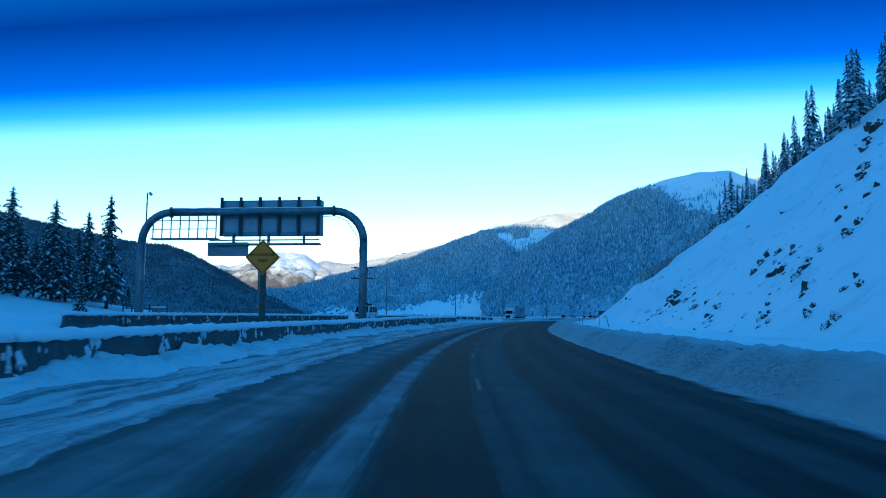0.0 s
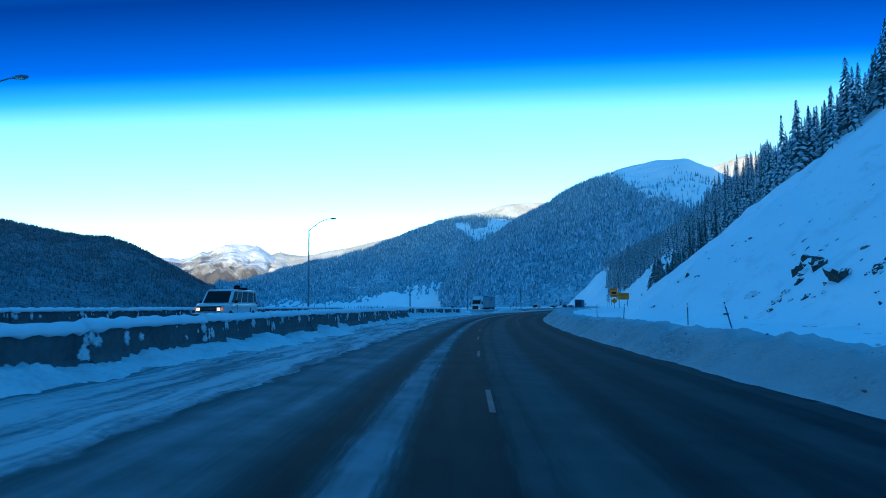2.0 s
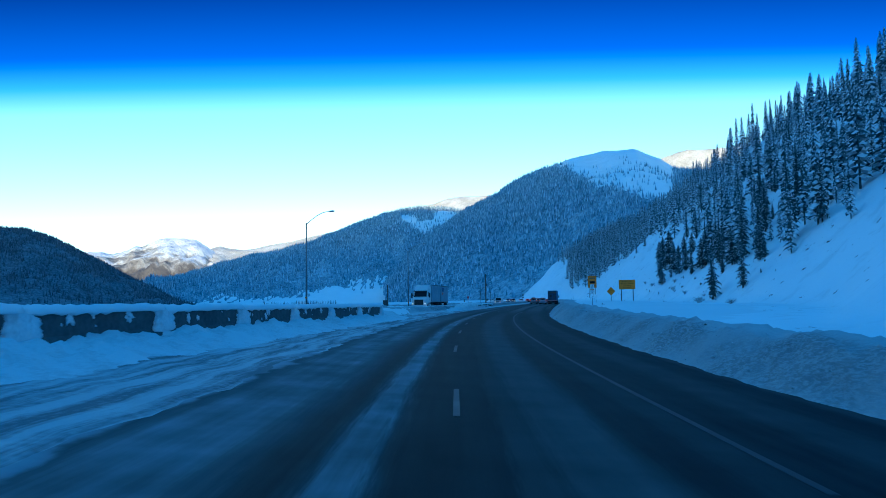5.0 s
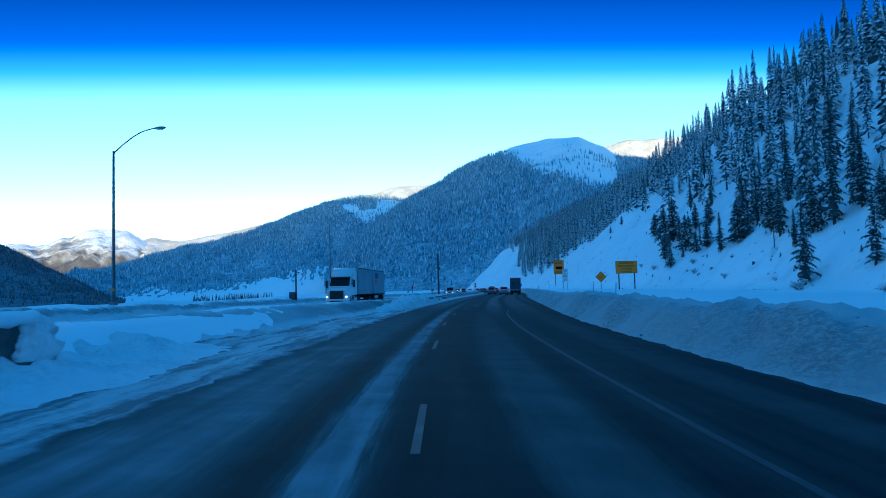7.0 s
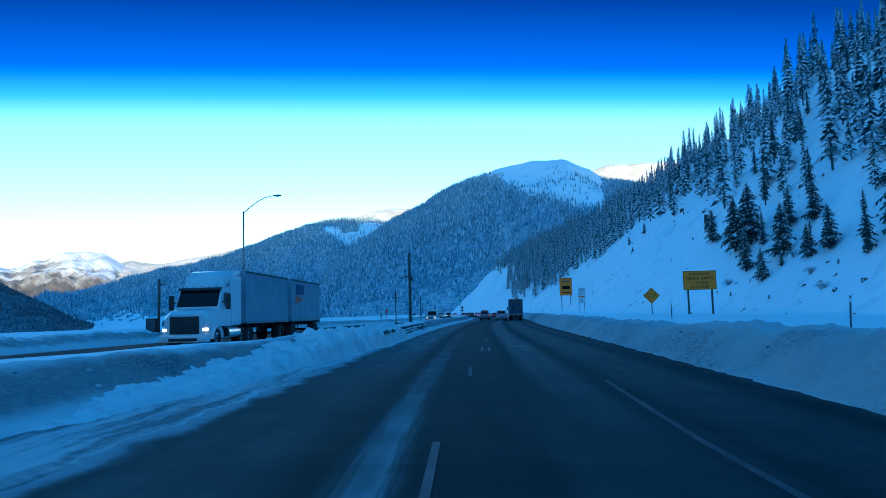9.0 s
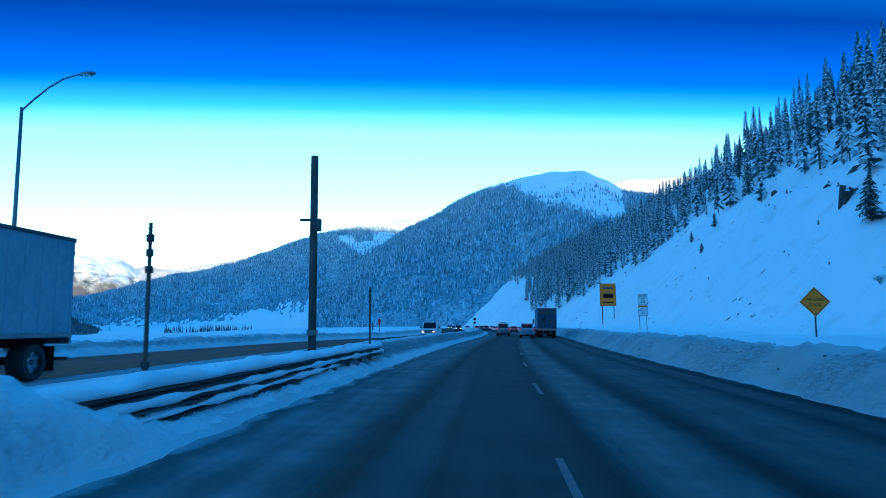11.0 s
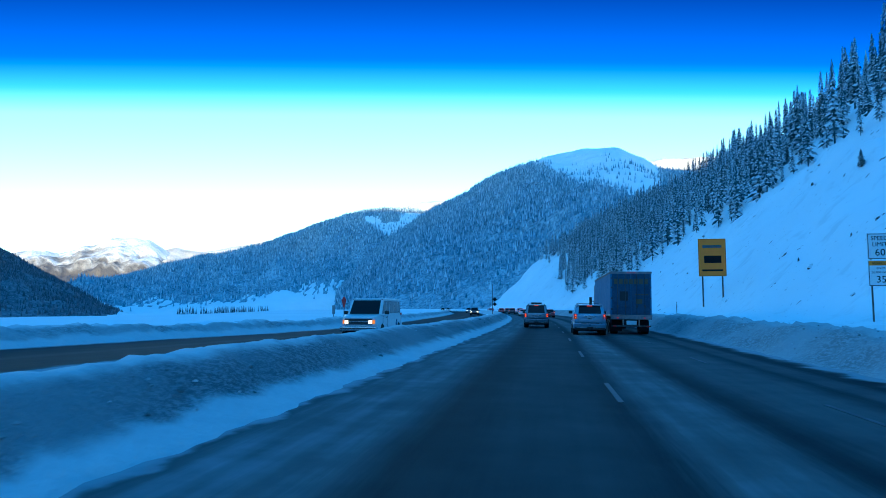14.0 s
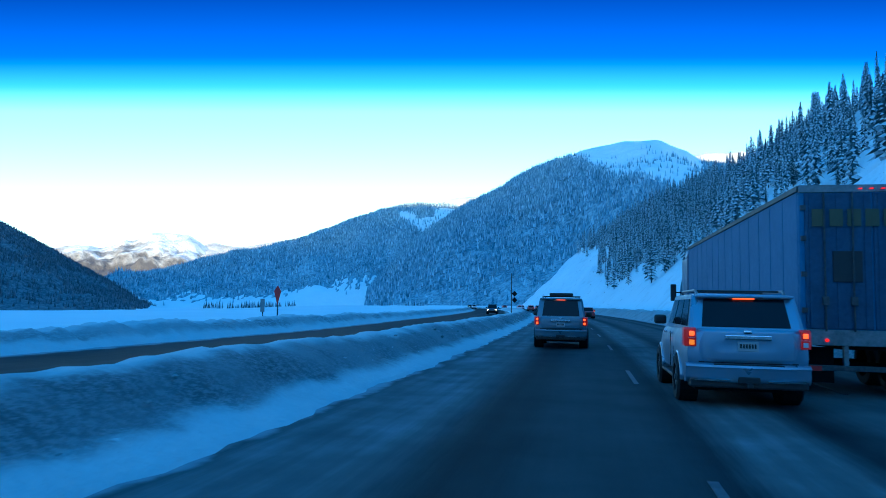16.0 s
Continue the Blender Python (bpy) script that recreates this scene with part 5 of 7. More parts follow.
# ---- rocks on the cut slope ----
def rock_mesh(seed):
    """A broken slab with sharp faces and rests of snow on its upper sides."""
    r = random.Random(seed)
    bm = bmesh.new()
    bmesh.ops.create_icosphere(bm, subdivisions=3, radius=1.0)
    off = Vector((r.uniform(0, 50), r.uniform(0, 50), r.uniform(0, 50)))
    for v in bm.verts:
        n = noise.noise(v.co * 1.3 + off) * 0.9 + (0.35 - abs(noise.noise(v.co * 2.6 + off))) * 0.7
        v.co *= 1.0 + n
        v.co.z *= 0.62
    for _ in range(8):
        no = Vector((r.uniform(-1, 1), r.uniform(-1, 1), r.uniform(-0.3, 1))).normalized()
        d = r.uniform(0.35, 0.7)
        for v in bm.verts:
            over = v.co.dot(no) - d
            if over > 0:
                v.co -= no * over * 0.95
    for v in bm.verts:
        v.co += Vector((noise.noise(v.co * 5 + off), noise.noise(v.co * 5 - off), noise.noise(v.co * 4 + off))) * 0.10
    bm.normal_update()
    for f in bm.faces:
        f.material_index = 1 if f.normal.z + 0.45 * noise.noise(f.calc_center_median() * 2.2 + off) > 0.48 else 0
    return bm


def rock(seed):
    ob = part("rock", rock_mesh(seed), [M_ROCK, M_LOAD])
    return tagged(ob, "dark jagged rock poking out of the snowy slope", "rock", "rocks on the slope")


ROCKS = [rock(k) for k in range(6)]
rock_used = set()
spots = []
for c_s, c_w, n_, r_ in ((83, 2.5, 9, 0.75), (90, 1.2, 6, 0.5), (76, 1.5, 6, 0.5), (70, 3.5, 10, 0.8), (63, 3.0, 9, 0.8), (66, 8.5, 8, 0.8), (58, 6.0, 8, 0.7), (60, 14, 9, 1.0), (52, 2.5, 7, 0.6), (72, 12, 5, 0.6),
                         (46, 10, 8, 0.9), (50, 20, 7, 0.9), (88, 17, 4, 0.6), (104, 6, 5, 0.5), (97, 10, 4, 0.5), (110, 2, 5, 0.4), (40, 4, 6, 0.6), (55, 25, 5, 0.9)):
    for k in range((n_ * 2 + 2) // 3):
        s_ = c_s + rng.normal(0, 1.1)
        spots.append((s_, float(foot(s_)) + max(0.2, c_w + rng.normal(0, 1.1)), r_ * rng.uniform(0.15, 0.75)))
for _ in range(60):
    s_ = rng.uniform(262, 420)
    spots.append((s_, float(foot(s_)) + rng.uniform(1, 28), rng.uniform(0.12, 0.4)))
for _ in range(20):
    s_ = rng.uniform(195, 262)
    spots.append((s_, float(foot(s_)) + rng.uniform(-5, 9), rng.uniform(0.12, 0.35)))
spots += [(83, 21.3, 1.1), (92, 19.6, 0.6), (292, 36, 1.4), (322, 39.6, 0.9), (205, 14.5, 0.4), (212, 31.6, 0.75), (222.8, 36.4, 1.2), (221.6, 33.4, 0.8), (234.6, 33.2, 0.5), (237.8, 31.5, 0.35), (240.8, 30.5, 0.3), (283.2, 41.6, 0.8), (281.8, 43.5, 0.9), (299.7, 37.5, 0.9), (288.1, 35.2, 1.0)]
# low outcrops that break through the snow of the first spur, in strings of slabs along the slope
for s_, u_, n_, r_ in ((90, 22.5, 5, 1.1), (90.3, 23.4, 5, 1.2), (73.1, 24.5, 3, 0.5), (47.7, 21.8, 4, 0.7), (62, 26.6, 5, 0.7), (54.2, 28, 4, 0.9), (75.3, 38.9, 6, 1.3), (94.8, 48.6, 6, 1.5), (52.9, 24.7, 5, 0.8),
                       (58.6, 24.4, 4, 0.6), (48.1, 19.5, 5, 0.6), (41.9, 19.6, 4, 0.5), (38, 19.3, 4, 0.5), (41.5, 22.2, 3, 0.5), (59, 18.6, 3, 0.4), (76, 37, 5, 1.1), (80.3, 21.8, 4, 0.7), (73, 20.4, 4, 0.55),
                       (60.6, 19.1, 4, 0.4), (87.3, 19.6, 4, 0.5)):
    for k in range(n_):
        d = k - n_ / 2
        spots.append((s_ + 0.75 * d * r_ + rng.normal(0, 0.3), u_ + 0.5 * d * r_ + rng.normal(0, 0.35), r_ * rng.uniform(0.35, 0.8)))
for i, (s_, u_, r_) in enumerate(spots):
    x, y = plan(s_, u_)
    m = pose(float(x), float(y), float(ground_z(s_, u_)) - 0.30 * r_, (i * 37) % 40 - 20, (i * 53) % 50 - 35, (i * 97) % 360) @ Matrix.Diagonal((r_ * (0.7 + (i * 13 % 10) * 0.04), r_ * 0.85, r_ * (0.95 + (i * 7 % 10) * 0.06), 1))
    k = ROCKS[i % 6]
    if k.name in rock_used:
        o = k.copy()
        scene.collection.objects.link(o)
        o.matrix_basis = m
    else:
        rock_used.add(k.name)
        k.matrix_basis = m


# ---- street furniture ----
def street_lamp(s_, u_, top):
    z0 = float(ground_z(s_, u_))
    t = thing("street_lamp", "tall galvanised street lamp with a curved arm", "street lamp", "street lamps", at(s_, u_, z0 - 0.1))
    h = top - z0
    part("pole", tube([(0, 0, 0), (0, 0, h)], 0.13, 0.075, 12), M_STEEL, t, smooth_on=True)
    part("base", box(-0.2, 0.2, -0.2, 0.2, 0, 0.35, 0.02), M_STEEL, t)
    arm = [(0, 0, h - 0.15), (0.7, -0.1, h + 0.38), (1.5, -0.2, h + 0.9), (2.2, -0.3, h + 1.22), (2.9, -0.4, h + 1.36), (3.3, -0.45, h + 1.38)]
    part("arm", tube(arm, 0.05, 0.035, 8), M_STEEL, t, smooth_on=True)
    head = loft([[(3.1 + q, -0.43 - q * 0.15 + w * math.cos(a), h + 1.39 + 0.09 * w / 0.17 * math.sin(a) - (0.03 if math.sin(a) < 0 else 0)) for a in [2 * math.pi * k / 10 for k in range(10)]]
                 for q, w in ((0.0, 0.06), (0.2, 0.13), (0.5, 0.17), (0.75, 0.13), (0.88, 0.05))])
    hd = part("lamp_head", head, M_STEEL, t, smooth_on=True)
    part("lens", box(3.35, 3.75, -0.62, -0.38, h + 1.27, h + 1.33, 0.02), M_WHITE, hd)
    part("tag", box(-0.14, 0.14, -0.145, -0.13, 1.1, 1.25), M_YELLOW, t, "yellow reflector plate")
    return t


for s_, u_, top in ((73.0, -25.0, 11.5), (133.3, -25.0, 12.5), (189.3, -23.9, 12.0), (246.9, -22.6, 12.3)):
    street_lamp(s_, u_, top)


def text_rows(t, rows, y, mat=None):
    for txt, size, z in rows:
        lettering(txt, size, mat or M_BLACK, t, pose(0, y, z))


def diamond_sign(s_, u_, zc, diag, rows, post, label, wood=False):
    z0 = float(ground_z(s_, u_)) - 0.1
    t = thing("warning_sign", label, "road sign", "yellow warning signs", at(s_, u_, z0))
    h = zc - z0
    r = diag / 2

    def dia(r, y0, y1):
        bm = bmesh.new()
        c = [(0, -r), (r, 0), (0, r), (-r, 0)]
        return loft([[(x, y, h + z) for x, z in c] for y in (y0, y1)], True, bm)
    part("panel", dia(r, -0.02, 0.01), M_YELLOW, t)
    # the dark border, four bars near the edge
    for k in range(4):
        a = math.pi / 4 + k * math.pi / 2
        ln, off = r * 0.60, r * 0.635
        bm = box(-ln, ln, -0.028, -0.018, -0.014 * diag / 1.6, 0.014 * diag / 1.6)
        bmesh.ops.transform(bm, matrix=Matrix.Translation((off * math.cos(a), 0, h + off * math.sin(a))) @ Matrix.Rotation(-(a + math.pi / 2), 4, "Y"), verts=bm.verts)
        part("border", bm, M_BLACK, t)
    w = post / 2
    part("post", box(-w, w, 0.02, 0.02 + post, 0, h + r * 0.55, 0.01), M_WOOD if wood else M_DARKSTEEL, t)
    text_rows(t, [(a, b, h + c) for a, b, c in rows], -0.026)
    return t


diamond_sign(28.3, -8.05, 4.03, 1.48, [("AVALANCHE", 0.175, 0.11), ("AREA", 0.175, -0.14)], 0.21, "yellow diamond avalanche warning sign on a dark post", True)
diamond_sign(262.4, 20.1, 3.05, 1.9, [("FALLING", 0.27, 0.14), ("ROCK", 0.27, -0.2)], 0.09, "yellow diamond falling rock sign on a thin post")


def board_sign(name, s_, u_, w, z_lo, z_hi, mat, rows, label, legs=2, leg=0.12, border=True):
    z0 = float(ground_z(s_, u_)) - 0.1
    t = thing(name, label, "road sign", "", at(s_, u_, z0))
    lo, hi = z_lo - z0, z_hi - z0
    part("panel", box(-w / 2, w / 2, -0.02, 0.015, lo, hi, 0.006), mat, t)
    if border:
        b = 0.03
        for x0, x1, a, z in ((-w / 2 + b, w / 2 - b, lo + b, lo + 2 * b), (-w / 2 + b, w / 2 - b, hi - 2 * b, hi - b)):
            part("border", box(x0, x1, -0.027, -0.021, a, z), M_BLACK, t)
        for x0 in (-w / 2 + b, w / 2 - 2 * b):
            part("border", box(x0, x0 + b, -0.027, -0.021, lo + 2 * b, hi - 2 * b), M_BLACK, t)
    for k in range(legs):
        x = 0 if legs == 1 else -w * 0.36 + w * 0.72 * k
        part("post", box(x - leg / 2, x + leg / 2, 0.02, 0.02 + leg, 0, hi - 0.15, 0.008), M_WOOD, t)
    text_rows(t, [(a, b, lo + c) for a, b, c in rows], -0.026)
    return t


board_sign("guide_sign", 252.4, 22.75, 3.3, 3.35, 5.28, M_YELLOW, [("RUNAWAY", 0.42, 1.58), ("TRUCK RAMPS", 0.42, 1.14), ("1 1/2 MILES", 0.36, 0.70), ("4 1/2 MILES", 0.36, 0.28)],
           "yellow runaway truck ramps sign on two wooden posts", 2, 0.16)
sp = board_sign("speed_sign", 305.3, 16.9, 1.2, 4.15, 5.5, M_WHITE, [("SPEED", 0.31, 1.08), ("LIMIT", 0.31, 0.76), ("60", 0.52, 0.34)],
                "white speed limit sign above a truck speed panel", 2, 0.07)
zs = 2.77 - (float(ground_z(305.3, 16.9)) - 0.1)
lower = part("lower_panel", box(-0.6, 0.6, -0.02, 0.015, zs, zs + 1.34, 0.006), M_WHITE, sp, "white panel with a yellow strip")
part("yellow_strip", box(-0.56, 0.56, -0.030, -0.0225, zs + 1.06, zs + 1.29), M_YELLOW, lower, "yellow strip across the sign")
for x0, x1, a, z in ((-0.58, 0.58, zs + 0.02, zs + 0.05), (-0.58, -0.55, zs + 0.05, zs + 1.30), (0.55, 0.58, zs + 0.05, zs + 1.30)):
    part("border", box(x0, x1, -0.027, -0.021, a, z), M_BLACK, lower)
text_rows(sp, [("VEHICLES", 0.2, zs + 1.17)], -0.036)
text_rows(sp, [("OVER", 0.17, zs + 0.92), ("26,000 GVW", 0.17, zs + 0.71), ("35", 0.5, zs + 0.33)], -0.026)
og = board_sign("orange_sign", 345.0, 18.2, 2.9, 5.1, 9.2, M_ORANGE, [], "orange roadside board with a dark symbol on posts", 2, 0.14)
_z = float(ground_z(345.0, 18.2)) - 0.1
part("symbol", box(-0.85, 0.95, -0.03, -0.021, 6.55 - _z, 7.35 - _z), M_BLACK, og, "dark block on the board")
part("marking", box(-1.0, 1.0, -0.03, -0.021, 8.2 - _z, 8.5 - _z), M_LINE, og, "faded row of small lettering")
part("marking", box(-1.1, 1.1, -0.03, -0.021, 5.65 - _z, 5.85 - _z), M_BLACK, og)


def delineator(s_, u_, tilt=0.0, h=1.5):
    z0 = float(ground_z(s_, u_)) - 0.15
    t = thing("delineator_post", "thin dark marker post standing in roadside snow", "marker post", "marker posts", at(s_, u_, z0) @ pose(0, 0, 0, 0, tilt, 0))
    part("stake", box(-0.03, 0.03, -0.012, 0.012, 0, h, 0.004), M_DARKSTEEL, t)
    part("reflector", box(-0.035, 0.035, -0.02, -0.012, h - 0.22, h - 0.08), M_WHITE, t, "small pale reflector")


for s_, u_, tilt in ((83, 12.5, 0), (77, 13.0, -14), (118, 12.0, 0), (98, 11.5, 4), (236, 15.5, 0), (205, 13.0, 3), (331, 11.5, 0), (372, 11.8, 0), (-2, 12.5, 0)):
    delineator(s_, u_, tilt)


# the sign gantry across the other carriageway, seen from behind
M_CABINET = mat_mottled("grey_cabinet", (0.20, 0.22, 0.235), (0.31, 0.33, 0.345), 0.8, 0.6, 0.1, bump=0.1)


M_PANEL = mat_mottled("pale_grey_panel", (0.30, 0.34, 0.37), (0.44, 0.48, 0.50), 0.8, 0.6, 0.0, bump=0.1)


def gantry():
    s0 = 50.6
    t = thing("sign_gantry", "grey steel tube gantry carrying the back of a message board", "sign gantry", "", at(s0, 0, 0))
    xr, xl, top, R = -8.25, -25.6, 9.45, 2.3
    zr, zl = float(ground_z(s0, xr)), float(ground_z(s0, xl))
    arc = [(xr - R + R * math.cos(a), 0, top - R + R * math.sin(a)) for a in [math.pi / 2 * k / 8 for k in range(9)]]
    part("post", tube([(xr, 0, zr - 0.3), (xr, 0, 4.0)] + arc[:1], 0.31, 0.30, 18), M_STEEL, t, smooth_on=True)
    arcl = [(xl + R - R * math.cos(a), 0, top - R + R * math.sin(a)) for a in [math.pi / 2 * k / 8 for k in range(9)]]
    part("post", tube([(xl, 0, zl - 0.3), (xl, 0, 4.0)] + arcl[:1], 0.31, 0.30, 18), M_STEEL, t, smooth_on=True)
    part("bend", tube(arc, 0.30, 0.29, 18), M_STEEL, t, smooth_on=True)
    part("bend", tube(arcl, 0.30, 0.29, 18), M_STEEL, t, smooth_on=True)
    part("beam", tube([(xl + R, 0, top), (xr - R, 0, top)], 0.29, 0.29, 18), M_STEEL, t, smooth_on=True)
    for x in (xl + R, xr - R):
        part("flange", tube([(x - 0.05, 0, top), (x + 0.05, 0, top)], 0.42, 0.42, 18), M_STEEL, t)
    part("snow_strip", loft([[(x, 0.16 * math.cos(a), top + 0.24 + max(-0.03, (0.10 + 0.03 * math.sin(x * 3)) * math.sin(a))) for a in [2 * math.pi * k / 8 for k in range(8)]] for x in np.arange(xl + R, xr - R + 0.1, 0.5)]), M_SNOW, t, "strip of snow lying along the beam", smooth_on=True)
    # the message board's cabinet with its ribs
    x0, x1, z0, z1 = -19.6, -11.7, 7.70, 10.40
    bd = part("message_board", box(x0, x1, 0.45, 1.35, z0, z1, 0.03), M_CABINET, t, "dark grey back of the message cabinet")
    for k in range(6):
        x = x0 + 0.15 + (x1 - x0 - 0.3) * k / 5
        part("rib", box(x - 0.09, x + 0.09, 0.24, 0.46, z0 - 0.05, z1 + 0.22, 0.01), M_DARKSTEEL, bd)
        if k < 5:
            dx = (x1 - x0 - 0.3) / 5
            part("panel", box(x + 0.22, x + dx - 0.22, 0.43, 0.47, z0 + 0.25, z0 + 1.25, 0.01), M_PANEL, bd, "pale access panel")
            part("panel", box(x + 0.22, x + dx - 0.22, 0.43, 0.47, z1 - 0.85, z1 - 0.12, 0.01), M_PANEL, bd, "pale access panel")
    for k in range(3):
        x = x0 + 1.2 + (x1 - x0 - 2.4) * k / 2
        part("bracket", box(x - 0.05, x + 0.05, 0.1, 0.5, z0 - 0.75, z0 + 0.1), M_STEEL, t)
    part("service_walk", box(x0 - 0.6, x1 + 0.05, 0.0, 0.7, z0 - 0.78, z0 - 0.66, 0.01), M_STEEL, t)
    part("walk_rail", tube([(x0 - 0.6, 0.02, z0 - 0.42), (x1 + 0.05, 0.02, z0 - 0.42)], 0.05, 0.05, 8), M_STEEL, t)
    part("small_board", box(x0 - 0.85, x0 + 2.3, 0.3, 0.55, 6.1, 7.15, 0.02), M_CABINET, t, "small dark panel below the board")
    # catwalk between the left bend and the board
    part("catwalk", box(xl + 0.8, x0, -0.25, 0.55, 7.35, 7.45), M_STEEL, t)
    for k in range(8):
        x = xl + 1.0 + (x0 - xl - 1.0) * k / 7
        part("rail_post", box(x - 0.035, x + 0.035, -0.27, -0.2, 7.4, 9.2), M_STEEL, t)
    for z in (8.1, 8.75):
        part("hand_rail", box(xl + 0.9, x0, -0.26, -0.21, z, z + 0.06), M_STEEL, t)
    # sensor arms and a cable on the right post
    for z in (4.35, 5.15):
        for sgn in (-1, 1):
            part("sensor_arm", tube([(xr + sgn * 0.28, 0, z), (xr + sgn * 0.62, 0, z + 0.02), (xr + sgn * 0.9, -0.05, z)], 0.035, 0.03, 6), M_DARKSTEEL, t)
            part("clamp", box(xr + sgn * 0.58 - 0.09, xr + sgn * 0.58 + 0.09, -0.1, 0.1, z - 0.04, z + 0.08, 0.01), M_DARKSTEEL, t)
    part("cable", tube([(xr + 0.33, -0.05, 4.3), (xr + 0.34, -0.05, 5.2), (xr - 0.2, -0.34, 6.0), (xr - 0.34, -0.1, 6.8), (xr - 0.5, -0.1, 7.6), (xr - 1.3, -0.1, 8.7), (xr - 2.2, -0.1, 9.05), (xr - 3.2, -0.1, 9.0)], 0.02, 0.02, 6), M_BLACK, t)
    part("footing", loft([[(xr - 0.75 + a * q, -0.1 + b * q, z) for a, b in ((-1, -1), (1, -1), (1, 1), (-1, 1))] for q, z in ((0.36, zr - 0.2), (0.22, zr + 0.55), (0.17, zr + 0.85))]), M_SNOW, t, "snow-covered block beside the post")
    return t


gantry()

cc = thing("camera_mast", "thin grey mast with a traffic camera on top", "mast", "", at(58.8, -30, 0.6))
part("mast", tube([(0, 0, 0), (0, 0, 12.0)], 0.11, 0.06, 10), M_STEEL, cc, smooth_on=True)
part("bracket", tube([(0, 0, 11.9), (0.3, 0, 12.05)], 0.03, 0.03, 6), M_STEEL, cc)
bm = bmesh.new()
bmesh.ops.create_uvsphere(bm, u_segments=12, v_segments=8, radius=0.16, matrix=Matrix.Translation((0.32, 0, 11.85)))
part("camera_dome", bm, M_WHITE, cc, smooth_on=True)
hs = thing("utility_box", "grey utility cabinet in the snow behind a rail fence", "cabinet", "", at(56.5, -27.2, 2.6 - 1.9))
part("cabinet", box(-0.45, 0.45, -0.3, 0.3, 0, 1.5, 0.03), M_STEEL, hs)
part("lid", box(-0.5, 0.5, -0.35, 0.35, 1.5, 1.6, 0.02), M_SNOW, hs, "snow on the cabinet")
fe = thing("rail_fence", "low dark rail fence standing in deep snow", "fence", "", at(57.0, -28.5, 0.9))
for k in range(6):
    part("post", box(-2.2 + k * 0.8 - 0.04, -2.2 + k * 0.8 + 0.04, -0.04, 0.04, 0, 1.6, 0.01), M_DARKSTEEL, fe)
for z in (0.8, 1.2, 1.5):
    part("rail", box(-2.25, 1.85, -0.06, -0.02, z, z + 0.05), M_DARKSTEEL, fe)


# ---- poles and the guard rail in the median ----
def wood_pole(s_, u_, top, r, label):
    z0 = 0.3
    t = thing("utility_pole", label, "pole", "median poles", at(s_, u_, z0))
    part("shaft", tube([(0, 0, 0), (0, 0, top - z0)], r, r * 0.9, 10), M_WOOD, t, smooth_on=True)
    return t


wp = wood_pole(235.4, -5.05, 6.5, 0.115, "thick dark wooden pole with a small lamp box")
part("lamp_box", box(0.02, 0.26, -0.24, -0.11, 4.0, 4.35, 0.03), M_DARKSTEEL, wp)
part("bracket", box(-0.36, 0.22, -0.16, -0.11, 4.3, 4.37, 0.01), M_DARKSTEEL, wp)
part("band", tube([(0, 0, 1.1), (0, 0, 1.25)], 0.155, 0.155, 12), M_STEEL, wp)
tp = wood_pole(226.2, -5.1, 3.2, 0.036, "thin dark post with round reflectors")
for z in (2.62, 2.4, 2.15, 0.75, 0.45):
    part("reflector", tube([(0, 0, z), (0, 0, z + 0.10)], 0.062, 0.062, 10), M_DARKSTEEL, tp)
tq = wood_pole(243.7, -4.95, 3.2, 0.04, "thin dark post with reflectors beside the guard rail end")
for z in (2.7, 2.5, 2.28):
    part("reflector", tube([(0, 0, z), (0, 0, z + 0.09)], 0.058, 0.058, 10), M_DARKSTEEL, tq)
pb = wood_pole(230.0, -22.9, 4.7, 0.11, "wooden pole with a small meter cabinet")
part("cabinet", box(-0.85, -0.13, -0.25, 0.25, 0.55, 1.55, 0.02), M_DARKSTEEL, pb)
part("bracket", box(-0.05, 0.5, -0.05, 0.05, 3.95, 4.05, 0.01), M_DARKSTEEL, pb)
dp = wood_pole(398.0, -7.4, 6.2, 0.07, "dark pole at the bend with a diamond marker")
part("marker", loft([[(0.45 + x, y, 3.0 + z) for x, z in ((0, -0.42), (0.42, 0), (0, 0.42), (-0.42, 0))] for y in (-0.16, -0.12)]), M_BLACK, dp, "black diamond plate")
part("marker", loft([[(0.45 + x, y, 2.1 + z) for x, z in ((0, -0.4), (0.4, 0), (0, 0.4), (-0.4, 0))] for y in (-0.16, -0.12)]), M_BLACK, dp, "black diamond plate")
rs = thing("red_marker", "narrow red diamond plate on a thin post", "road sign", "", at(357.0, -26.0, 0.1))
part("post", box(-0.05, 0.05, -0.05, 0.05, 0, 2.6, 0.01), M_DARKSTEEL, rs)
part("plate", loft([[(x, y, 2.4 + z) for x, z in ((0, -1.0), (0.33, 0.25), (0, 0.75), (-0.33, 0.25))] for y in (-0.09, -0.06)]), M_RED, rs, "red diamond plate")
gs = thing("grey_marker", "small grey plate on a post in the snow", "road sign", "", at(357.0, -27.4, 0.1))
part("post", box(-0.04, 0.04, -0.04, 0.04, 0, 1.9, 0.01), M_DARKSTEEL, gs)
part("plate", box(-0.2, 0.2, -0.07, -0.05, 0.8, 1.95, 0.01), M_STEEL, gs)


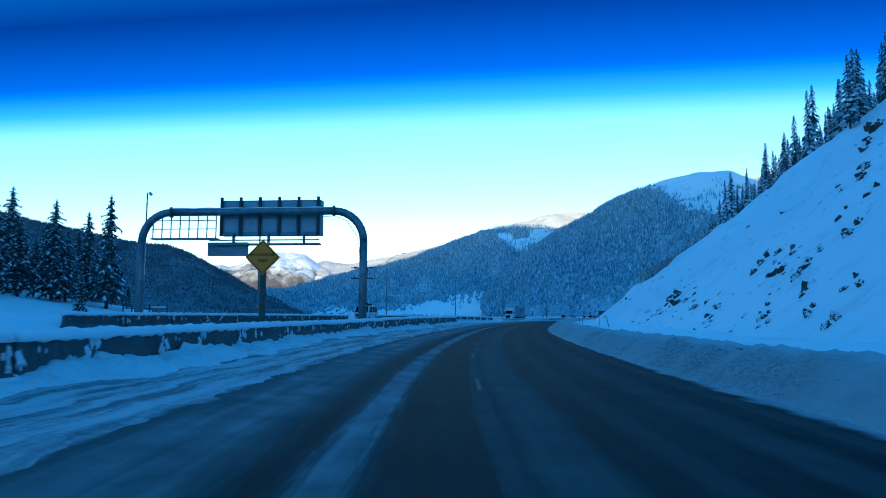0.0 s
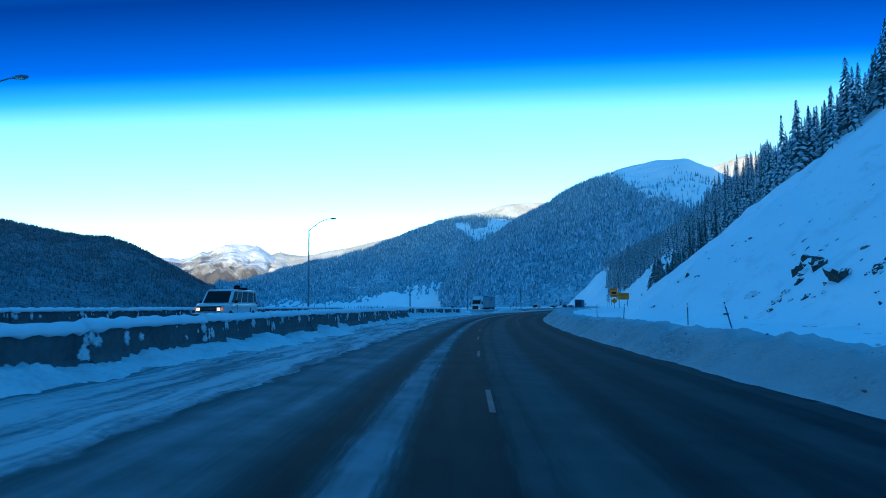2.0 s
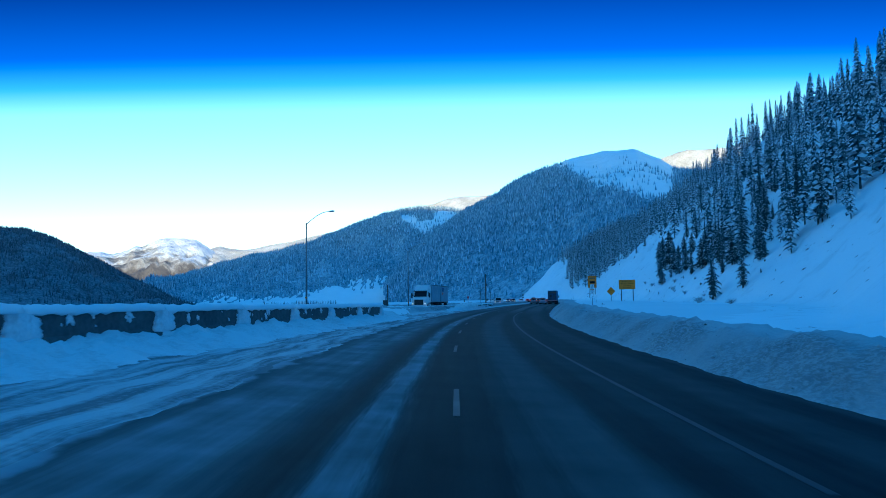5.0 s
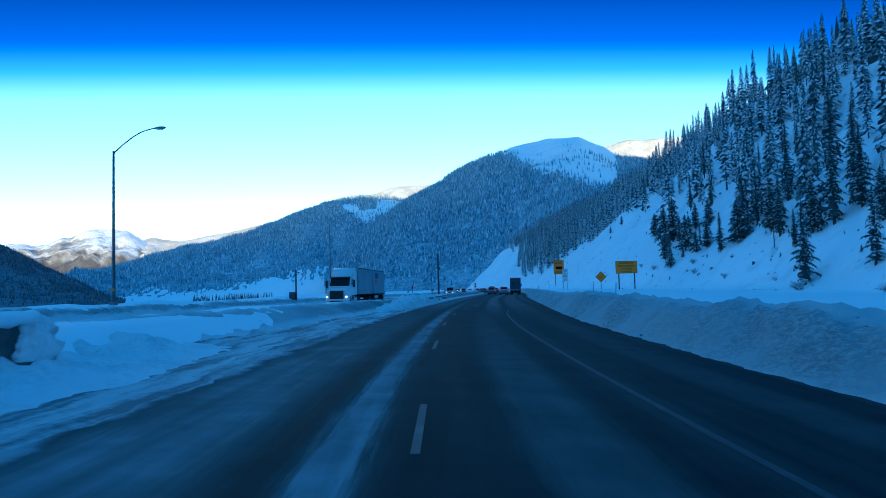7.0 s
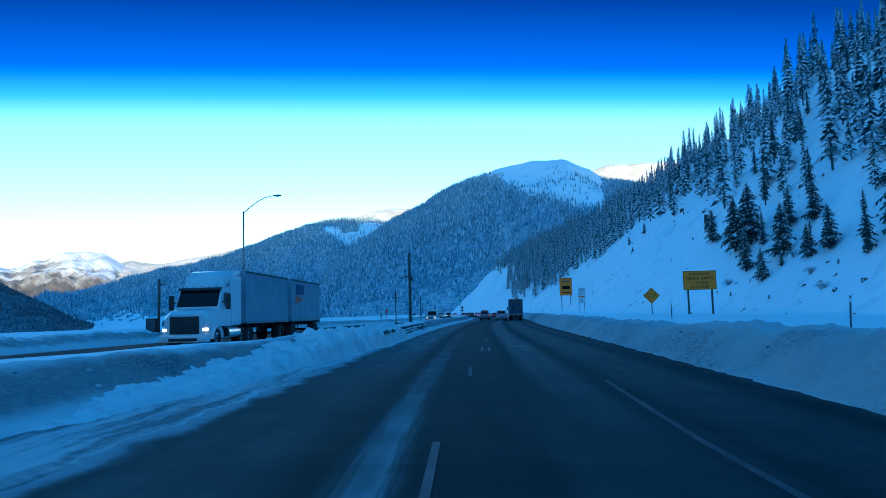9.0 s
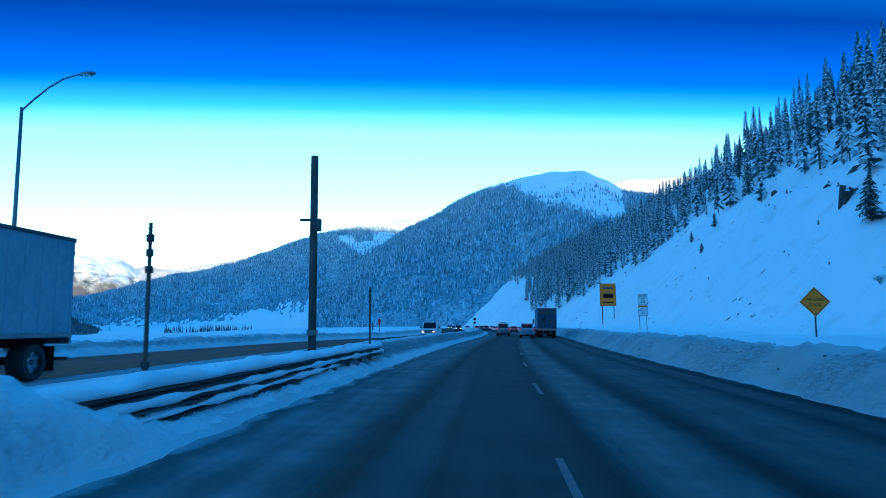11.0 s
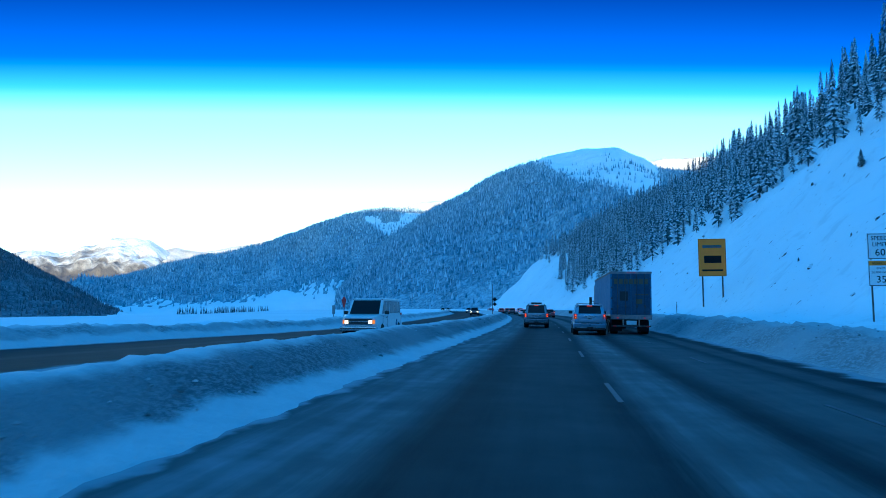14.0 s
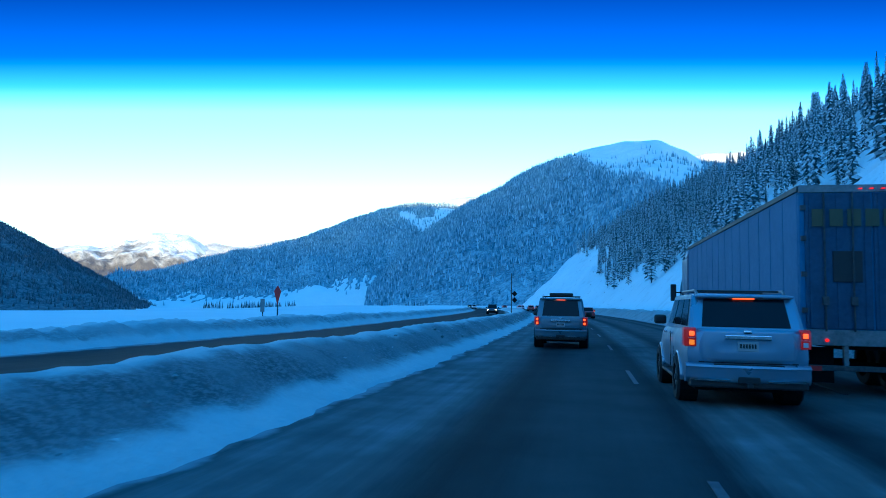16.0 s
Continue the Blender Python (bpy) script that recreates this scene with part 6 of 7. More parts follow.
def guard_rail():
    t = thing("guard_rail", "rusty double guard rail half buried in snow", "guard rail", "", at(236, -4.2, 0))
    inv = t.matrix_basis.inverted()

    def w(s_, u_, z):
        x, y = plan(s_, u_)
        return inv @ Vector((float(x), float(y), z))
    prof = [(0.0, 0.13), (0.05, 0.105), (0.05, 0.04), (0.0, 0.0), (0.05, -0.04), (0.05, -0.105), (0.0, -0.13), (-0.01, -0.13), (-0.01, 0.13)]
    for za, zb, s1 in ((0.62, 0.63, 245.2), (0.40, 0.47, 245.2), (0.19, 0.35, 237.0)):
        ss = np.arange(223, s1, 1.0)
        rings = [[w(q, -4.75 + a, float(np.interp(q, (223, 238), (za, zb))) + float(road_z(q, -4.6)) + 0.03 * math.sin(q * 0.8 + za * 9) * (q > 236 or za < 0.5) + b * 0.56) for a, b in prof] for q in ss]
        part("rail", loft(rings), M_DARKSTEEL, t, "dark weathered rail")
    for q in np.arange(223.4, 245.2, 2.0):
        p = w(float(q), -4.91, 0)
        bm = box(-0.08, 0.08, -0.08, 0.08, 0.0, 0.82, 0.01)
        bmesh.ops.translate(bm, verts=bm.verts, vec=p)
        part("post", bm, M_WOOD, t)
    ss = np.arange(222.0, 245.3, 0.4)
    rings = []
    for q in ss:
        hgt = 0.17 + 0.05 * math.sin(q * 1.7) + 0.04 * math.sin(q * 4.1)
        hgt = max(0.04, hgt)
        rings.append([w(float(q), -4.86 + (0.20 + 0.04 * math.sin(q * 2.3)) * math.cos(a), 0.72 + float(road_z(q, -4.6)) + (hgt * math.sin(a) if math.sin(a) > 0 else 0.04 * math.sin(a))) for a in [2 * math.pi * k / 10 for k in range(10)]])
    part("snow_cap", loft(rings), M_SNOW, t, "lumpy snow lying along the top rail", smooth_on=True)
    for za, zb, s1 in ((0.50, 0.54, 245.3), (0.28, 0.40, 237.5)):
        rings = []
        for q in np.arange(222.0, s1, 0.4):
            zc = float(np.interp(q, (223, 238), (za, zb)))
            hgt = max(0.015, 0.055 + 0.03 * math.sin(q * 1.3 + za * 20) + 0.025 * math.sin(q * 3.7))
            rings.append([w(float(q), -4.73 + 0.10 * math.cos(a), zc + float(road_z(q, -4.6)) + hgt * math.sin(a)) for a in [2 * math.pi * k / 8 for k in range(8)]])
        part("snow_strip", loft(rings), M_SNOW, t, "snow lodged between the rails", smooth_on=True)
    # stretches of the buried rail that the plough has laid bare
    r = random.Random(8)
    for q, ln, zc in ((213.4, 0.30, 0.55), (214.3, 0.34, 0.56), (215.3, 0.42, 0.60), (216.2, 0.62, 0.64), (217.3, 0.70, 0.66), (218.6, 0.55, 0.66), (219.8, 0.3, 0.66), (214.0, 0.3, 0.42)):
        bm = bmesh.new()
        bmesh.ops.create_icosphere(bm, subdivisions=3, radius=1.0)
        off = Vector((r.uniform(0, 30), r.uniform(0, 30), 0))
        u0 = float(np.interp(q, (203, 214, 224), (-4.5, -4.14, -4.08))) - 0.37
        for v in bm.verts:
            n = 1 + 1.0 * noise.noise(v.co * 2.0 + off) + 0.5 * noise.noise(v.co * 5.0 + off)
            v.co = w(q + v.co.y * ln * 0.75 * n, u0 + 0.07 * v.co.x - 0.08 * v.co.z, zc - 0.02 + 0.075 * v.co.z * n + float(road_z(q, u0)))
        part("bare_rail", bm, M_TRIM, t, "dark rail showing through the heaped snow", smooth_on=True)


guard_rail()


# ---- vehicles ----
M_GLASS = mat_plain("tinted_glass", (0.008, 0.010, 0.013), 0.08, 0.0, 0.1, 0.0)
M_GLASS.node_tree.nodes["Principled BSDF"].inputs["Specular IOR Level"].default_value = 0.22
M_TYRE = mat_plain("tyre_rubber", (0.018, 0.018, 0.018), 0.85)
M_RIM = mat_plain("alloy_rim", (0.22, 0.24, 0.26), 0.45, 0.6)
M_CHROME = mat_plain("chrome", (0.6, 0.6, 0.61), 0.15, 1.0)
M_BRAKE = mat_lamp("lit_brake_lamp", (1.0, 0.075, 0.012), 1.0, (0.5, 0.02, 0.01))
M_HOUSING = mat_lamp("red_lamp_housing", (1.0, 0.008, 0.002), 0.05, (0.22, 0.012, 0.008))
M_TAIL = mat_lamp("tail_lamp", (1.0, 0.006, 0.002), 0.4, (0.35, 0.01, 0.005))
M_AMBER = mat_lamp("lit_amber_lamp", (1.0, 0.20, 0.01), 0.32, (0.6, 0.2, 0.02))
M_HEAD = mat_lamp("lit_headlamp", (1.0, 0.80, 0.48), 3.0, (0.8, 0.8, 0.75))
M_LENS = mat_plain("clear_lens", (0.55, 0.56, 0.58), 0.12)
M_PLATE = mat_plain("number_plate", (0.34, 0.37, 0.38), 0.5)


def paint(name, c, metal=0.35):
    """Car paint with road salt on its lower parts."""
    m, nt, b = mat_base(name, 0.32, metal)
    co = n_obj(nt)
    salt = n_noise(nt, co, 2.2, 6)
    col = n_mix(nt, n_math(nt, "MULTIPLY", salt, 0.35), tuple(c), (0.28, 0.30, 0.31))
    nt.links.new(col, b.inputs["Base Color"])
    b.inputs["Coat Weight"].default_value = 0.4
    mr = nt.nodes.new("ShaderNodeMapRange")
    for i, val in enumerate((0.3, 0.7, 0.25, 0.5)):
        mr.inputs[i + 1].default_value = val
    nt.links.new(salt, mr.inputs[0])
    nt.links.new(mr.outputs[0], b.inputs["Roughness"])
    return m


P_SILVER = paint("silver_paint", (0.24, 0.335, 0.44), 0.5)
P_BEIGE = paint("pewter_paint", (0.13, 0.19, 0.235))
P_WHITE = paint("white_paint", (0.72, 0.72, 0.72), 0.0)
P_BLACK = paint("black_car_paint", (0.03, 0.03, 0.035))
P_RED = paint("red_car_paint", (0.28, 0.02, 0.02))
P_BLUE = paint("blue_car_paint", (0.05, 0.09, 0.18))
WHEELS = {}


def wheel(parent, x, y, r, w):
    """A tyre with its rim as a sub-part; alike wheels share their meshes."""
    key = (round(r, 3), round(w, 3), x > 0)
    sgn = 1 if x > 0 else -1
    m = pose(x, y, r)
    if key in WHEELS:
        a, b, c = WHEELS[key]
        ty = shared("wheel", a, parent, m)
        shared("rim", b, ty, Matrix.Identity(4))
        shared("hub", c, ty, Matrix.Identity(4))
        return
    prof = [(-0.5, 0.70), (-0.5, 0.93), (-0.36, 1.0), (0.36, 1.0), (0.5, 0.93), (0.5, 0.66), (0.3, 0.62), (-0.5, 0.62)]
    n = 26
    bm = loft([[(p * w, q * r * math.cos(2 * math.pi * k / n), q * r * math.sin(2 * math.pi * k / n)) for p, q in prof] for k in range(n + 1)], False)
    bmesh.ops.remove_doubles(bm, verts=bm.verts, dist=1e-4)
    ty = part("wheel", bm, M_TYRE, parent)
    ty.matrix_basis = m
    bm = bmesh.new()
    for k in range(6):
        a = 2 * math.pi * k / 6
        q = add_box(bm, sgn * w * 0.30 - 0.015, sgn * w * 0.30 + 0.03, -0.045 * r / 0.38, 0.045 * r / 0.38, 0.08 * r, 0.66 * r)
        for v in q:
            v.co = Matrix.Rotation(a, 3, "X") @ v.co
    tube([(sgn * w * 0.22, 0, 0), (sgn * w * 0.26, 0, 0)], r * 0.64, r * 0.64, 22, True, bm)
    rim = part("rim", bm, M_RIM, ty)
    hub = part("hub", tube([(sgn * w * 0.26, 0, 0), (sgn * (w * 0.3 + 0.05), 0, 0)], r * 0.17, r * 0.13, 12), M_DARKSTEEL, ty)
    WHEELS[key] = (ty, rim, hub)


def section(y, zb, zt, hw):
    return [(-hw * 0.80, y, zb), (hw * 0.80, y, zb), (hw * 0.97, y, zb + 0.10), (hw, y, zb + (zt - zb) * 0.45), (hw * 0.985, y, zt - 0.16), (hw * 0.93, y, zt - 0.03), (hw * 0.80, y, zt),
            (-hw * 0.80, y, zt), (-hw * 0.93, y, zt - 0.03), (-hw * 0.985, y, zt - 0.16), (-hw, y, zb + (zt - zb) * 0.45), (-hw * 0.97, y, zb + 0.10)]


def car(m, label, body_mat, L=4.8, W=1.92, H=1.78, belt=1.08, nose=0.92, cab=(0.08, 3.35, 0.35, 2.55), roof_w=0.76, r=0.38, front_axle=None, lamps="brake",
        name="parked_car", category="car", rack=True, lo=0.40, detail=True, heads=False, group="cars on the road", amber=False,
        panes=((0.05, 0.30), (0.335, 0.62), (0.655, 0.93)), sill=0.12):
    """A car: origin on the ground below its tail, y towards its nose. cab: rear and front of the glasshouse at the belt, and at the roof."""
    t = thing(name, label, category, group, m)
    hw = W / 2
    c0, c1, c2, c3 = cab
    st = [(0.0, lo + 0.14, belt - 0.05, hw * 0.87), (0.05, lo + 0.10, belt - 0.02, hw * 0.955), (0.16, lo + 0.04, belt + 0.0, hw * 0.985), (0.5, lo, belt, hw), (c1 - 0.5, lo, belt - 0.03, hw), (c1 + 0.25, lo, belt - 0.05, hw * 0.995),
          (L - 0.45, lo + 0.02, nose, hw * 0.955), (L - 0.12, lo + 0.06, nose - 0.10, hw * 0.88), (L - 0.02, lo + 0.14, nose - 0.24, hw * 0.78)]
    bm = loft([section(*q) for q in st])
    part("body", bm, body_mat, t, smooth_on=True).modifiers.new("edge", "EDGE_SPLIT").split_angle = radians(38)
    rw, bw = hw * roof_w, hw * 0.925
    rise = H - belt

    def ring(f, z):
        x = bw + (rw - bw) * f
        ya, yb = c0 + (c2 - c0) * f, c1 + (c3 - c1) * f
        return [(-x, ya + 0.04, z), (-x + 0.06, ya, z), (x - 0.06, ya, z), (x, ya + 0.04, z), (x, yb - 0.08, z), (x - 0.10, yb, z), (-x + 0.10, yb, z), (-x, yb - 0.08, z)]
    rings = [ring(0, belt - 0.04), ring(0.9, belt + rise * 0.9), ring(1.0, belt + rise * 0.965)]
    inner = [(x * 0.90, c2 + (c3 - c2) / 2 + (y - (c2 + c3) / 2) * 0.93, H) for x, y, z in ring(1.0, H)]
    part("cabin", loft(rings + [inner]), body_mat, t, smooth_on=True).modifiers.new("edge", "EDGE_SPLIT").split_angle = radians(30)
    zt, zb = belt + rise * 0.9, belt - 0.04
    x9 = bw + (rw - bw) * 0.9
    y9a, y9b = c0 + (c2 - c0) * 0.9, c1 + (c3 - c1) * 0.9
    rear = [(-bw + 0.06, c0, zb), (bw - 0.06, c0, zb), (x9 - 0.06, y9a, zt), (-x9 + 0.06, y9a, zt)]
    lft = [(-bw, c1 - 0.08, zb), (-bw, c0 + 0.04, zb), (-x9, y9a + 0.04, zt), (-x9, y9b - 0.08, zt)]
    rgt = [(bw, c0 + 0.04, zb), (bw, c1 - 0.08, zb), (x9, y9b - 0.08, zt), (x9, y9a + 0.04, zt)]
    frt = [(bw - 0.1, c1, zb), (-bw + 0.1, c1, zb), (-x9 + 0.1, y9b, zt), (x9 - 0.1, y9b, zt)]
    part("rear_window", plate(rear, 0.085 if detail else 0.04, 0.915 if detail else 0.96, 0.12, 0.95, 0.012, 0.03, 0.008), M_GLASS, t, "dark tinted rear window")
    part("windscreen", plate(frt, 0.02, 0.98, 0.08, 0.96, 0.012), M_GLASS, t, "dark windscreen")
    for q, flip in ((lft, True), (rgt, False)):
        for a0, a1 in panes:
            b0, b1 = (1 - a1, 1 - a0) if flip else (a0, a1)
            part("side_window", plate(q, b0, b1, sill, 0.93, 0.010), M_GLASS, t, "dark tinted side window")
    fa = front_axle or L - 0.95
    for y in (0.98, fa):
        for sg in (-1, 1):
            wheel(t, sg * (hw - 0.075), y, r, 0.25)
            arc = [math.pi * k / 14 for k in range(15)]
            bm = loft([[(sg * (hw + dx), y + rr * math.cos(a), r + rr * math.sin(a)) for dx, rr in ((-0.18, r + 0.035), (0.016, r + 0.035), (0.020, r + 0.05), (0.004, r + 0.085), (-0.18, r + 0.085))] for a in arc])
            part("wheel_arch", bm, body_mat if body_mat in (P_SILVER, P_WHITE) else M_TRIM, t, smooth_on=True)
            # body has no cut-out: a black disc stands for the shade inside the arch
            part("wheel_shade_disc", tube([(sg * (hw - 0.30), y, r + 0.02), (sg * (hw + 0.006), y, r + 0.02)], r + 0.045, r + 0.045, 20), M_BLACK, t)
    # tail: a gently curved gate, then bumper and lamps
    if detail:
        xm, za, zb_ = hw * 0.80, lo + 0.36, belt + 0.0
        nx, nz = 15, 9
        vs, fs = [], []
        for layer in (0.0, 0.05):
            for iz in range(nz):
                f = iz / (nz - 1)
                crease = 0.022 * math.exp(-((f - 0.52) / 0.07) ** 2)
                for ix in range(nx):
                    g = 2 * ix / (nx - 1) - 1
                    vs.append((g * xm, -0.045 + 0.05 * abs(g) ** 3 + 0.06 * (f - 0.42) ** 2 + crease * (abs(g) < 0.55) + layer, za + (zb_ - za) * f))
        n0 = nx * nz
        fs = [(iz * nx + ix, iz * nx + ix + 1, (iz + 1) * nx + ix + 1, (iz + 1) * nx + ix) for iz in range(nz - 1) for ix in range(nx - 1)]
        rim = [ix for ix in range(nx)] + [iz * nx + nx - 1 for iz in range(1, nz)] + [(nz - 1) * nx + ix for ix in range(nx - 2, -1, -1)] + [iz * nx for iz in range(nz - 2, 0, -1)]
        fs += [(rim[(q + 1) % len(rim)], rim[q], rim[q] + n0, rim[(q + 1) % len(rim)] + n0) for q in range(len(rim))]
        link_mesh("tailgate", vs, fs, body_mat, t)
    if detail:
        rings = []
        for k in range(17):
            g = k / 8 - 1
            y = -0.125 + 0.13 * abs(g) ** 3.5
            rings.append([(g * hw * 0.985, y + dy, lo + z) for dy, z in ((0.26, 0.325), (0.05, 0.335), (0.012, 0.315), (0.0, 0.28), (0.022, 0.235), (0.018, 0.13), (0.05, 0.05), (0.12, 0.01), (0.26, 0.0))])
        part("rear_bumper", loft(rings), body_mat, t, smooth_on=True).modifiers.new("edge", "EDGE_SPLIT").split_angle = radians(40)
    else:
        part("rear_bumper", box(-hw * 0.99, hw * 0.99, -0.11, 0.24, lo + 0.05, lo + 0.33, 0.07, 4), body_mat, t, smooth_on=False)
    part("bumper_skirt", box(-hw * 0.93, hw * 0.93, -0.05, 0.25, lo - 0.06, lo + 0.08, 0.03), M_TRIM, t)
    lit = M_BRAKE if lamps == "brake" else (M_TAIL if lamps == "tail" else M_RED)
    for sg in (-1, 1):
        x0, x1 = sorted((sg * hw * 0.82, sg * hw * 0.985))
        if detail:
            shape = [[(sg * hw * fx, y, belt - 0.02 + z) for y, z in ((y0, -0.28), (y0 - 0.012, -0.15), (y0 - 0.006, 0.0), (y0 + 0.05, 0.03), (y0 + 0.16, 0.03), (y0 + 0.16, -0.28))]
                     for fx, y0 in ((0.825, -0.035), (0.89, -0.022), (0.955, 0.02), (1.0, 0.075), (1.004, 0.11))]
            tl = part("tail_lamp", loft(shape), M_HOUSING, t, "dark red tail lamp housing")
            bx0, bx1 = sorted((sg * hw * 0.848, sg * hw * 0.93))
            part("bulb", box(bx0, bx1, -0.050, 0.03, belt - 0.125, belt - 0.045, 0.015), lit, tl, "bright brake light")
            part("lower_lens", box(bx0, bx1, -0.048, 0.03, belt - 0.275, belt - 0.19, 0.012), M_AMBER if (sg < 0 and amber) else (lit if not amber else M_LENS), tl)
            part("divider", box(min(sg * hw * 0.81, sg * hw * 0.95), max(sg * hw * 0.81, sg * hw * 0.95), -0.046, 0.03, belt - 0.165, belt - 0.155), M_CHROME, tl)
        else:
            tl = part("tail_lamp", box(x0, x1, -0.015, 0.16, belt - 0.06, belt + 0.06, 0.02), lit, t, "red lit tail lamp")
            part("lower_lens", box(x0, x1, -0.012, 0.15, belt - 0.19, belt - 0.065, 0.015), M_LENS, tl)
        hx0, hx1 = sorted((sg * hw * 0.52, sg * hw * 0.86))
        if category != "van":
            part("headlamp", box(hx0, hx1, L - 0.30, L - 0.06, nose - 0.26, nose - 0.12, 0.03), M_HEAD if heads else M_LENS, t)
        mx0, mx1 = sorted((sg * (hw - 0.01), sg * (hw + 0.23)))
        part("door_mirror", box(mx0, mx1, c1 - 0.62, c1 - 0.46, belt + 0.0, belt + 0.19, 0.055, 3), M_TRIM, t, smooth_on=True)
    part("brake_strip", box(-0.17, 0.17, c2 - 0.10, c2 - 0.05, H - 0.09, H - 0.055, 0.008), lit, t, "lit high brake lamp")
    pl = part("number_plate", box(-0.16, 0.16, -0.062, 0.03, belt - 0.36, belt - 0.20, 0.006), M_PLATE, t, "pale plate with plain bars")
    for k in range(6):
        part("bar", box(-0.13 + 0.045 * k, -0.10 + 0.045 * k, -0.067, -0.0625, belt - 0.31, belt - 0.24), M_TRIM, pl)
    if detail:
        part("garnish", box(-0.36, 0.36, -0.075, 0.03, belt - 0.17, belt - 0.095, 0.015), M_CHROME, t, "chrome strip above the plate")
        part("emblem", box(-0.07, 0.07, -0.05, 0.03, belt - 0.08, belt - 0.01, 0.03), M_CHROME, t, "plain chrome badge")
        part("spoiler", box(-rw * 0.95, rw * 0.95, c2 - 0.14, c2 + 0.14, H - 0.07, H - 0.015, 0.02), body_mat, t)
        part("tow_hitch", box(-0.05, 0.05, -0.16, 0.1, lo - 0.04, lo + 0.04, 0.01), M_TRIM, t)
        part("bumper_step", box(-hw * 0.55, hw * 0.55, -0.10, 0.05, lo + 0.315, lo + 0.338, 0.01), M_TRIM, t)
        part("bumper_recess", box(-0.17, 0.17, -0.116, 0.0, lo + 0.02, lo + 0.14, 0.02), M_TRIM, t, "dark recess round the hitch")
        for sg in (-1, 1):
            a, b = sorted((sg * hw * 0.30, sg * hw * 0.86))
            part("chrome_trim", box(a, b, -0.112, -0.08, lo + 0.06, lo + 0.08), M_CHROME, t)
            a, b = sorted((sg * (hw - 0.16), sg * (hw + 0.03)))
            part("side_step", box(a, b, 1.55, fa - 0.6, lo - 0.05, lo + 0.01, 0.02), M_TRIM, t)
            for y in (1.75, 2.65):
                a, b = sorted((sg * (hw - 0.01), sg * (hw + 0.025)))
                part("door_handle", box(a, b, y, y + 0.2, belt - 0.17, belt - 0.13, 0.01), M_CHROME, t)
            part("door_seam", box(min(sg * hw * 0.99, sg * (hw + 0.003)), max(sg * hw * 0.99, sg * (hw + 0.003)), 2.05, 2.062, lo + 0.12, belt - 0.12), M_TRIM, t)
        part("seam", box(-hw * 0.78, hw * 0.78, -0.003, 0.06, lo + 0.345, lo + 0.37), M_TRIM, t, "dark gap below the tailgate")
    if rack:
        for sg in (-1, 1):
            part("roof_rail", tube([(sg * rw * 0.86, c2 + 0.15, H - 0.02), (sg * rw * 0.88, c2 + 0.3, H + 0.06), (sg * rw * 0.88, c3 - 0.35, H + 0.06), (sg * rw * 0.86, c3 - 0.15, H - 0.02)], 0.026, 0.026, 8), M_STEEL, t)
        for y in (c2 + 0.5, c3 - 0.6):
            part("cross_bar", box(-rw * 0.88, rw * 0.88, y, y + 0.06, H + 0.045, H + 0.075, 0.01), M_TRIM, t)
    part("underside", box(-hw * 0.8, hw * 0.8, 0.3, L - 0.5, lo - 0.14, lo + 0.08), M_BLACK, t)
    return t


def on_road(s_, u_, back=False):
    if back:
        return at(s_, u_ + float(opp_shift(s_)), float(opp_z(s_)) + 0.004, 180)
    sl = math.degrees(math.atan(float(bank(s_))))
    return at(s_, u_, float(road_z(s_, u_)) + 0.002) @ pose(0, 0, 0, 0, sl, 0)


car(on_road(311.0, 2.53), "silver sport utility vehicle with lit brake lamps", P_SILVER, 4.8, 1.98, 1.90, 1.31, 1.0, roof_w=0.83, name="silver_suv", r=0.40, amber=True)
b2 = car(on_road(325.6, -0.93), "pewter grey sport utility vehicle with a roof rack", P_BEIGE, 5.2, 2.0, 1.94, 1.20, 1.08, (0.06, 3.7, 0.28, 2.9), 0.80, 0.40, name="grey_suv")
part("roof_basket", box(-0.45, 0.45, 0.55, 1.5, 2.01, 2.13, 0.03), M_TRIM, b2, "black rack tray on the roof")
car(on_road(373, -0.9), "dark pickup truck in the queue ahead", P_BLACK, 5.6, 1.98, 1.85, 1.15, 1.08, (1.9, 4.0, 2.1, 3.3), 0.78, 0.40, name="dark_pickup", rack=False, detail=False)
car(on_road(392, 2.9), "red sedan in the queue ahead", P_RED, 4.6, 1.8, 1.45, 0.95, 0.82, (0.7, 3.3, 1.3, 2.5), 0.76, 0.33, name="red_sedan", rack=False, lo=0.3, detail=False)
car(on_road(415, -0.9), "white sedan in the queue ahead", P_WHITE, 4.6, 1.8, 1.45, 0.95, 0.82, (0.7, 3.3, 1.3, 2.5), 0.76, 0.33, name="white_sedan", rack=False, lo=0.3, detail=False)
for s_, u_, p, lb in ((440, 2.9, P_BLUE, "blue"), (462, -0.9, P_BLACK, "black"), (480, 2.9, P_SILVER, "silver"), (505, -0.9, P_RED, "dark red"), (522, 2.9, P_BLACK, "black"), (548, -0.9, P_WHITE, "white"), (575, 2.9, P_SILVER, "silver"), (604, -0.9, P_BLACK, "black")):
    car(on_road(s_, u_), lb + " car far ahead in the queue", p, 4.7, 1.86, 1.66, 1.05, 0.9, (0.1, 3.3, 0.45, 2.5), 0.77, 0.36, name="queued_car", rack=False, detail=False)
for s_, u_, p, lb in ((425, -15.0, P_BLACK, "dark"), (520, -15.2, P_SILVER, "silver"), (600, -18.5, P_WHITE, "white"), (660, -15.2, P_BLACK, "dark")):
    car(on_road(s_, u_, True), lb + " oncoming car with lit headlamps", p, 4.8, 1.9, 1.76, 1.08, 0.95, name="oncoming_car", rack=False, detail=False, heads=True, lamps="off", group="oncoming cars")
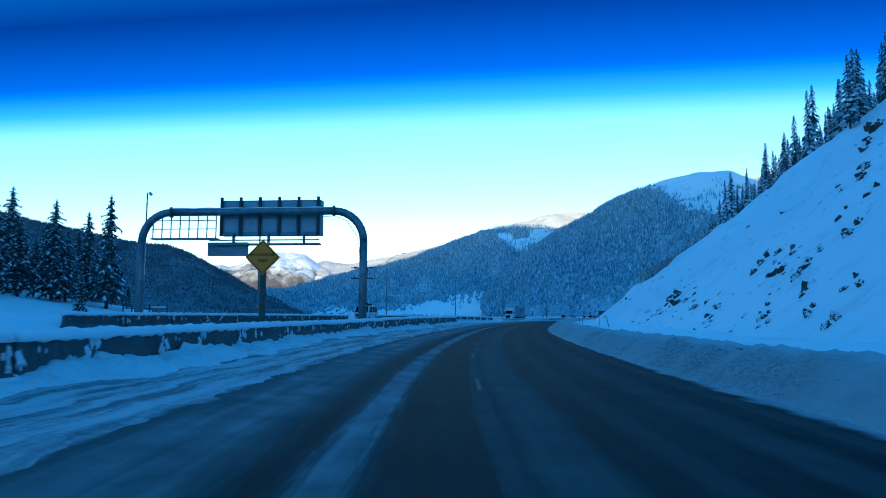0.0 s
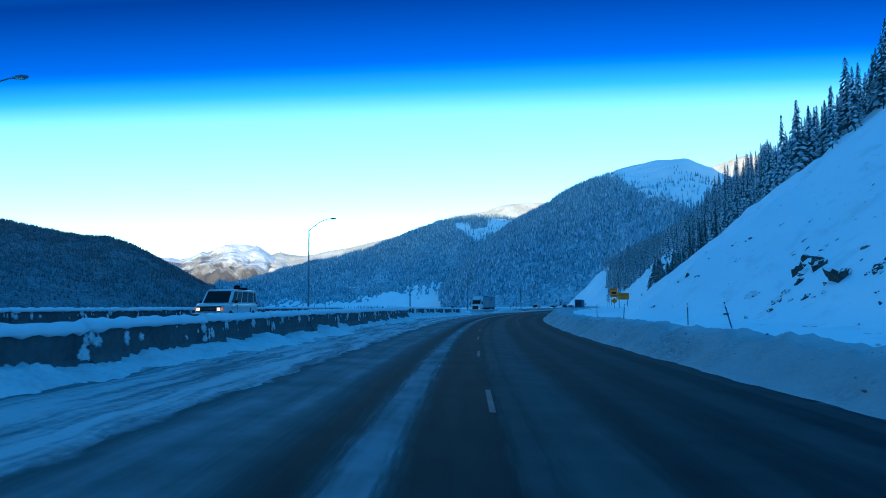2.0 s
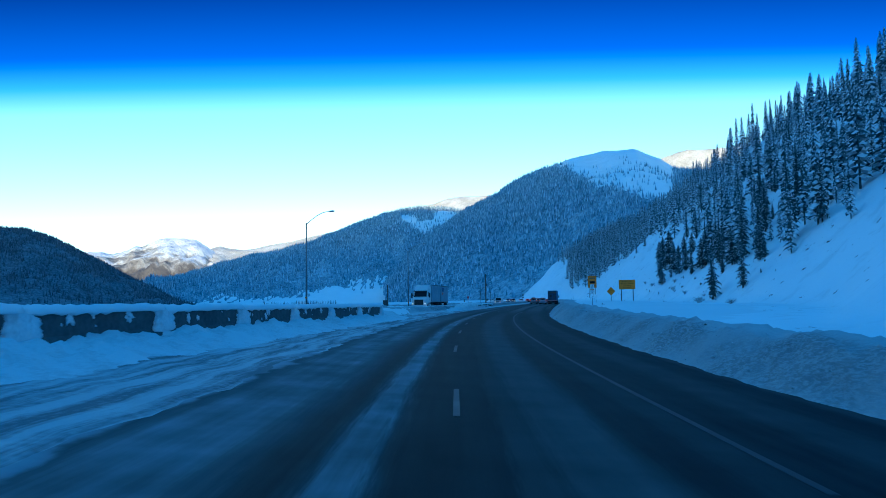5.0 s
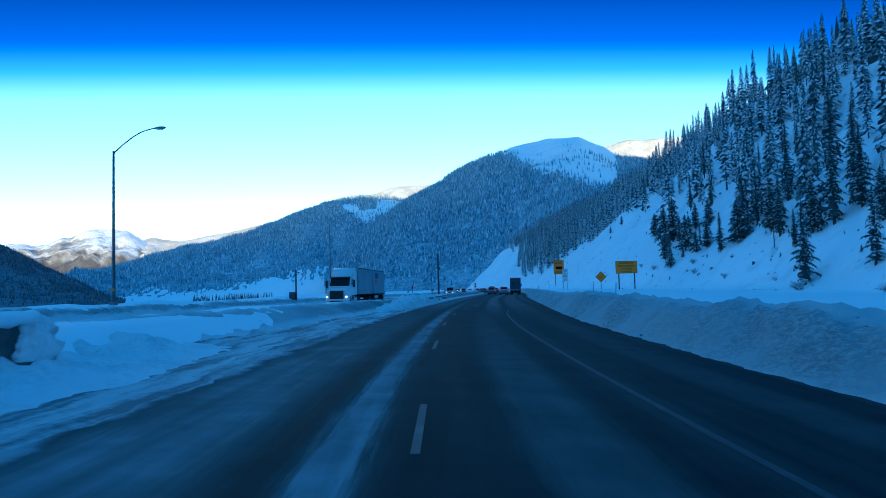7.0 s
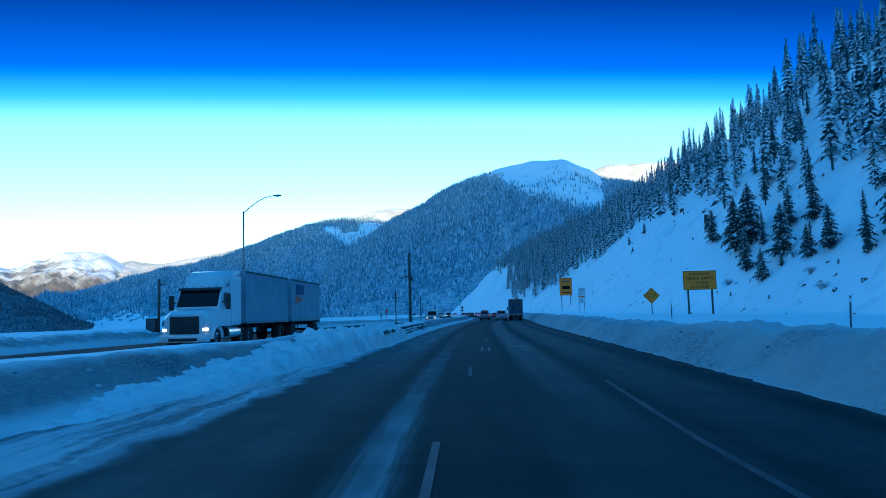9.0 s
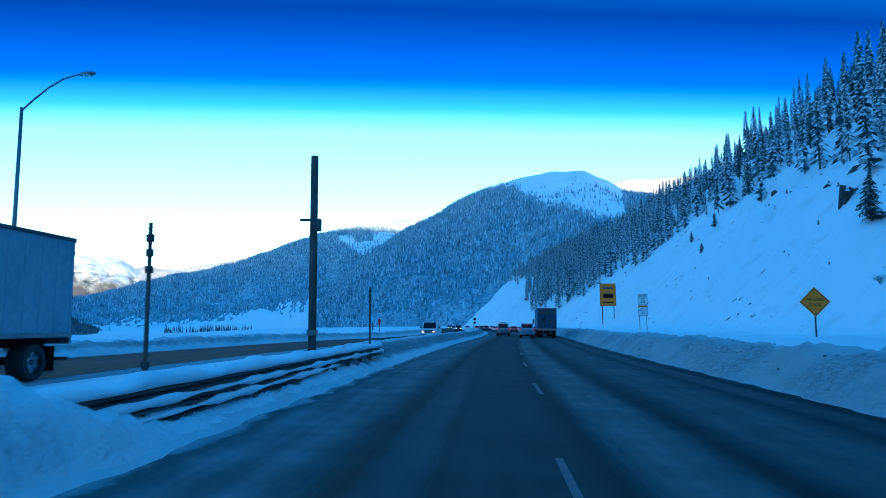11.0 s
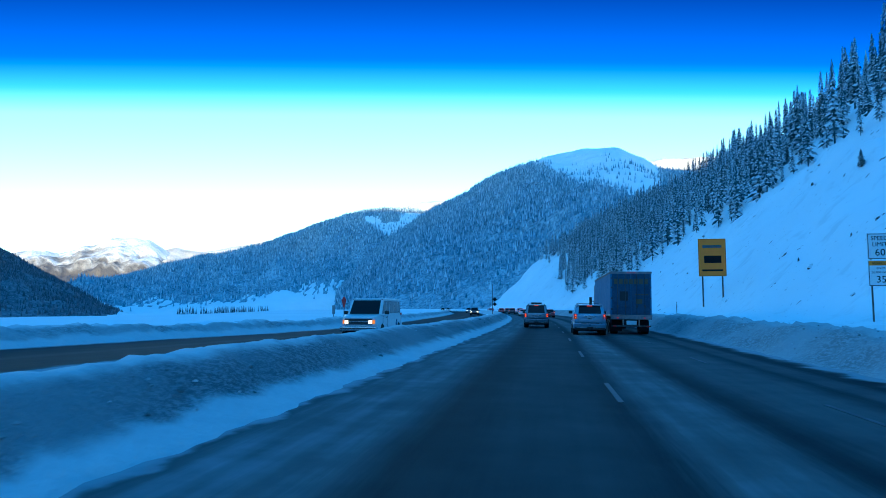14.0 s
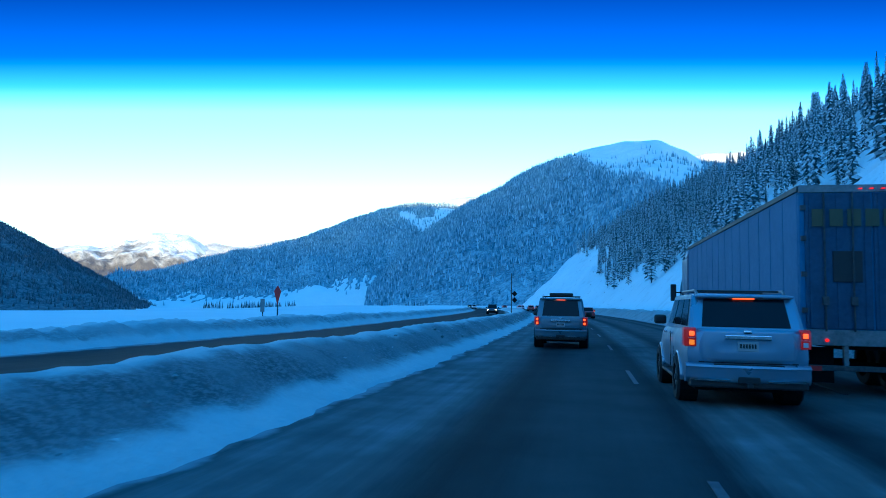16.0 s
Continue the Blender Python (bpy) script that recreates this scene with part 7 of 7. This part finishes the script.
M_DIM = mat_lamp("dipped_headlamp", (1.0, 0.80, 0.50), 0.9, (0.8, 0.8, 0.75))


def van(s_, u_, cargo=False):
    """A long passenger van: slab sides, short sloping hood, framed grille, chrome bumper."""
    v = car(on_road(s_, u_, True), "white passenger van with lit headlamps", P_WHITE, 5.9, 2.02, 2.1, 1.24, 1.16, (0.04, 4.85, 0.10, 4.05), 0.86, 0.37, name="white_van", category="van", rack=False, detail=False, heads=True, lamps="off", group="oncoming vans",
            panes=((0.015, 0.11), (0.14, 0.35), (0.385, 0.60), (0.635, 0.80), (0.83, 0.975)), sill=0.10)
    surround = part("grille", box(-0.74, 0.74, 5.80, 5.92, 0.70, 1.05, 0.03), M_TRIM, v, "dark grille")
    for z in (0.70, 0.86, 1.03):
        part("bar", box(-0.74, 0.74, 5.90, 5.94, z, z + 0.025, 0.008), M_CHROME, surround, "chrome bar")
    for x in (-0.74, 0.715):
        part("bar", box(x, x + 0.025, 5.90, 5.94, 0.70, 1.05, 0.008), M_CHROME, surround, "chrome bar")
    part("front_bumper", box(-0.97, 0.97, 5.70, 6.06, 0.42, 0.64, 0.06, 3), M_CHROME, v, "chrome front bumper")
    part("bumper_pad", box(-0.93, 0.93, 5.95, 6.075, 0.52, 0.56, 0.01), M_TRIM, v)
    part("hood", loft([[(x, y, z) for x, z in ((-w, z0 - 0.12), (w, z0 - 0.12), (w, z0 - 0.02), (w * 0.8, z0), (-w * 0.8, z0), (-w, z0 - 0.02))] for y, w, z0 in ((4.75, 0.93, 1.27), (5.3, 0.90, 1.22), (5.7, 0.86, 1.14), (5.86, 0.80, 1.07))]), P_WHITE, v, smooth_on=True)
    part("roof_edge", box(-0.84, 0.84, 4.02, 4.10, 2.02, 2.05, 0.012), M_TRIM, v)
    for sg in (-1, 1):
        a, b = sorted((sg * 0.54, sg * 0.72))
        lamp = part("headlamp", box(a, b, 5.86, 5.955, 0.77, 0.95, 0.015), M_DIM, v, "lit rectangular headlamp")
        a, b = sorted((sg * 0.735, sg * 0.85))
        part("corner_lamp", box(a, b, 5.76, 5.90, 0.77, 0.95, 0.015), M_AMBER, lamp, "amber corner lamp")
        a, b = sorted((sg * 0.995, sg * 1.018))
        part("body_crease", box(a, b, 0.3, 5.2, 0.98, 1.005, 0.008), P_WHITE, v)
        part("door_seam", box(a, b, 3.78, 3.79, 0.55, 1.16), M_TRIM, v)
        part("door_seam", box(a, b, 4.72, 4.73, 0.55, 1.16), M_TRIM, v)
        part("door_handle", box(a, b + 0.01 * (sg > 0), 3.86, 4.02, 1.06, 1.10, 0.008), M_TRIM, v)
        part("roof_gutter", box(*sorted((sg * 0.855, sg * 0.90)), 0.15, 4.1, 2.0, 2.025, 0.008), P_WHITE, v)
    part("fuel_cap", box(1.0, 1.016, 2.6, 2.8, 0.74, 0.94, 0.02), M_TRIM, v)
    part("badge", box(-1.014, -1.0, 1.35, 1.55, 0.6, 0.95, 0.02), M_NAVY, v, "dark oval marking")
    if cargo:
        part("luggage_bag", box(-0.15, 0.55, -0.42, 0.02, 1.55, 2.32, 0.12, 3), M_BLACK, v, "black bag strapped on the rear rack")
        part("luggage_bag", box(0.35, 0.72, -0.38, 0.02, 1.6, 2.48, 0.10, 3), M_BLACK, v, "black bag strapped on the rear rack")
        part("rear_rack", box(-0.6, 0.75, -0.48, 0.0, 0.62, 0.68, 0.02), M_DARKSTEEL, v)
    return v


M_NAVY = mat_plain("navy_marking", (0.02, 0.04, 0.14), 0.5)
van(88.0, -16.0, cargo=True)
van(307.3, -13.5)


def trailer(t, y0, L, W=2.6, top=4.1, floor=1.2, side=None, ribs=12, axles=2, rear=True, door=None):
    """A box trailer under the thing t, its tail at y0."""
    h = W / 2
    bx = part("trailer_box", box(-h, h, y0, y0 + L, floor, top, 0.03), side, t, "ribbed box with a pale roof")
    for sg in (-1, 1):
        for k in range(ribs + 1):
            y = y0 + 0.12 + (L - 0.24) * k / ribs
            a, b = sorted((sg * h, sg * (h + 0.008)))
            part("rib", box(a, b, y - 0.035, y + 0.035, floor + 0.12, top - 0.12), side, bx)
        a, b = sorted((sg * (h - 0.01), sg * (h + 0.035)))
        part("top_rail", box(a, b, y0, y0 + L, top - 0.12, top - 0.01, 0.01), M_DARKSTEEL, bx)
        part("bottom_rail", box(a, b, y0, y0 + L, floor - 0.03, floor + 0.11, 0.01), M_STEEL, bx)
    part("chassis", box(-0.55, 0.55, y0 + 0.2, y0 + L - 0.4, floor - 0.3, floor - 0.02), M_BLACK, t)
    for k in range(axles):
        y = y0 + 1.5 + 1.25 * k
        for sg in (-1, 1):
            wheel(t, sg * (h - 0.30), y, 0.51, 0.52)
        part("axle", tube([(-h + 0.3, y, 0.51), (h - 0.3, y, 0.51)], 0.07, 0.07, 8), M_BLACK, t)
    if rear:
        for sg in (-1, 1):
            a, b = sorted((sg * 0.02, sg * (h - 0.10)))
            dr = part("rear_door", box(a, b, y0 - 0.035, y0 + 0.01, floor + 0.1, top - 0.16, 0.01), door or side, t, "worn rear door")
            for k in range(5):
                x = a + 0.1 + (b - a - 0.2) * k / 4
                part("rib", box(x - 0.03, x + 0.03, y0 - 0.05, y0 - 0.03, floor + 0.15, top - 0.2), door or side, dr)
            for q in (0.30, 0.72):
                x = sg * (h - 0.1) * q
                part("lock_rod", tube([(x, y0 - 0.07, floor + 0.05), (x, y0 - 0.07, top - 0.15)], 0.018, 0.018, 6), M_DARKSTEEL, dr)
                part("latch", box(x - 0.06, x + 0.06, y0 - 0.10, y0 - 0.05, floor + 0.55, floor + 0.72, 0.01), M_DARKSTEEL, dr)
            for z in (0.4, 1.1, 1.8, 2.4):
                q = sg * (h - 0.07)
                part("hinge", box(min(q - 0.05, q + 0.05), max(q - 0.05, q + 0.05), y0 - 0.05, y0 - 0.02, floor + z, floor + z + 0.1), M_DARKSTEEL, dr)
            a, b = sorted((sg * 0.55, sg * (h - 0.12)))
            part("mud_flap", box(a, b, y0 + 0.55, y0 + 0.58, 0.22, floor - 0.28), M_BLACK, t)
            part("tail_lamp", tube([(sg * 0.85, y0 - 0.06, floor - 0.12), (sg * 0.85, y0 + 0.02, floor - 0.12)], 0.035, 0.035, 10), M_TAIL, t, "small red tail lamp")
            part("bumper_leg", box(sg * 0.5 - 0.04, sg * 0.5 + 0.04, y0, y0 + 0.1, 0.5, floor), M_STEEL, t)
        part("rear_frame", box(-h, h, y0 - 0.03, y0 + 0.08, floor - 0.22, floor + 0.08, 0.01), M_STEEL, t)
        part("header", box(-h, h, y0 - 0.03, y0 + 0.08, top - 0.15, top, 0.01), M_STEEL, t)
        for x in (-0.2, 0.0, 0.2):
            part("marker_lamp", box(x - 0.035, x + 0.035, y0 - 0.055, y0 - 0.03, top - 0.095, top - 0.068, 0.006), M_TAIL, t, "small red marker lamp")
        ub = part("bumper_bar", box(-h + 0.05, h - 0.05, y0 - 0.02, y0 + 0.08, 0.50, 0.60, 0.01), M_DARKSTEEL, t)
        for k in (0, 5):
            x = -h + 0.15 + (W - 0.5) * k / 5
            part("red_stripe", box(x, x + 0.2, y0 - 0.027, y0 - 0.021, 0.49, 0.59), M_RED, ub)
    return bx


def tractor(t, y0, mat, W=2.5, heads=True):
    """The pulling unit, its back at y0, nose towards +y."""
    h = W / 2
    sl = part("sleeper", box(-h, h, y0 + 2.0, y0 + 3.6, 1.1, 3.75, 0.18, 4), mat, t, smooth_on=True)
    part("fairing", loft([[(x * w, y, z) for x, z in ((-h, z0), (h, z0), (h * 0.93, z1), (-h * 0.93, z1))] for y, w, z0, z1 in ((y0 + 2.05, 0.98, 3.6, 4.05), (y0 + 2.7, 0.98, 3.57, 4.04), (y0 + 3.2, 0.96, 3.5, 3.94), (y0 + 3.8, 0.92, 3.25, 3.62), (y0 + 4.25, 0.86, 3.0, 3.2), (y0 + 4.45, 0.8, 2.98, 3.04))]), mat, t, smooth_on=True)
    part("sun_visor", loft([[(x, y, z) for x, z in ((-h * 0.86, 2.98 + dz), (h * 0.86, 2.98 + dz), (h * 0.86, 3.08 + dz), (-h * 0.86, 3.08 + dz))] for y, dz in ((y0 + 4.42, 0.02), (y0 + 4.72, -0.05))]), M_TRIM, t)
    for k in range(5):
        part("roof_lamp", box(-0.8 + 0.4 * k - 0.05, -0.8 + 0.4 * k + 0.05, y0 + 4.42, y0 + 4.5, 3.12, 3.18, 0.01), M_LENS, t, "small pale roof lamp")
    part("cab", loft([[(x, y, z) for x, z in ((-q, 1.1), (q, 1.1), (q, 2.0), (q * 0.93, zt), (-q * 0.93, zt), (-q, 2.0))] for y, q, zt in ((y0 + 3.5, h * 0.98, 3.15), (y0 + 4.45, h * 0.95, 3.1), (y0 + 5.1, h * 0.93, 2.05))]), mat, t)
    ws = [(h * 0.9, y0 + 5.1, 2.03), (-h * 0.9, y0 + 5.1, 2.03), (-h * 0.86, y0 + 4.45, 3.1), (h * 0.86, y0 + 4.45, 3.1)]
    part("windscreen", plate(ws, 0.03, 0.97, 0.06, 0.90, 0.02), M_GLASS, t, "dark windscreen")
    part("hood", loft([[(x, y, z) for x, z in ((-q, 0.7), (q, 0.7), (q, zt - 0.25), (q * 0.75, zt), (-q * 0.75, zt), (-q, zt - 0.25))] for y, q, zt in ((y0 + 4.9, h * 0.95, 2.05), (y0 + 6.1, h * 0.90, 1.90), (y0 + 6.5, h * 0.80, 1.72))]), mat, t)
    gr = part("grille", box(-0.72, 0.72, y0 + 6.40, y0 + 6.56, 0.78, 1.62, 0.05), M_TRIM, t, "dark grille")
    for k in range(6):
        part("bar", box(-0.66, 0.66, y0 + 6.55, y0 + 6.575, 0.88 + 0.125 * k, 0.90 + 0.125 * k), M_DARKSTEEL, gr)
    part("bumper", box(-h * 0.95, h * 0.95, y0 + 6.2, y0 + 6.7, 0.36, 0.74, 0.12, 4), mat, t, smooth_on=True)
    part("air_intake", box(-0.7, 0.7, y0 + 6.66, y0 + 6.71, 0.44, 0.58, 0.01), M_TRIM, t)
    part("stack", tube([(h * 0.75, y0 + 1.85, 1.2), (h * 0.75, y0 + 1.85, 3.9)], 0.07, 0.07, 10), M_CHROME, t, smooth_on=True)
    for sg in (-1, 1):
        arc = [math.pi * k / 12 for k in range(13)]
        part("fender", loft([[(sg * x_, y0 + 5.4 + rr * math.cos(a_), 0.51 + rr * math.sin(a_)) for x_, rr in ((h - 0.5, 0.58), (h + 0.02, 0.58), (h + 0.02, 0.66), (h - 0.5, 0.70))] for a_ in arc]), mat, t, smooth_on=True)
        part("step", box(min(sg * (h - 0.3), sg * (h + 0.03)), max(sg * (h - 0.3), sg * (h + 0.03)), y0 + 3.95, y0 + 4.7, 0.5, 0.56, 0.01), M_STEEL, t)
        part("door_seam", box(min(sg * h * 0.97, sg * (h * 0.98 + 0.006)), max(sg * h * 0.97, sg * (h * 0.98 + 0.006)), y0 + 3.58, y0 + 3.595, 1.15, 2.0), M_TRIM, t)
        a, b = sorted((sg * h * 0.70, sg * h * 0.88))
        part("headlamp", box(a, b, y0 + 6.25, y0 + 6.52, 0.90, 1.06, 0.04), M_DIM if heads else M_LENS, t, "bright headlamp")
        a, b = sorted((sg * (h + 0.1), sg * (h + 0.34)))
        part("door_mirror", box(a, b, y0 + 4.6, y0 + 4.75, 1.95, 2.7, 0.04), M_TRIM, t)
        part("mirror_arm", box(min(sg * h * 0.9, sg * (h + 0.2)), max(sg * h * 0.9, sg * (h + 0.2)), y0 + 4.65, y0 + 4.7, 2.3, 2.36), M_TRIM, t)
        sw = [(sg * h * 0.98, y0 + (4.5 if sg < 0 else 3.6), 2.1), (sg * h * 0.98, y0 + (3.6 if sg < 0 else 4.5), 2.1), (sg * h * 0.93, y0 + (3.6 if sg < 0 else 4.4), 2.85), (sg * h * 0.93, y0 + (4.4 if sg < 0 else 3.6), 2.85)]
        part("side_window", plate(sw, 0.05, 0.95, 0.05, 0.95, 0.015), M_GLASS, t)
        part("fuel_tank", tube([(sg * (h - 0.3), y0 + 2.2, 0.75), (sg * (h - 0.3), y0 + 3.9, 0.75)], 0.32, 0.32, 14), M_CHROME, t)
        for y in (y0 + 0.6, y0 + 1.8, y0 + 5.4):
            wheel(t, sg * (h - 0.28), y, 0.51, 0.46)
    part("chassis", box(-0.45, 0.45, y0 - 0.3, y0 + 5.5, 0.6, 0.95), M_BLACK, t)


M_BOX = mat_mottled("blue_grey_trailer_sheet", (0.045, 0.145, 0.265), (0.068, 0.185, 0.33), 0.9, 0.75, 0.0, bump=0.06)
M_DOOR = mat_mottled("worn_navy_door", (0.014, 0.040, 0.085), (0.040, 0.085, 0.15), 1.6, 0.6, 0.0, bump=0.15)
M_PALEBOX = mat_mottled("pale_trailer_sheet", (0.21, 0.26, 0.31), (0.29, 0.35, 0.40), 0.7, 0.7, 0.0, bump=0.08)
M_LETTER = mat_plain("faded_yellow_marking", (0.09, 0.082, 0.04), 0.6)
M_LOGO = mat_plain("orange_marking", (0.50, 0.075, 0.03), 0.5)

sm = thing("semi_truck", "blue-grey semi trailer with worn rear doors", "truck", "", on_road(313.3, 5.3))
bx = trailer(sm, 0.0, 14.6, side=M_BOX, ribs=14, door=M_DOOR)
bars(sm, -1.12, 1.10, 3.45, -0.062, 0.34, 7, M_LETTER)
part("dark_panel", box(-0.72, -0.2, -0.066, -0.04, 2.2, 2.8, 0.01), M_TRIM, sm, "dark square placard")
part("notice", box(0.3, 0.7, -0.066, -0.04, 2.0, 2.3, 0.01), M_LETTER, sm)
bars(sm, 0.25, 1.1, 2.6, -0.062, 0.08, 5, M_LETTER)
tractor(sm, 13.4, P_BLUE, heads=False)

dt = thing("double_trailer_truck", "white semi truck hauling two pale box trailers", "truck", "", at(236.0, -13.75, float(opp_z(226)) + 0.004, 180))
trailer(dt, 0.0, 8.4, side=M_PALEBOX, ribs=12, axles=1)
trailer(dt, 9.3, 8.4, side=M_PALEBOX, ribs=12, axles=1, rear=False)
part("dolly", box(-0.5, 0.5, 7.6, 9.6, 0.75, 0.95), M_BLACK, dt)
for y in (7.7,):
    for sg in (-1, 1):
        wheel(dt, sg * 1.0, y, 0.51, 0.5)
tractor(dt, 16.2, P_WHITE)
# plain shapes where a company mark stands on the trailer's side
for a, b in ((5.1, 5.7), (5.85, 6.45), (6.6, 7.2)):
    part("mark", box(-1.345, -1.322, a, b, 3.05, 3.75, 0.005), M_NAVY, dt, "dark blue block marking")
part("mark", loft([[(x, y, z) for y, z in ((5.4, 2.75), (7.4, 2.95), (7.4, 2.35))] for x in (-1.345, -1.322)]), M_LOGO, dt, "orange wedge marking")
